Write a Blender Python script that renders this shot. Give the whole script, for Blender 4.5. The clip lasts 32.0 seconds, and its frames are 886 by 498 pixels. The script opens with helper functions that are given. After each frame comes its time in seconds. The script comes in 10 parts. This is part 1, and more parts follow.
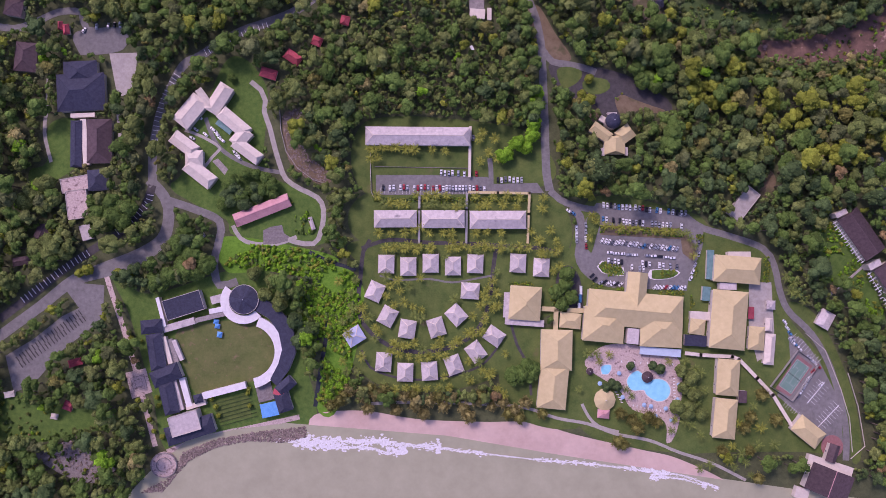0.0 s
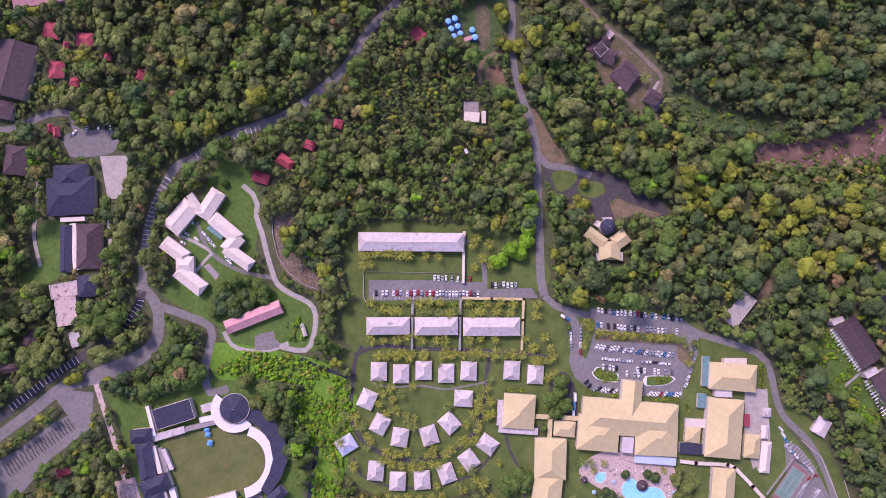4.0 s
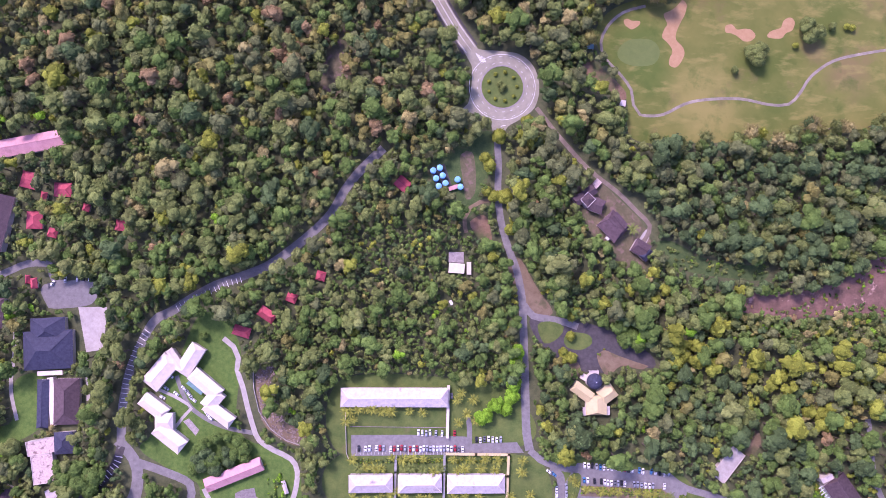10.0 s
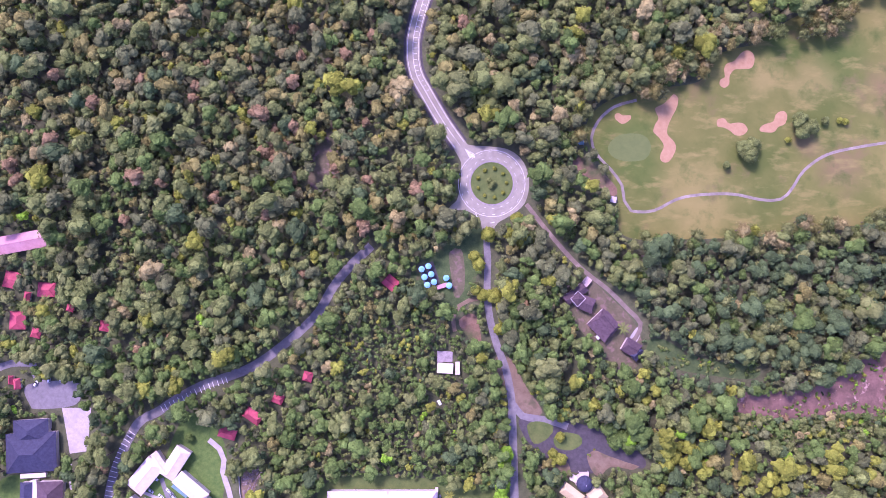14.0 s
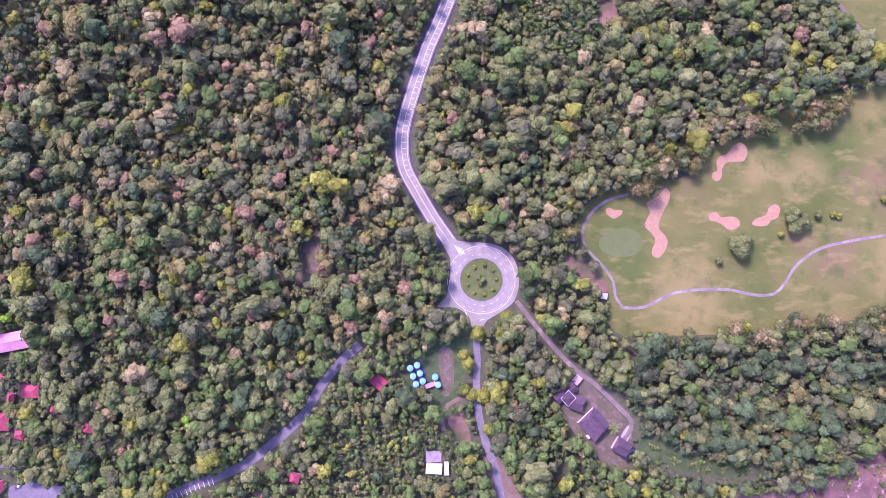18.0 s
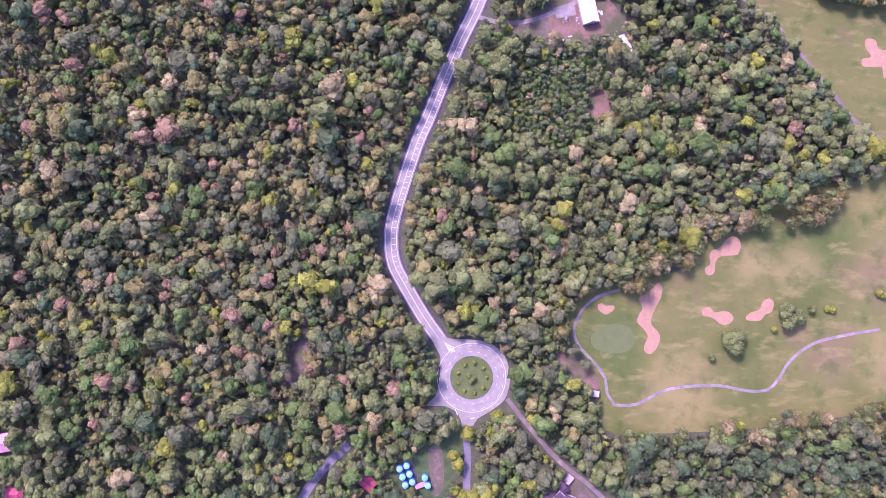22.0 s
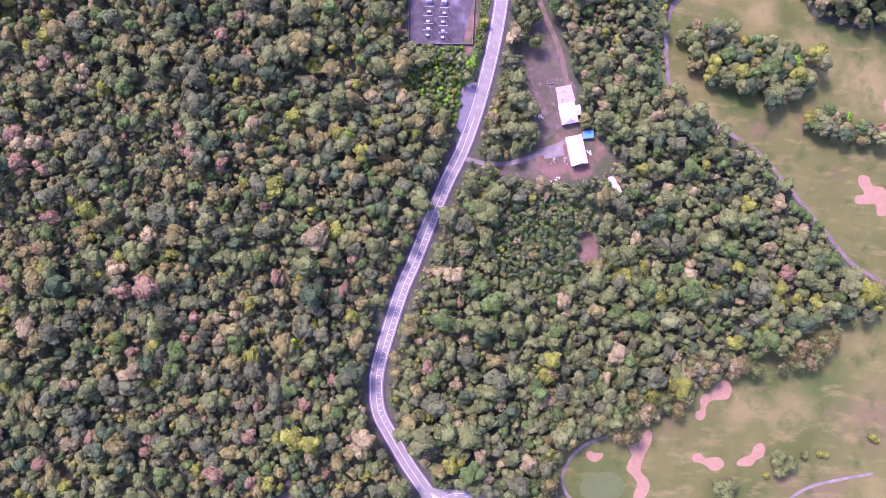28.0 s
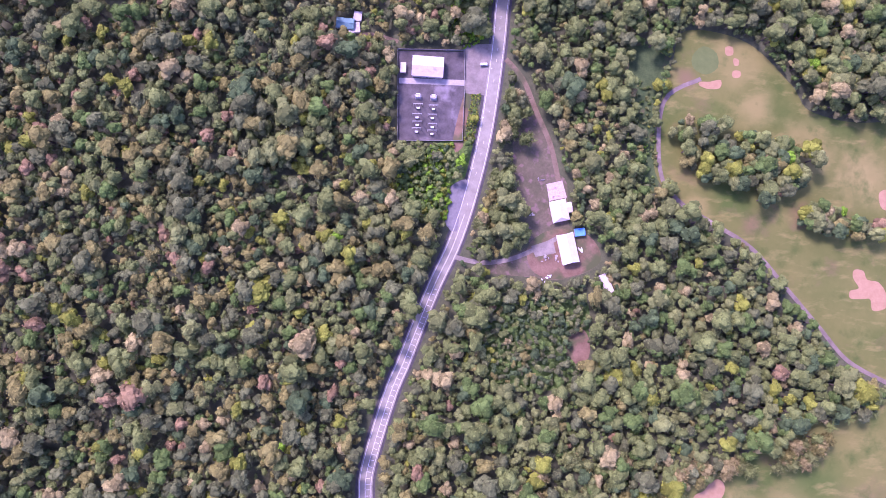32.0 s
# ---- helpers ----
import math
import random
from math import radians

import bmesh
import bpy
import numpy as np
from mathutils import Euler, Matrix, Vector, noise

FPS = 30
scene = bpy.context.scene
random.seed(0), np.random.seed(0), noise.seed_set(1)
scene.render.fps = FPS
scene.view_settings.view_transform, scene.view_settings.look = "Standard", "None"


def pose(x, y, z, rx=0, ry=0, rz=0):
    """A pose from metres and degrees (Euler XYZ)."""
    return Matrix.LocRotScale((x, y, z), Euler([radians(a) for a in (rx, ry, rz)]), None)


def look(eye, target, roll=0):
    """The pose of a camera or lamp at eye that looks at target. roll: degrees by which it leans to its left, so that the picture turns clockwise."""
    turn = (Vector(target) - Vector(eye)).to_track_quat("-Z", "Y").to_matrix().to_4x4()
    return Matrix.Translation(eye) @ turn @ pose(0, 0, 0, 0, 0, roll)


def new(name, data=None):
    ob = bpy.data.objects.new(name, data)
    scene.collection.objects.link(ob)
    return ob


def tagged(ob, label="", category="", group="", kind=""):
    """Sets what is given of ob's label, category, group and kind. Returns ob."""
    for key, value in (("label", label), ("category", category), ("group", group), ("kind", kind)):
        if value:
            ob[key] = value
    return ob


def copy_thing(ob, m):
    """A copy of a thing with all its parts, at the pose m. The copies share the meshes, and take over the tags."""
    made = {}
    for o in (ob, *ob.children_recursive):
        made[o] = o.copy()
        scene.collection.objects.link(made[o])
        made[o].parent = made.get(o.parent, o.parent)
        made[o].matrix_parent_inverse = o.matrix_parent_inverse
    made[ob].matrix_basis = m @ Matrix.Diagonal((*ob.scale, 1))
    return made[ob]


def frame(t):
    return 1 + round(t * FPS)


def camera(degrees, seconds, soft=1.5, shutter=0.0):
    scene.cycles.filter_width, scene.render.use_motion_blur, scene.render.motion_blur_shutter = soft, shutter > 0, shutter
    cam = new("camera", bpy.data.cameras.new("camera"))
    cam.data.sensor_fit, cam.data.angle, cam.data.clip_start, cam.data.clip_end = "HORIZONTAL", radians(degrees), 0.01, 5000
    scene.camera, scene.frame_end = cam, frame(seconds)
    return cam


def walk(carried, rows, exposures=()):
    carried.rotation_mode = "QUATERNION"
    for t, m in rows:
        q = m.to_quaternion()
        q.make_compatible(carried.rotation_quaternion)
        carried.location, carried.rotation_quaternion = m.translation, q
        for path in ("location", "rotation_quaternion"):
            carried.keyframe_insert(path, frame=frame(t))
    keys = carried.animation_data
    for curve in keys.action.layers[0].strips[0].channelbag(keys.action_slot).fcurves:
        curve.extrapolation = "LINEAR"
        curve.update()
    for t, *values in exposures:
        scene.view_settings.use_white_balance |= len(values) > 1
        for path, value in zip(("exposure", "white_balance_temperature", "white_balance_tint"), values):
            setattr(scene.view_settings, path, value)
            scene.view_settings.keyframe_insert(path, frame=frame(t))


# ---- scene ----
from mathutils import geometry

# the camera and its flight
cam = camera(70, 32.0, soft=0.8)
rows = [
    (0.0, pose(-9.65, -24.08, 459.62, 2.050, -1.566, -0.404)),
    (2.0, pose(-7.85, 14.07, 458.92, 2.117, -1.624, -0.311)),
    (4.0, pose(-5.28, 51.51, 458.17, 2.174, -1.681, -0.228)),
    (6.0, pose(-2.16, 88.33, 457.37, 2.221, -1.737, -0.156)),
    (8.0, pose(1.32, 124.62, 456.51, 2.257, -1.792, -0.094)),
    (10.0, pose(5.00, 160.47, 455.59, 2.282, -1.845, -0.043)),
    (12.0, pose(8.76, 195.96, 454.62, 2.293, -1.897, -0.003)),
    (14.0, pose(12.48, 231.19, 453.60, 2.292, -1.948, 0.026)),
    (16.0, pose(16.10, 266.22, 452.52, 2.278, -1.998, 0.045)),
    (18.0, pose(19.57, 301.15, 451.39, 2.249, -2.046, 0.053)),
    (20.0, pose(22.88, 336.05, 450.20, 2.205, -2.093, 0.050)),
    (22.0, pose(26.03, 370.99, 448.96, 2.146, -2.139, 0.036)),
    (24.0, pose(29.08, 406.04, 447.66, 2.070, -2.184, 0.012)),
    (26.0, pose(32.09, 441.29, 446.31, 1.978, -2.227, -0.023)),
    (28.0, pose(35.16, 476.78, 444.90, 1.868, -2.269, -0.068)),
    (30.0, pose(38.41, 512.60, 443.44, 1.740, -2.310, -0.124)),
    (32.0, pose(42.01, 548.80, 441.92, 1.593, -2.349, -0.191)),
]
walk(cam, rows, [(0.0, -0.06, 5780, 56), (3.0, 0.24, 5780, 56), (6.0, 0.50, 5750, 57), (9.0, 0.82, 5580, 61), (13.0, 1.08, 5330, 73), (19.0, 1.24, 5230, 87), (25.0, 1.22, 5260, 87), (32.0, 1.17, 5240, 84)])

# hazy daylight, the sun in the north-west
world = bpy.data.worlds.new("sky")
scene.world = world
world.use_nodes = True
wn = world.node_tree
sky = wn.nodes.new("ShaderNodeTexSky")
sky.sky_type = "NISHITA"
sky.sun_disc = False
sky.sun_elevation = radians(48)
sky.sun_rotation = radians(-40)
sky.dust_density = 2.2
wn.links.new(sky.outputs[0], wn.nodes["Background"].inputs[0])
wn.nodes["Background"].inputs[1].default_value = 0.15
sun = new("sun", bpy.data.lights.new("sun", "SUN"))
sun.data.energy, sun.data.angle, sun.data.color = 2.1, radians(13), (1.0, 0.91, 0.70)
sun.matrix_world = look((-300, 360, 520), (0, 0, 0))

rng = np.random.default_rng(7)


# -- land --
def land(x, y):
    """Height of the bare ground."""
    z = 5 * math.exp(-((x + 250) / 130) ** 2 - ((y - 480) / 170) ** 2)
    z += 10 * math.exp(-((x - 335) / 62) ** 2 - ((y - 50) / 75) ** 2)
    z -= 8 * math.exp(-((x + 300) / 90) ** 2 - ((y - 110) / 100) ** 2)
    z -= 3 * math.exp(-((x - 310) / 110) ** 2 - ((y - 370) / 130) ** 2)
    z -= 5 * math.exp(-((x - 400) / 90) ** 2 - ((y - 560) / 120) ** 2)
    kx = (-317, -233, -208, -181, -147, -115, 5, 84, 198, 396)
    ky = (-247.3, -192.4, -166.1, -141.6, -134.3, -130.8, -141.8, -156.3, -175.2, -206.1)
    shore = ky[0] if x < kx[0] else ky[-1]
    for i in range(len(kx) - 1):
        if kx[i] <= x <= kx[i + 1]:
            shore = ky[i] + (ky[i + 1] - ky[i]) * (x - kx[i]) / (kx[i + 1] - kx[i])
    s = min(max((shore + 24 - y) / 48, 0), 1)
    return z * (1 - s) - 3.0 * s * s * (3 - 2 * s)
# -- end land --


# ---------- node materials ----------
def material(name, dark, light, scale=0.5, rough=0.85, bump=0.0, fine=0.0, metal=0.0, spots=None, spot_at=0.62, vary=0.0, stretch=None, island=False, spec=0.3, big=0.0, bigscale=0.02):
    """Two-scale mottled surface: dark to light by noise, fine grain, large soft drifts, stains, bump."""
    m = bpy.data.materials.new(name)
    m.use_nodes = True
    nt = m.node_tree
    b = nt.nodes["Principled BSDF"]
    b.inputs["Roughness"].default_value = rough
    b.inputs["Metallic"].default_value = metal
    b.inputs["Specular IOR Level"].default_value = spec
    tc = nt.nodes.new("ShaderNodeNewGeometry")
    src = tc.outputs["Position"]
    if stretch:
        co = nt.nodes.new("ShaderNodeTexCoord")
        mp = nt.nodes.new("ShaderNodeMapping")
        mp.inputs["Scale"].default_value = stretch
        nt.links.new(co.outputs["Object"], mp.inputs[0])
        src = mp.outputs[0]
    n1 = nt.nodes.new("ShaderNodeTexNoise")
    n1.inputs["Scale"].default_value = scale
    n1.inputs["Detail"].default_value = 5
    n1.inputs["Roughness"].default_value = 0.65
    nt.links.new(src, n1.inputs["Vector"])
    ramp = nt.nodes.new("ShaderNodeMapRange")
    ramp.inputs["From Min"].default_value, ramp.inputs["From Max"].default_value = 0.3, 0.7
    nt.links.new(n1.outputs["Fac"], ramp.inputs[0])
    mix = nt.nodes.new("ShaderNodeMix")
    mix.data_type = "RGBA"
    mix.inputs[6].default_value, mix.inputs[7].default_value = (*dark, 1), (*light, 1)
    nt.links.new(ramp.outputs[0], mix.inputs[0])
    col = mix.outputs[2]

    def tint(factor_socket, low, high, col):
        r = nt.nodes.new("ShaderNodeMapRange")
        r.inputs["To Min"].default_value, r.inputs["To Max"].default_value = low, high
        nt.links.new(factor_socket, r.inputs[0])
        v = nt.nodes.new("ShaderNodeMix")
        v.data_type, v.blend_type = "RGBA", "MULTIPLY"
        v.inputs[0].default_value = 1
        nt.links.new(col, v.inputs[6])
        nt.links.new(r.outputs[0], v.inputs[7])
        return v.outputs[2]
    if fine:
        n2 = nt.nodes.new("ShaderNodeTexNoise")
        n2.inputs["Scale"].default_value, n2.inputs["Detail"].default_value = scale * 7, 3
        nt.links.new(src, n2.inputs["Vector"])
        col = tint(n2.outputs["Fac"], 1 - fine, 1 + fine, col)
    if big:
        n3 = nt.nodes.new("ShaderNodeTexNoise")
        n3.inputs["Scale"].default_value, n3.inputs["Detail"].default_value = bigscale, 4
        nt.links.new(tc.outputs["Position"], n3.inputs["Vector"])
        col = tint(n3.outputs["Fac"], 1 - big, 1 + big, col)
    if spots:
        n4 = nt.nodes.new("ShaderNodeTexNoise")
        n4.inputs["Scale"].default_value, n4.inputs["Detail"].default_value = scale * 0.45 if scale > 0.1 else scale * 2.3, 6
        off = nt.nodes.new("ShaderNodeVectorMath")
        off.inputs[1].default_value = (31.7, 12.1, 5.3)
        nt.links.new(src, off.inputs[0])
        nt.links.new(off.outputs[0], n4.inputs["Vector"])
        r = nt.nodes.new("ShaderNodeMapRange")
        r.inputs["From Min"].default_value, r.inputs["From Max"].default_value = spot_at, spot_at + 0.12
        nt.links.new(n4.outputs["Fac"], r.inputs[0])
        s = nt.nodes.new("ShaderNodeMix")
        s.data_type = "RGBA"
        s.inputs[7].default_value = (*spots, 1)
        nt.links.new(r.outputs[0], s.inputs[0])
        nt.links.new(col, s.inputs[6])
        col = s.outputs[2]
    if vary:
        if island:
            col = tint(tc.outputs["Random Per Island"], 1 - vary, 1 + vary, col)
        else:
            oi = nt.nodes.new("ShaderNodeObjectInfo")
            col = tint(oi.outputs["Random"], 1 - vary, 1 + vary, col)
    nt.links.new(col, b.inputs["Base Color"])
    if bump:
        bp = nt.nodes.new("ShaderNodeBump")
        bp.inputs["Strength"].default_value = min(bump, 1)
        bp.inputs["Distance"].default_value = max(bump, 1) * 0.3
        nt.links.new(n1.outputs["Fac"], bp.inputs["Height"])
        nt.links.new(bp.outputs[0], b.inputs["Normal"])
    return m


M = dict(
    ground=material("forest_floor", (0.060, 0.072, 0.030), (0.110, 0.120, 0.054), 0.25, 0.95, 0.5, 0.3, big=0.4),
    grass=material("mown_grass", (0.068, 0.112, 0.024), (0.125, 0.158, 0.038), 0.12, 0.95, 0.2, 0.25, spots=(0.17, 0.13, 0.07), spot_at=0.66, big=0.25, bigscale=0.03),
    lush=material("lush_grass", (0.056, 0.116, 0.020), (0.115, 0.185, 0.034), 0.3, 0.95, 0.6, 0.3, big=0.3, bigscale=0.05),
    green=material("putting_green", (0.100, 0.142, 0.034), (0.128, 0.165, 0.042), 0.2, 0.9, 0.0, 0.06),
    asphalt=material("asphalt", (0.157, 0.148, 0.138), (0.236, 0.222, 0.208), 0.35, 0.9, 0.1, 0.15, big=0.25, bigscale=0.06),
    highway=material("pale_asphalt", (0.240, 0.222, 0.160), (0.335, 0.312, 0.230), 0.2, 0.9, 0.1, 0.12, big=0.22, bigscale=0.03),
    darkasphalt=material("dark_asphalt", (0.056, 0.050, 0.050), (0.094, 0.084, 0.082), 0.3, 0.9, 0.1, 0.15, big=0.2),
    concrete=material("concrete_paving", (0.33, 0.295, 0.26), (0.46, 0.415, 0.365), 0.3, 0.9, 0.1, 0.12, big=0.2, bigscale=0.08),
    pinkpave=material("pink_stone_paving", (0.426, 0.314, 0.274), (0.627, 0.498, 0.442), 0.8, 0.9, 0.1, 0.25, spots=(0.22, 0.15, 0.14), spot_at=0.56),
    sand=material("beach_sand", (0.543, 0.378, 0.307), (0.673, 0.496, 0.407), 0.05, 0.95, 0.1, 0.08, big=0.15, bigscale=0.03),
    rough=material("rough_brown_grass", (0.085, 0.090, 0.038), (0.165, 0.130, 0.078), 0.09, 0.95, 0.3, 0.25, spots=(0.20, 0.135, 0.105), spot_at=0.54, big=0.25, bigscale=0.05),
    deepgrass=material("deep_green_grass", (0.040, 0.078, 0.022), (0.085, 0.125, 0.036), 0.2, 0.95, 0.6, 0.3, spots=(0.11, 0.10, 0.045), spot_at=0.58, big=0.3, bigscale=0.05),
    rubbleyard=material("dusty_gravel", (0.17, 0.147, 0.112), (0.30, 0.258, 0.20), 0.15, 0.95, 0.2, 0.2, spots=(0.36, 0.305, 0.235), spot_at=0.58, big=0.25, bigscale=0.06),
    bunker=material("bunker_sand", (0.34, 0.205, 0.095), (0.41, 0.255, 0.130), 0.3, 0.95, 0.1, 0.06),
    soil=material("bare_soil", (0.15, 0.108, 0.062), (0.23, 0.172, 0.105), 0.2, 0.95, 0.3, 0.25, spots=(0.10, 0.10, 0.045), spot_at=0.56),
    creek=material("dark_creek_water", (0.020, 0.024, 0.026), (0.045, 0.048, 0.050), 0.4, 0.25, 0.2, 0.1, spec=0.5),
    creeper=material("creeper_green", (0.080, 0.200, 0.014), (0.150, 0.300, 0.026), 0.4, 0.95, 0.8, 0.3, big=0.3, bigscale=0.05),
    gravel=material("purple_grey_gravel", (0.068, 0.060, 0.054), (0.140, 0.123, 0.112), 0.15, 0.95, 0.2, 0.2, spots=(0.27, 0.235, 0.23), spot_at=0.575, big=0.2, bigscale=0.05),
    arena=material("arena_turf", (0.090, 0.122, 0.030), (0.160, 0.162, 0.055), 0.10, 0.95, 0.2, 0.2, spots=(0.21, 0.15, 0.085), spot_at=0.6, big=0.2, bigscale=0.04),
    bright=material("bright_white_roof", (0.66, 0.62, 0.61), (0.78, 0.74, 0.72), 0.4, 0.7, 0.1, 0.08),
    redsoil=material("red_earth", (0.15, 0.092, 0.052), (0.26, 0.165, 0.100), 0.12, 0.95, 0.3, 0.25, spots=(0.085, 0.10, 0.035), spot_at=0.50),
    redcut=material("eroded_red_earth", (0.105, 0.068, 0.048), (0.225, 0.128, 0.096), 0.10, 0.95, 0.4, 0.25, spots=(0.42, 0.27, 0.215), spot_at=0.61, big=0.35, bigscale=0.05),
    track=material("brown_dust", (0.150, 0.118, 0.088), (0.245, 0.195, 0.150), 0.2, 0.95, 0.2, 0.2, spots=(0.33, 0.26, 0.20), spot_at=0.60, big=0.3, bigscale=0.06),
    cream=material("cream_roof_tiles", (0.530, 0.430, 0.215), (0.615, 0.505, 0.262), 0.25, 0.85, 0.2, 0.06, big=0.1, bigscale=0.06),
    pale=material("pale_shingle_roof", (0.440, 0.380, 0.358), (0.627, 0.550, 0.522), 0.35, 0.75, 0.2, 0.15, spots=(0.25, 0.22, 0.22), spot_at=0.63, vary=0.12),
    white=material("white_roof_sheet", (0.60, 0.515, 0.425), (0.72, 0.625, 0.52), 0.3, 0.7, 0.1, 0.08, vary=0.05),
    dark=material("dark_roof_tiles", (0.030, 0.032, 0.055), (0.058, 0.060, 0.092), 0.5, 0.8, 0.2, 0.2, vary=0.15),
    brown=material("brown_roof_tiles", (0.065, 0.042, 0.046), (0.11, 0.074, 0.078), 0.5, 0.85, 0.2, 0.2, vary=0.2),
    pink=material("pink_roof_sheet", (0.52, 0.25, 0.26), (0.64, 0.34, 0.34), 0.25, 0.75, 0.1, 0.12, spots=(0.40, 0.20, 0.20), spot_at=0.6, vary=0.08),
    red=material("red_roof_tiles", (0.33, 0.055, 0.075), (0.46, 0.09, 0.11), 0.4, 0.8, 0.2, 0.2, vary=0.25),
    blue=material("blue_roof_sheet", (0.09, 0.30, 0.62), (0.15, 0.40, 0.75), 0.4, 0.6, 0.1, 0.1),
    teal=material("teal_roof_sheet", (0.10, 0.21, 0.21), (0.17, 0.30, 0.29), 0.4, 0.6, 0.1, 0.15),
    wall=material("rendered_wall", (0.50, 0.44, 0.38), (0.60, 0.54, 0.47), 0.4, 0.9, 0.1, 0.08),
    stone=material("grey_stone", (0.20, 0.17, 0.16), (0.34, 0.30, 0.28), 0.6, 0.9, 0.5, 0.25, vary=0.2),
    wood=material("weathered_wood", (0.10, 0.07, 0.055), (0.17, 0.12, 0.09), 0.8, 0.9, 0.2, 0.2),
    paint=material("white_paint", (0.66, 0.64, 0.64), (0.80, 0.78, 0.77), 0.6, 0.8, 0.0, 0.1),
    grey=material("grey_metal", (0.30, 0.285, 0.265), (0.42, 0.40, 0.37), 0.6, 0.5, 0.0, 0.1, metal=0.3),
    bark=material("bark", (0.09, 0.07, 0.05), (0.16, 0.13, 0.10), 1.2, 0.95, 0.4, 0.2),
)


def golf_material(name, worn):
    """Fairway turf: olive with soft dry, lush and trodden patches; worn holds (x, y, radius, colour, strength)."""
    m = bpy.data.materials.new(name)
    m.use_nodes = True
    nt = m.node_tree
    b = nt.nodes["Principled BSDF"]
    b.inputs["Roughness"].default_value = 0.95
    b.inputs["Specular IOR Level"].default_value = 0.15
    geo = nt.nodes.new("ShaderNodeNewGeometry")
    flat = nt.nodes.new("ShaderNodeVectorMath")
    flat.operation = "MULTIPLY"
    flat.inputs[1].default_value = (1, 1, 0)
    nt.links.new(geo.outputs["Position"], flat.inputs[0])

    def cloud(scale, shift, low, high, stretch=(1, 1, 1), detail=5):
        mp = nt.nodes.new("ShaderNodeMapping")
        mp.inputs["Location"].default_value = (shift, shift * 0.7, 0)
        mp.inputs["Rotation"].default_value = (0, 0, 0.5)
        mp.inputs["Scale"].default_value = stretch
        nt.links.new(flat.outputs[0], mp.inputs[0])
        n = nt.nodes.new("ShaderNodeTexNoise")
        n.inputs["Scale"].default_value, n.inputs["Detail"].default_value, n.inputs["Roughness"].default_value = scale, detail, 0.6
        nt.links.new(mp.outputs[0], n.inputs["Vector"])
        r = nt.nodes.new("ShaderNodeMapRange")
        r.inputs["From Min"].default_value, r.inputs["From Max"].default_value = low, high
        nt.links.new(n.outputs["Fac"], r.inputs[0])
        return r.outputs[0]

    def blend(col, fac, other, kind="MIX"):
        x = nt.nodes.new("ShaderNodeMix")
        x.data_type, x.blend_type = "RGBA", kind
        if isinstance(col, tuple):
            x.inputs[6].default_value = (*col, 1)
        else:
            nt.links.new(col, x.inputs[6])
        nt.links.new(fac, x.inputs[0])
        x.inputs[7].default_value = (*other, 1)
        return x.outputs[2]
    col = blend((0.094, 0.124, 0.024), cloud(0.016, 3, 0.35, 0.68), (0.190, 0.182, 0.046))
    edge = nt.nodes.new("ShaderNodeTexNoise")
    edge.inputs["Scale"].default_value, edge.inputs["Detail"].default_value = 0.06, 4
    nt.links.new(flat.outputs[0], edge.inputs["Vector"])
    for x, y, radius, tone, strength in worn:
        d = nt.nodes.new("ShaderNodeVectorMath")
        d.operation = "DISTANCE"
        d.inputs[1].default_value = (x, y, 0)
        nt.links.new(flat.outputs[0], d.inputs[0])
        w = nt.nodes.new("ShaderNodeMath")
        w.operation = "MULTIPLY_ADD"
        w.inputs[1].default_value = radius * 1.6
        nt.links.new(edge.outputs["Fac"], w.inputs[0])
        nt.links.new(d.outputs["Value"], w.inputs[2])
        r = nt.nodes.new("ShaderNodeMapRange")
        r.interpolation_type = "SMOOTHSTEP"
        r.inputs["From Min"].default_value, r.inputs["From Max"].default_value = radius * 1.9, radius * 0.9
        r.inputs["To Max"].default_value = strength
        nt.links.new(w.outputs[0], r.inputs[0])
        col = blend(col, r.outputs[0], tone)
    col = blend(col, cloud(0.045, 40, 0.52, 0.72, (1, 2.6, 1)), (0.240, 0.215, 0.062))
    col = blend(col, cloud(0.05, 90, 0.54, 0.74), (0.070, 0.112, 0.020))
    col = blend(col, cloud(0.035, 150, 0.58, 0.76), (0.180, 0.138, 0.056))
    col = blend(col, cloud(0.5, 11, 0.35, 1.2, detail=3), (0.5, 0.5, 0.5), "OVERLAY")
    nt.links.new(col, b.inputs["Base Color"])
    return m


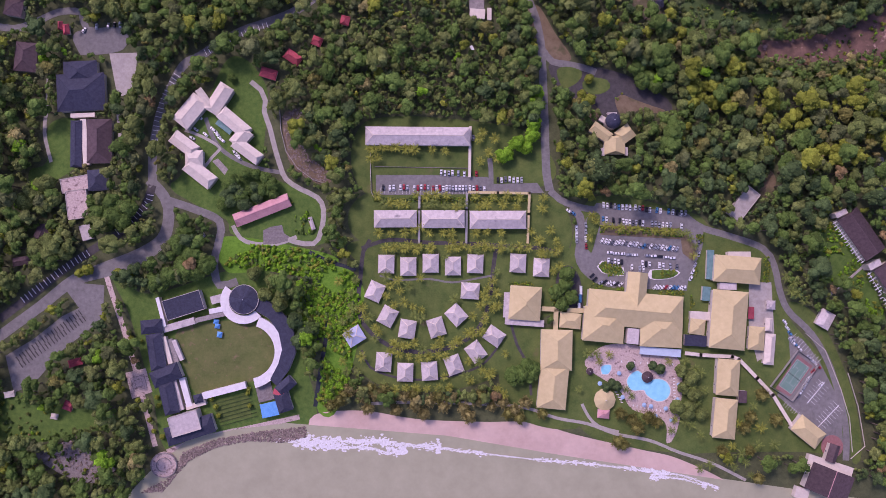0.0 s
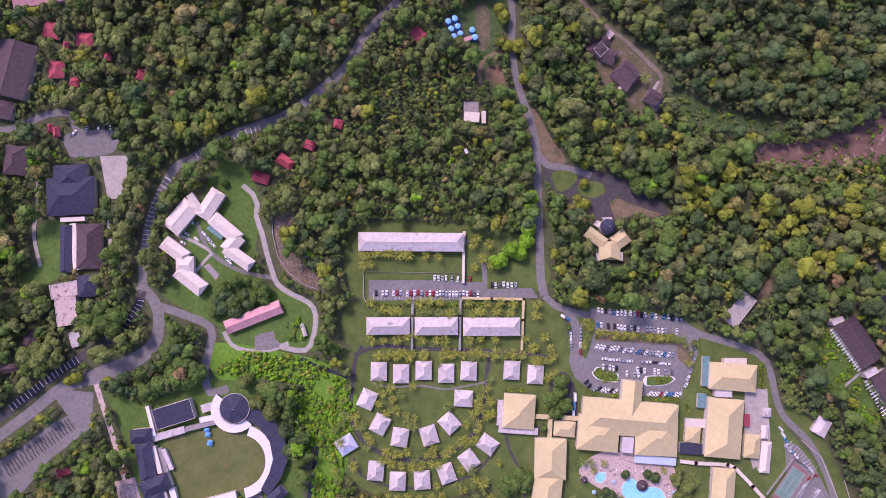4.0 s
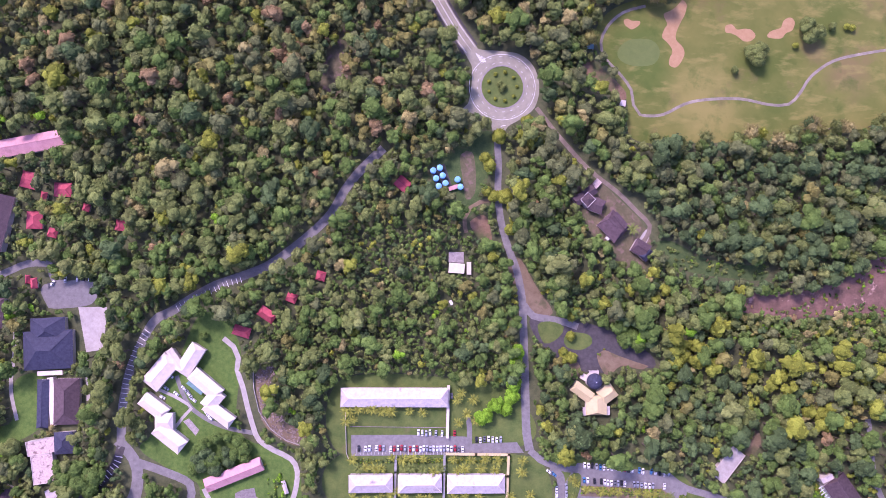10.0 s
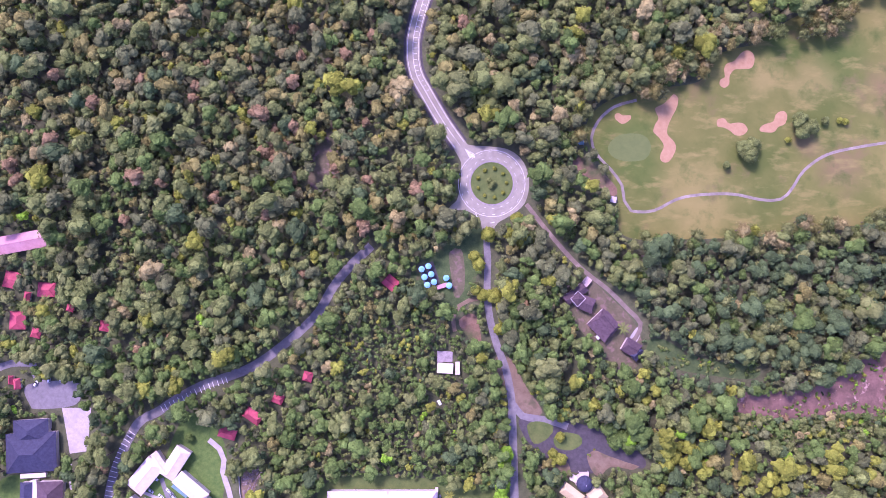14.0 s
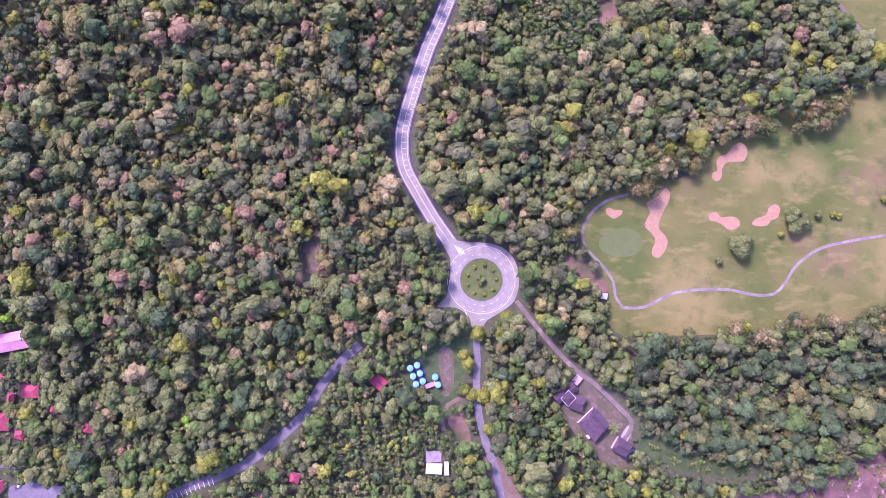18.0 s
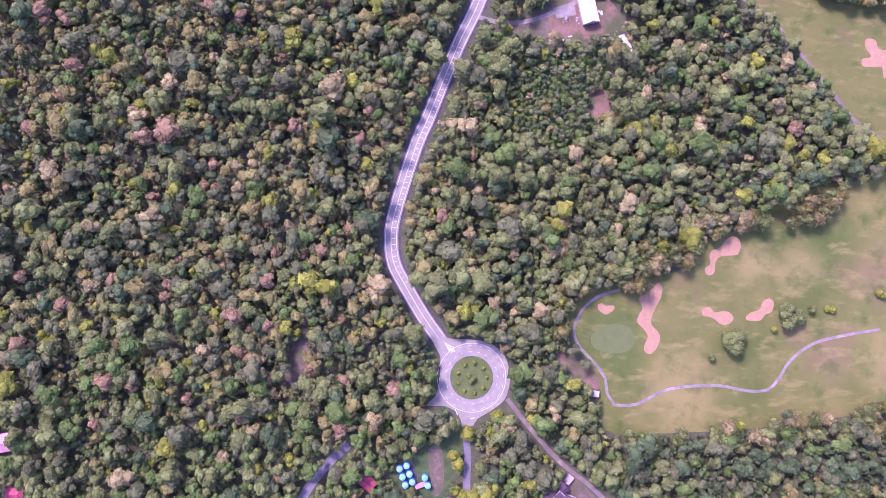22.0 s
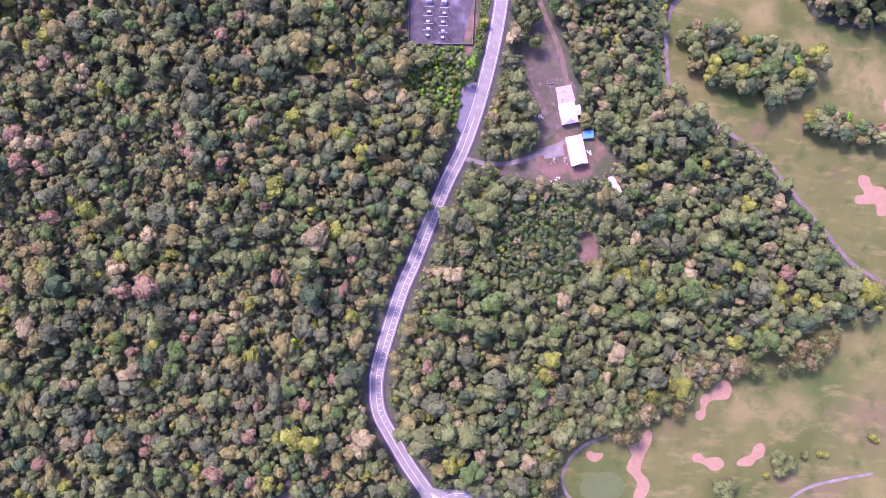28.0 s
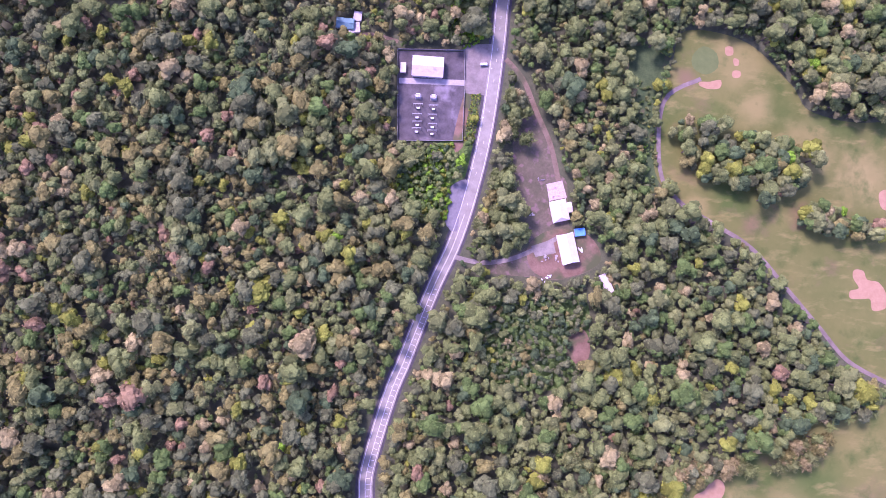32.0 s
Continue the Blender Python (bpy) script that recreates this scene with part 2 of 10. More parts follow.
TAN, GREEN, TROD = (0.310, 0.262, 0.082), (0.074, 0.125, 0.022), (0.205, 0.140, 0.066)
WORN = [(*p, r, tone, k) for p, r, tone, k in zip(
    [(264.6, 379.7), (304.5, 375.6), (333.9, 373.6), (367.1, 367.8), (166.6, 333.3), (323.1, 311.9), (298.8, 327.8), (376.5, 300.6), (214.4, 282.1), (279.8, 403.9), (321.8, 397.8), (174.3, 306.0), (284.5, 661.2), (326.6, 633.0), (365.3, 613.0), (343.9, 656.0), (251.0, 656.7), (241.7, 587.1), (283.2, 577.2), (319.6, 583.6), (268.2, 694.0), (218.1, 664.5), (234.8, 681.2), (266.8, 599.5)],
    (22, 26, 14, 30, 26, 24, 14, 28, 40, 24, 26, 24, 18, 30, 26, 26, 14, 14, 12, 12, 26, 16, 10, 18),
    (TAN, TAN, GREEN, TROD, GREEN, TROD, TROD, TAN, TAN, GREEN, GREEN, GREEN, TAN, TAN, TAN, GREEN, GREEN, TAN, TROD, TROD, TAN, GREEN, TROD, GREEN),
    (0.6, 0.5, 0.6, 0.6, 0.7, 0.6, 0.6, 0.6, 0.4, 0.7, 0.6, 0.4, 0.6, 0.6, 0.7, 0.7, 0.8, 0.6, 0.8, 0.9, 0.4, 0.8, 0.8, 0.9))]
M["golf"] = golf_material("golf_turf", WORN)


def part(name, bm, mat, parent, label="", smooth=False):
    """Links a bmesh as one mesh object under a thing or part."""
    me = bpy.data.meshes.new(name)
    bm.to_mesh(me)
    bm.free()
    return part_of(name, me, mat, parent, label, smooth)


def part_of(name, me, mat, parent, label="", smooth=False):
    if mat and not me.materials:
        me.materials.append(mat)
    if smooth:
        me.polygons.foreach_set("use_smooth", [True] * len(me.polygons))
    ob = new(name, me)
    if parent:
        ob.parent = parent
    if label:
        ob["label"] = label
    return ob


def box(bm, x, y, z, sx, sy, sz, turn=0.0, taper=1.0):
    """A box with its base centre at x, y, z."""
    c, s = math.cos(turn), math.sin(turn)
    vs = []
    for k, f in ((0, 1.0), (1, taper)):
        for a, b in ((-1, -1), (1, -1), (1, 1), (-1, 1)):
            px, py = a * sx / 2 * f, b * sy / 2 * f
            vs.append(bm.verts.new((x + c * px - s * py, y + s * px + c * py, z + k * sz)))
    for q in ((3, 2, 1, 0), (4, 5, 6, 7), (0, 1, 5, 4), (1, 2, 6, 5), (2, 3, 7, 6), (3, 0, 4, 7)):
        bm.faces.new([vs[i] for i in q])


def slab(bm, pts, z0, z1):
    """A prism over a plan outline; z0 and z1 may be lists of heights."""
    n = len(pts)
    lo = z0 if isinstance(z0, (list, tuple)) else [z0] * n
    hi = z1 if isinstance(z1, (list, tuple)) else [z1] * n
    a = [bm.verts.new((p[0], p[1], lo[i])) for i, p in enumerate(pts)]
    b = [bm.verts.new((p[0], p[1], hi[i])) for i, p in enumerate(pts)]
    area = sum(pts[i][0] * pts[(i + 1) % n][1] - pts[(i + 1) % n][0] * pts[i][1] for i in range(n))
    if area < 0:
        a.reverse()
        b.reverse()
    bm.faces.new(list(reversed(a)))
    bm.faces.new(b)
    for i in range(n):
        j = (i + 1) % n
        bm.faces.new([a[i], a[j], b[j], b[i]])


def smooth_line(pts, step=4.0, closed=False):
    """Catmull-Rom through plan points, about one point every step metres."""
    out, n = [], len(pts)
    for i in range(n if closed else n - 1):
        g = (lambda k: pts[k % n]) if closed else (lambda k: pts[min(max(k, 0), n - 1)])
        p0, p1, p2, p3 = (np.array(g(k), float) for k in (i - 1, i, i + 1, i + 2))
        m = max(1, int(np.linalg.norm(p2 - p1) / step))
        for j in range(m):
            t = j / m
            out.append(tuple(0.5 * (2 * p1 + (p2 - p0) * t + (2 * p0 - 5 * p1 + 4 * p2 - p3) * t * t + (3 * p1 - p0 - 3 * p2 + p3) * t ** 3)))
    if not closed:
        out.append(tuple(map(float, pts[-1])))
    return out


clear_areas = []   # (outline array, margin) kept free of woods
clear_lines = []   # (points array, half width)


def inside(poly, x, y):
    """Points of the arrays x, y inside a plan outline."""
    hit = np.zeros(np.shape(x), bool)
    n = len(poly)
    for i in range(n):
        (x1, y1), (x2, y2) = poly[i], poly[(i + 1) % n]
        if y1 == y2:
            continue
        cross = ((y1 > y) != (y2 > y)) & (x < (x2 - x1) * (y - y1) / (y2 - y1) + x1)
        hit ^= cross
    return hit


def edge_gap(pts, x, y, closed):
    """Distance of points to a plan line."""
    best = np.full(np.shape(x), 1e9)
    n = len(pts)
    for i in range(n if closed else n - 1):
        (x1, y1), (x2, y2) = pts[i], pts[(i + 1) % n]
        dx, dy = x2 - x1, y2 - y1
        t = np.clip(((x - x1) * dx + (y - y1) * dy) / max(dx * dx + dy * dy, 1e-6), 0, 1)
        best = np.minimum(best, np.hypot(x - x1 - t * dx, y - y1 - t * dy))
    return best


def patch(name, pts, mat, lift, label, category, rounded=True, clear=True, margin=2.0, step=7.0, skirt=0.25, grain=3.0):
    """A piece of ground cover that lies on the land, with a real edge."""
    lift += 0.005 * (len(bpy.data.meshes) % 9)
    line = smooth_line(pts, grain, True) if rounded else [tuple(p) for p in smooth_line_straight(pts, 6.0)]
    arr = np.array(line)
    lo, hi = arr.min(0), arr.max(0)
    gx, gy = np.meshgrid(np.arange(lo[0], hi[0], step), np.arange(lo[1], hi[1], step))
    gx, gy = gx.ravel(), gy.ravel()
    ok = inside(line, gx, gy) & (edge_gap(line, gx, gy, True) > step * 0.4)
    vs = [Vector(p) for p in line] + [Vector((a, b)) for a, b in zip(gx[ok], gy[ok])]
    n = len(line)
    v, e, f, *_ = geometry.delaunay_2d_cdt(vs, [(i, (i + 1) % n) for i in range(n)], [], 1, 0.001)
    bm = bmesh.new()
    bv = [bm.verts.new((p.x, p.y, land(p.x, p.y) + lift)) for p in v]
    for q in f:
        bm.faces.new([bv[i] for i in q])
    bm.normal_update()
    for q in bm.faces:
        if q.normal.z < 0:
            q.normal_flip()
    rim = [q for q in bm.edges if q.is_boundary]
    got = bmesh.ops.extrude_edge_only(bm, edges=rim)
    for q in got["geom"]:
        if isinstance(q, bmesh.types.BMVert):
            q.co.z -= skirt
    ob = part(name, bm, mat, None)
    tagged(ob, label, category, kind="structure")
    if clear:
        clear_areas.append((line, margin))
    return ob


def smooth_line_straight(pts, step):
    out, n = [], len(pts)
    for i in range(n):
        a, b = np.array(pts[i], float), np.array(pts[(i + 1) % n], float)
        m = max(1, int(np.linalg.norm(b - a) / step))
        out += [tuple(a + (b - a) * k / m) for k in range(m)]
    return out


def ribbon(bm, line, width, lift, thick, offset=0.0):
    """A strip of constant width along a plan line, on the land."""
    n = len(line)
    prev = None
    for i, (x, y) in enumerate(line):
        a, b = line[max(i - 1, 0)], line[min(i + 1, n - 1)]
        dx, dy = b[0] - a[0], b[1] - a[1]
        d = math.hypot(dx, dy) or 1
        nx, ny = -dy / d, dx / d
        wd = width(i / (n - 1)) if callable(width) else width
        row = []
        for s, top in ((1, 0), (1, 1), (0, 1), (-1, 1), (-1, 0)):
            px, py = x + nx * (offset + s * wd / 2), y + ny * (offset + s * wd / 2)
            row.append(bm.verts.new((px, py, land(px, py) + (lift if top else lift - thick))))
        if prev:
            for k in range(4):
                bm.faces.new([prev[k], row[k], row[k + 1], prev[k + 1]][::-1])
        prev = row


def road(name, pts, width, mat, label, category="road", lift=0.15, verge=3.0, step=5.0, clear=True):
    lift += 0.004 * (len(bpy.data.meshes) % 7)
    line = smooth_line(pts, step)
    bm = bmesh.new()
    ribbon(bm, line, width, lift, 0.2)
    bm.normal_update()
    if sum(f.normal.z for f in bm.faces) < 0:
        bmesh.ops.reverse_faces(bm, faces=bm.faces)
    ob = part(name, bm, mat, None)
    tagged(ob, label, category, kind="structure")
    if clear:
        wd = width if not callable(width) else max(width(0), width(0.5), width(1))
        clear_lines.append((line, wd / 2 + verge))
    return ob


def marking(name, pts, mat, owner, width=0.22, dash=0.0, gap=0.0, lift=0.23, offset=0.0):
    """A painted line, or its dashes, on a road."""
    line = smooth_line(pts, 2.0)
    if not dash:
        bm = bmesh.new()
        ribbon(bm, line, width, lift, 0.03, offset)
        part(name, bm, mat, owner)
        return
    dist, run = 0.0, []
    bm = bmesh.new()
    for a, b in zip(line, line[1:]):
        if dist % (dash + gap) < dash:
            run.append(a)
        elif len(run) > 1:
            ribbon(bm, run, width, lift, 0.03, offset)
            run = []
        else:
            run = []
        dist += math.dist(a, b)
    part(name, bm, mat, owner)


# ---------- the land itself ----------
def make_land():
    xs = np.concatenate([np.linspace(-4000, -460, 14), np.arange(-440, 520, 8.0), np.linspace(540, 4000, 14)])
    ys = np.concatenate([np.linspace(-4000, -360, 14), np.arange(-340, 960, 8.0), np.linspace(980, 5000, 14)])
    vs = [(x, y, land(x, y)) for y in ys for x in xs]
    w = len(xs)
    fs = [(j * w + i, j * w + i + 1, (j + 1) * w + i + 1, (j + 1) * w + i) for j in range(len(ys) - 1) for i in range(w - 1)]
    me = bpy.data.meshes.new("ground")
    me.from_pydata(vs, [], fs)
    ob = part_of("ground", me, M["ground"], None, smooth=True)
    tagged(ob, "dark leafy ground under tropical woods", "ground", kind="structure")


make_land()


# ---------- sea and beach ----------
def water_material(name, deep, pale, rough, bump, scale):
    m = material(name, deep, pale, scale, rough, bump, 0.05, spec=0.5)
    return m


M["sea"] = water_material("murky_sea_water", (0.335, 0.325, 0.205), (0.405, 0.390, 0.250), 0.45, 0.3, 0.06)
M["foam"] = material("sea_foam", (0.62, 0.60, 0.58), (0.85, 0.83, 0.82), 0.8, 0.9, 0.4, 0.2)
M["wet"] = material("wet_sand", (0.40, 0.285, 0.225), (0.48, 0.345, 0.275), 0.05, 0.6, 0.1, 0.08)

bm = bmesh.new()
slab(bm, [(-4000, -4000), (4000, -4000), (4000, -120), (-80, -120), (-220, -150), (-4000, -170)], -30, -1.5)
tagged(part("water", bm, M["sea"], None), "shallow murky grey-green sea water", "sea", kind="structure")

patch("beach", [(-93.7, -140.8), (-90.3, -126.4), (-56.3, -123.6), (-15.7, -130.2), (29.1, -132.7), (65.9, -133.6), (98.7, -143.0), (144.0, -153.9), (172.9, -161.2), (210.4, -179.7), (227.3, -198.7), (202.3, -200.2), (164.9, -187.4), (123.5, -179.8), (74.1, -171.7), (33.1, -165.5), (-7.8, -156.7), (-52.5, -150.4), (-89.0, -147.0)],
      M["sand"], 0.06, "smooth pinkish beach sand along the water", "beach", margin=1.0)
patch("wet_sand", [(-117.2, -141.3), (-88.9, -140.0), (-52.4, -142.1), (-7.7, -150.1), (33.1, -158.9), (74.1, -165.1), (123.6, -173.1), (164.9, -180.4), (202.3, -192.1), (227.1, -208.8), (185.3, -210.2), (123.5, -186.8), (74.1, -176.6), (33.1, -170.3), (-7.8, -163.2), (-52.5, -156.1), (-89.0, -153.1), (-117.3, -151.1)],
      M["wet"], 0.09, "dark wet sand at the water's edge", "wet sand", clear=False, skirt=0.02)


def foam_line(pts, width, seed):
    """Broken surf: ragged overlapping tongues of foam along the shore."""
    r = random.Random(seed)
    line = smooth_line(pts, 1.2)
    bm = bmesh.new()
    for i in range(1, len(line) - 1):
        (x, y), b = line[i], line[i + 1]
        dx, dy = b[0] - x, b[1] - y
        d = math.hypot(dx, dy) or 1
        nx, ny = -dy / d, dx / d
        w0 = width * (0.35 + 0.65 * abs(noise.noise((x * 0.09, y * 0.09, seed)))) * (1.5 if noise.noise((x * 0.03, 3, seed)) > 0 else 0.7)
        for k in range(6):
            o, w, l = r.gauss(0, 0.38) * w0, r.uniform(0.06, 0.28) * w0, r.uniform(0.5, 1.8)
            cx, cy = x + nx * o, y + ny * o
            n = 7
            ring = []
            for j in range(n):
                a = 2 * math.pi * j / n
                e = r.uniform(0.6, 1.2)
                px = cx + (math.cos(a) * l * dx / d + math.sin(a) * w * nx) * e
                py = cy + (math.cos(a) * l * dy / d + math.sin(a) * w * ny) * e
                ring.append(bm.verts.new((px, py, max(land(px, py) + 0.13, -1.43) + r.uniform(0, 0.05))))
            f = bm.faces.new(ring)
            f.normal_update()
            if f.normal.z < 0:
                f.normal_flip()
    ob = part("surf", bm, M["foam"], None)
    tagged(ob, "white surf breaking along the beach", "surf", kind="stuff")


foam_line([(-118.0, -143.8), (-97.0, -145.0), (-72.8, -145.6), (-48.4, -146.2), (-24.1, -148.8), (0.4, -150.8)], 6.5, 3)
foam_line([(-105.1, -147.1), (-72.8, -149.3), (-48.5, -151.2), (-36.2, -154.6), (-24.1, -151.3)], 6.0, 5)
foam_line([(-7.8, -150.3), (20.9, -154.3), (49.5, -158.1), (74.1, -161.0), (102.9, -163.6)], 2.4, 9)
foam_line([(102.9, -163.6), (131.8, -167.2), (156.6, -170.8), (177.3, -174.1), (202.3, -183.4)], 3.0, 13)
foam_line([(152.5, -174.1), (173.2, -175.7), (194.0, -181.7)], 3.4, 15)

# ---------- roads ----------
road("road_north", [(59.6, 268.0), (59.4, 252.6), (60.2, 240.5), (59.6, 220.1), (61.5, 200.0), (66.7, 180.0), (72.7, 164.1), (76.6, 144.2), (77.4, 128.5), (78.4, 89.3), (78.9, 61.1), (79.5, 46.2), (81.6, 34.7)], lambda t: 4.6 + 1.6 * t, M["asphalt"],
     "grey asphalt lane between woods and car parks", verge=2.0)
road("road_east", [(81.6, 34.7), (89.0, 28.0), (101.3, 23.0), (117.9, 20.0), (155.4, 16.6), (180.5, 13.9), (195.0, 6.3), (213.8, 0.7), (238.7, -8.7), (246.8, -21.3), (250.6, -40.0), (256.6, -54.6), (273.1, -71.3), (285.2, -92.1), (292.9, -116.9), (297.3, -141.6), (296.6, -164.2)], 4.8, M["asphalt"],
     "grey asphalt lane curving round the hotel grounds", verge=2.0, lift=0.15)
road("road_hotel_loop", [(97.9, 23.0), (103.5, 15.5), (104.5, 0.5), (102.2, -12.0), (106.2, -22.8), (116.9, -31.1), (129.4, -34.1)], 6.0, M["asphalt"], "grey asphalt drive to the hotel entrance", verge=1.0, lift=0.16)
road("road_west", [(-209.3, 43.9), (-197.7, 30.8), (-194.6, 16.5), (-199.1, 0.2), (-215.9, -12.0), (-237.9, -20.4), (-261.8, -28.8), (-283.3, -45.9), (-304.6, -61.8), (-320.0, -73.6)], lambda t: 7.5 + 4 * math.exp(-((t - 0.4) / 0.18) ** 2), M["asphalt"], "worn grey asphalt road past the clubhouse", verge=2.0)
road("road_west_branch", [(-199.4, 30.0), (-177.5, 22.6), (-158.2, 13.5), (-158.3, -0.1), (-161.8, -16.4), (-158.1, -32.7), (-145.1, -30.0)], 5.6, M["asphalt"], "grey asphalt drive between lawns", verge=2.0, lift=0.16)
road("road_forest", [(-23.3, 251.5), (-39.0, 236.3), (-50.8, 221.3), (-60.5, 204.3), (-73.4, 191.1), (-87.5, 179.2), (-105.6, 166.5), (-125.6, 158.4), (-141.6, 152.9), (-157.4, 144.5), (-173.1, 134.2), (-186.3, 126.3), (-200.4, 97.2), (-204.9, 79.2), (-207.0, 61.2), (-206.8, 41.0)], 6.4, M["asphalt"],
     "narrow asphalt road winding through the woods", verge=1.5, lift=0.15)
road("road_villa", [(-329.8, 159.2), (-310.1, 156.1), (-293.7, 161.2), (-277.1, 168.0), (-260.5, 167.2), (-256.7, 155.2), (-227.5, 152.1)], 5.0, M["asphalt"], "asphalt drive in front of villas", verge=1.5)
road("highway", [(118.1, 836.2), (109.6, 770.5), (103.3, 737.9), (99.9, 705.5), (94.9, 669.2), (90.0, 641.0), (83.4, 613.0), (75.3, 585.2), (66.5, 561.5), (55.0, 537.7), (44.2, 512.0), (32.5, 482.6), (22.7, 459.3), (8.4, 412.9), (6.0, 392.7), (8.4, 376.6), (15.7, 362.6), (28.7, 340.6), (40.0, 324.5), (46.3, 312.6)], 10.0, M["highway"],
     "pale sunlit two-lane highway through the forest", verge=3.6, lift=0.15)
road("golf_path", [(170.0, 358.9), (153.2, 353.7), (141.4, 343.2), (136.2, 330.8), (139.4, 319.3), (150.6, 307.0), (158.3, 296.0), (159.8, 284.9), (164.7, 277.5), (181.4, 277.6), (198.4, 285.9), (215.4, 289.4), (240.9, 290.1), (262.1, 286.1), (277.0, 286.6), (286.0, 295.1), (295.0, 307.9), (312.5, 319.8), (336.3, 325.7), (362.1, 329.8)], 2.1, M["rubbleyard"],
     "purple-grey golf cart path over the turf", "path", verge=2.5, lift=0.16)
road("golf_path_north", [(245.5, 682.6), (218.5, 666.0), (215.0, 617.4), (227.8, 595.3), (252.3, 579.2), (281.2, 561.0), (310.1, 528.5), (331.0, 504.1), (351.9, 479.9), (380.3, 463.9)], 3.0, M["track"], "worn golf cart path beside the forest", "path", verge=2.5, lift=0.16)
road("track_villas", [(88.1, 282.0), (106.4, 258.8), (126.7, 236.5), (147.1, 220.3), (161.4, 206.1), (170.7, 196.0), (167.2, 185.9), (159.6, 177.9)], 3.2, M["track"], "dusty brown track to the villas", "track", verge=2.5)
road("forest_track", [(105.1, 695.4), (117.1, 681.4), (127.0, 657.3), (136.9, 633.3), (142.6, 605.2), (144.6, 593.2)], 3.6, M["soil"], "reddish dirt track", "track", verge=3)
road("yard_track", [(68.4, 555.5), (86.2, 551.5), (106.1, 553.4), (126.2, 561.3), (142.3, 569.2)], 3.2, M["rubbleyard"], "dusty grey track to a shed", "track", verge=1.0)

road("creek", [(-93.5, -9.2), (-80.4, -15.8), (-70.2, -19.1), (-60.1, -22.5)], 2.6, M["creek"], "dark narrow creek in an overgrown ditch", "creek", verge=1, lift=0.10)
road("creek_lower", [(-79.3, -49.6), (-81.3, -67.9), (-84.5, -88.1), (-87.7, -108.2), (-89.4, -120.3)], 3.0, M["creek"], "dark narrow creek in an overgrown ditch", "creek", verge=1, lift=0.10)
# roundabout
rb = ((63.1, 297.0))


def ring_points(c, r, n=48, a0=0.0, a1=2 * math.pi):
    return [(c[0] + r * math.cos(a0 + (a1 - a0) * k / n), c[1] + r * math.sin(a0 + (a1 - a0) * k / n)) for k in range(n if a1 - a0 > 6.2 else n + 1)]


patch("roundabout", [(34.9, 334.2), (45.1, 325.3), (61.6, 323.7), (76.0, 321.3), (86.3, 312.3), (90.3, 297.6), (86.7, 282.0), (75.6, 273.0), (67.3, 268.1), (62.0, 260.0), (57.1, 260.8), (53.9, 270.9), (44.9, 277.0), (31.4, 277.8), (37.6, 284.2), (40.1, 294.1), (41.0, 306.4), (40.2, 317.0)], M["highway"], 0.20,
      "pale asphalt roundabout with painted edge lines", "roundabout", margin=2.5)
island = patch("roundabout_island", ring_points(rb, 15.2, 40), M["grass"], 0.42, "round grassy traffic island with low plants", "traffic island", clear=False)
for radius, wide in ((15.9, 0.8), (24.2, 0.25)):
    bm = bmesh.new()
    ribbon(bm, ring_points(rb, radius, 60) + ring_points(rb, radius, 60)[:1], wide, 0.47 if radius < 20 else 0.24, 0.3 if radius < 20 else 0.03)
    part("kerb" if radius < 20 else "edge_line", bm, M["stone"] if radius < 20 else M["paint"], island)
for r0 in (18.3, 22.8):
    for k in range(40):
        if k % 2 == 0:
            bm = bmesh.new()
            ribbon(bm, ring_points(rb, r0, 2, k * math.pi / 20, k * math.pi / 20 + 0.1), 0.22, 0.235, 0.03)
            part("lane_dash", bm, M["paint"], island)

# ---------- open ground ----------
G = "mown grass with worn patches"
patch("lawn_resort", [(-56.0, -0.7), (86.1, -5.7), (92.1, -20.2), (85.4, -51.0), (50.2, -73.3), (43.7, -97.6), (8.9, -109.4), (-31.9, -108.9), (-56.2, -96.5), (-72.4, -72.0), (-56.1, -47.8), (-56.0, -23.3)], M["grass"], 0.05, "resort lawn with worn patches", "lawn", margin=0.5)
patch("lawn_rows", [(-49.2, 34.3), (70.4, 31.8), (92.9, 21.4), (96.5, -3.7), (75.7, -7.8), (-51.9, -3.6)], M["grass"], 0.05, "grass between the low hotel rows", "lawn", margin=0.5)
patch("lawn_long", [(-53.3, 85.0), (35.2, 85.0), (74.7, 70.6), (76.5, 38.0), (-47.2, 30.1)], M["grass"], 0.05, "open grass by the long roof", "lawn", margin=0.5)
patch("lawn_hotel", [(46.0, -69.1), (72.9, -65.2), (103.8, -73.7), (103.0, -130.8), (90.5, -138.8), (65.9, -134.4), (45.5, -122.0)], M["grass"], 0.05, G, "lawn", margin=0.5)
patch("hotel_ground", [(67.1, -38.5), (92.2, -16.1), (114.1, 29.6), (182.7, 18.9), (201.3, 8.3), (236.6, -8.7), (247.6, -25.5), (256.6, -58.7), (283.0, -92.1), (294.8, -125.2), (293.9, -158.0), (264.5, -157.5), (214.3, -156.8), (164.6, -156.2), (102.8, -139.0), (91.4, -73.6)], M["grass"], 0.05, "grass and beds round the hotel", "lawn", margin=0.5)
patch("lawn_stage", [(-188.4, -66.8), (-163.1, -59.0), (-135.0, -59.3), (-121.7, -67.5), (-116.8, -81.6), (-124.8, -97.7), (-140.9, -103.6), (-170.8, -111.2), (-180.9, -95.1)], M["arena"], 0.12, "arena lawn enclosed by white walls", "lawn", margin=3)
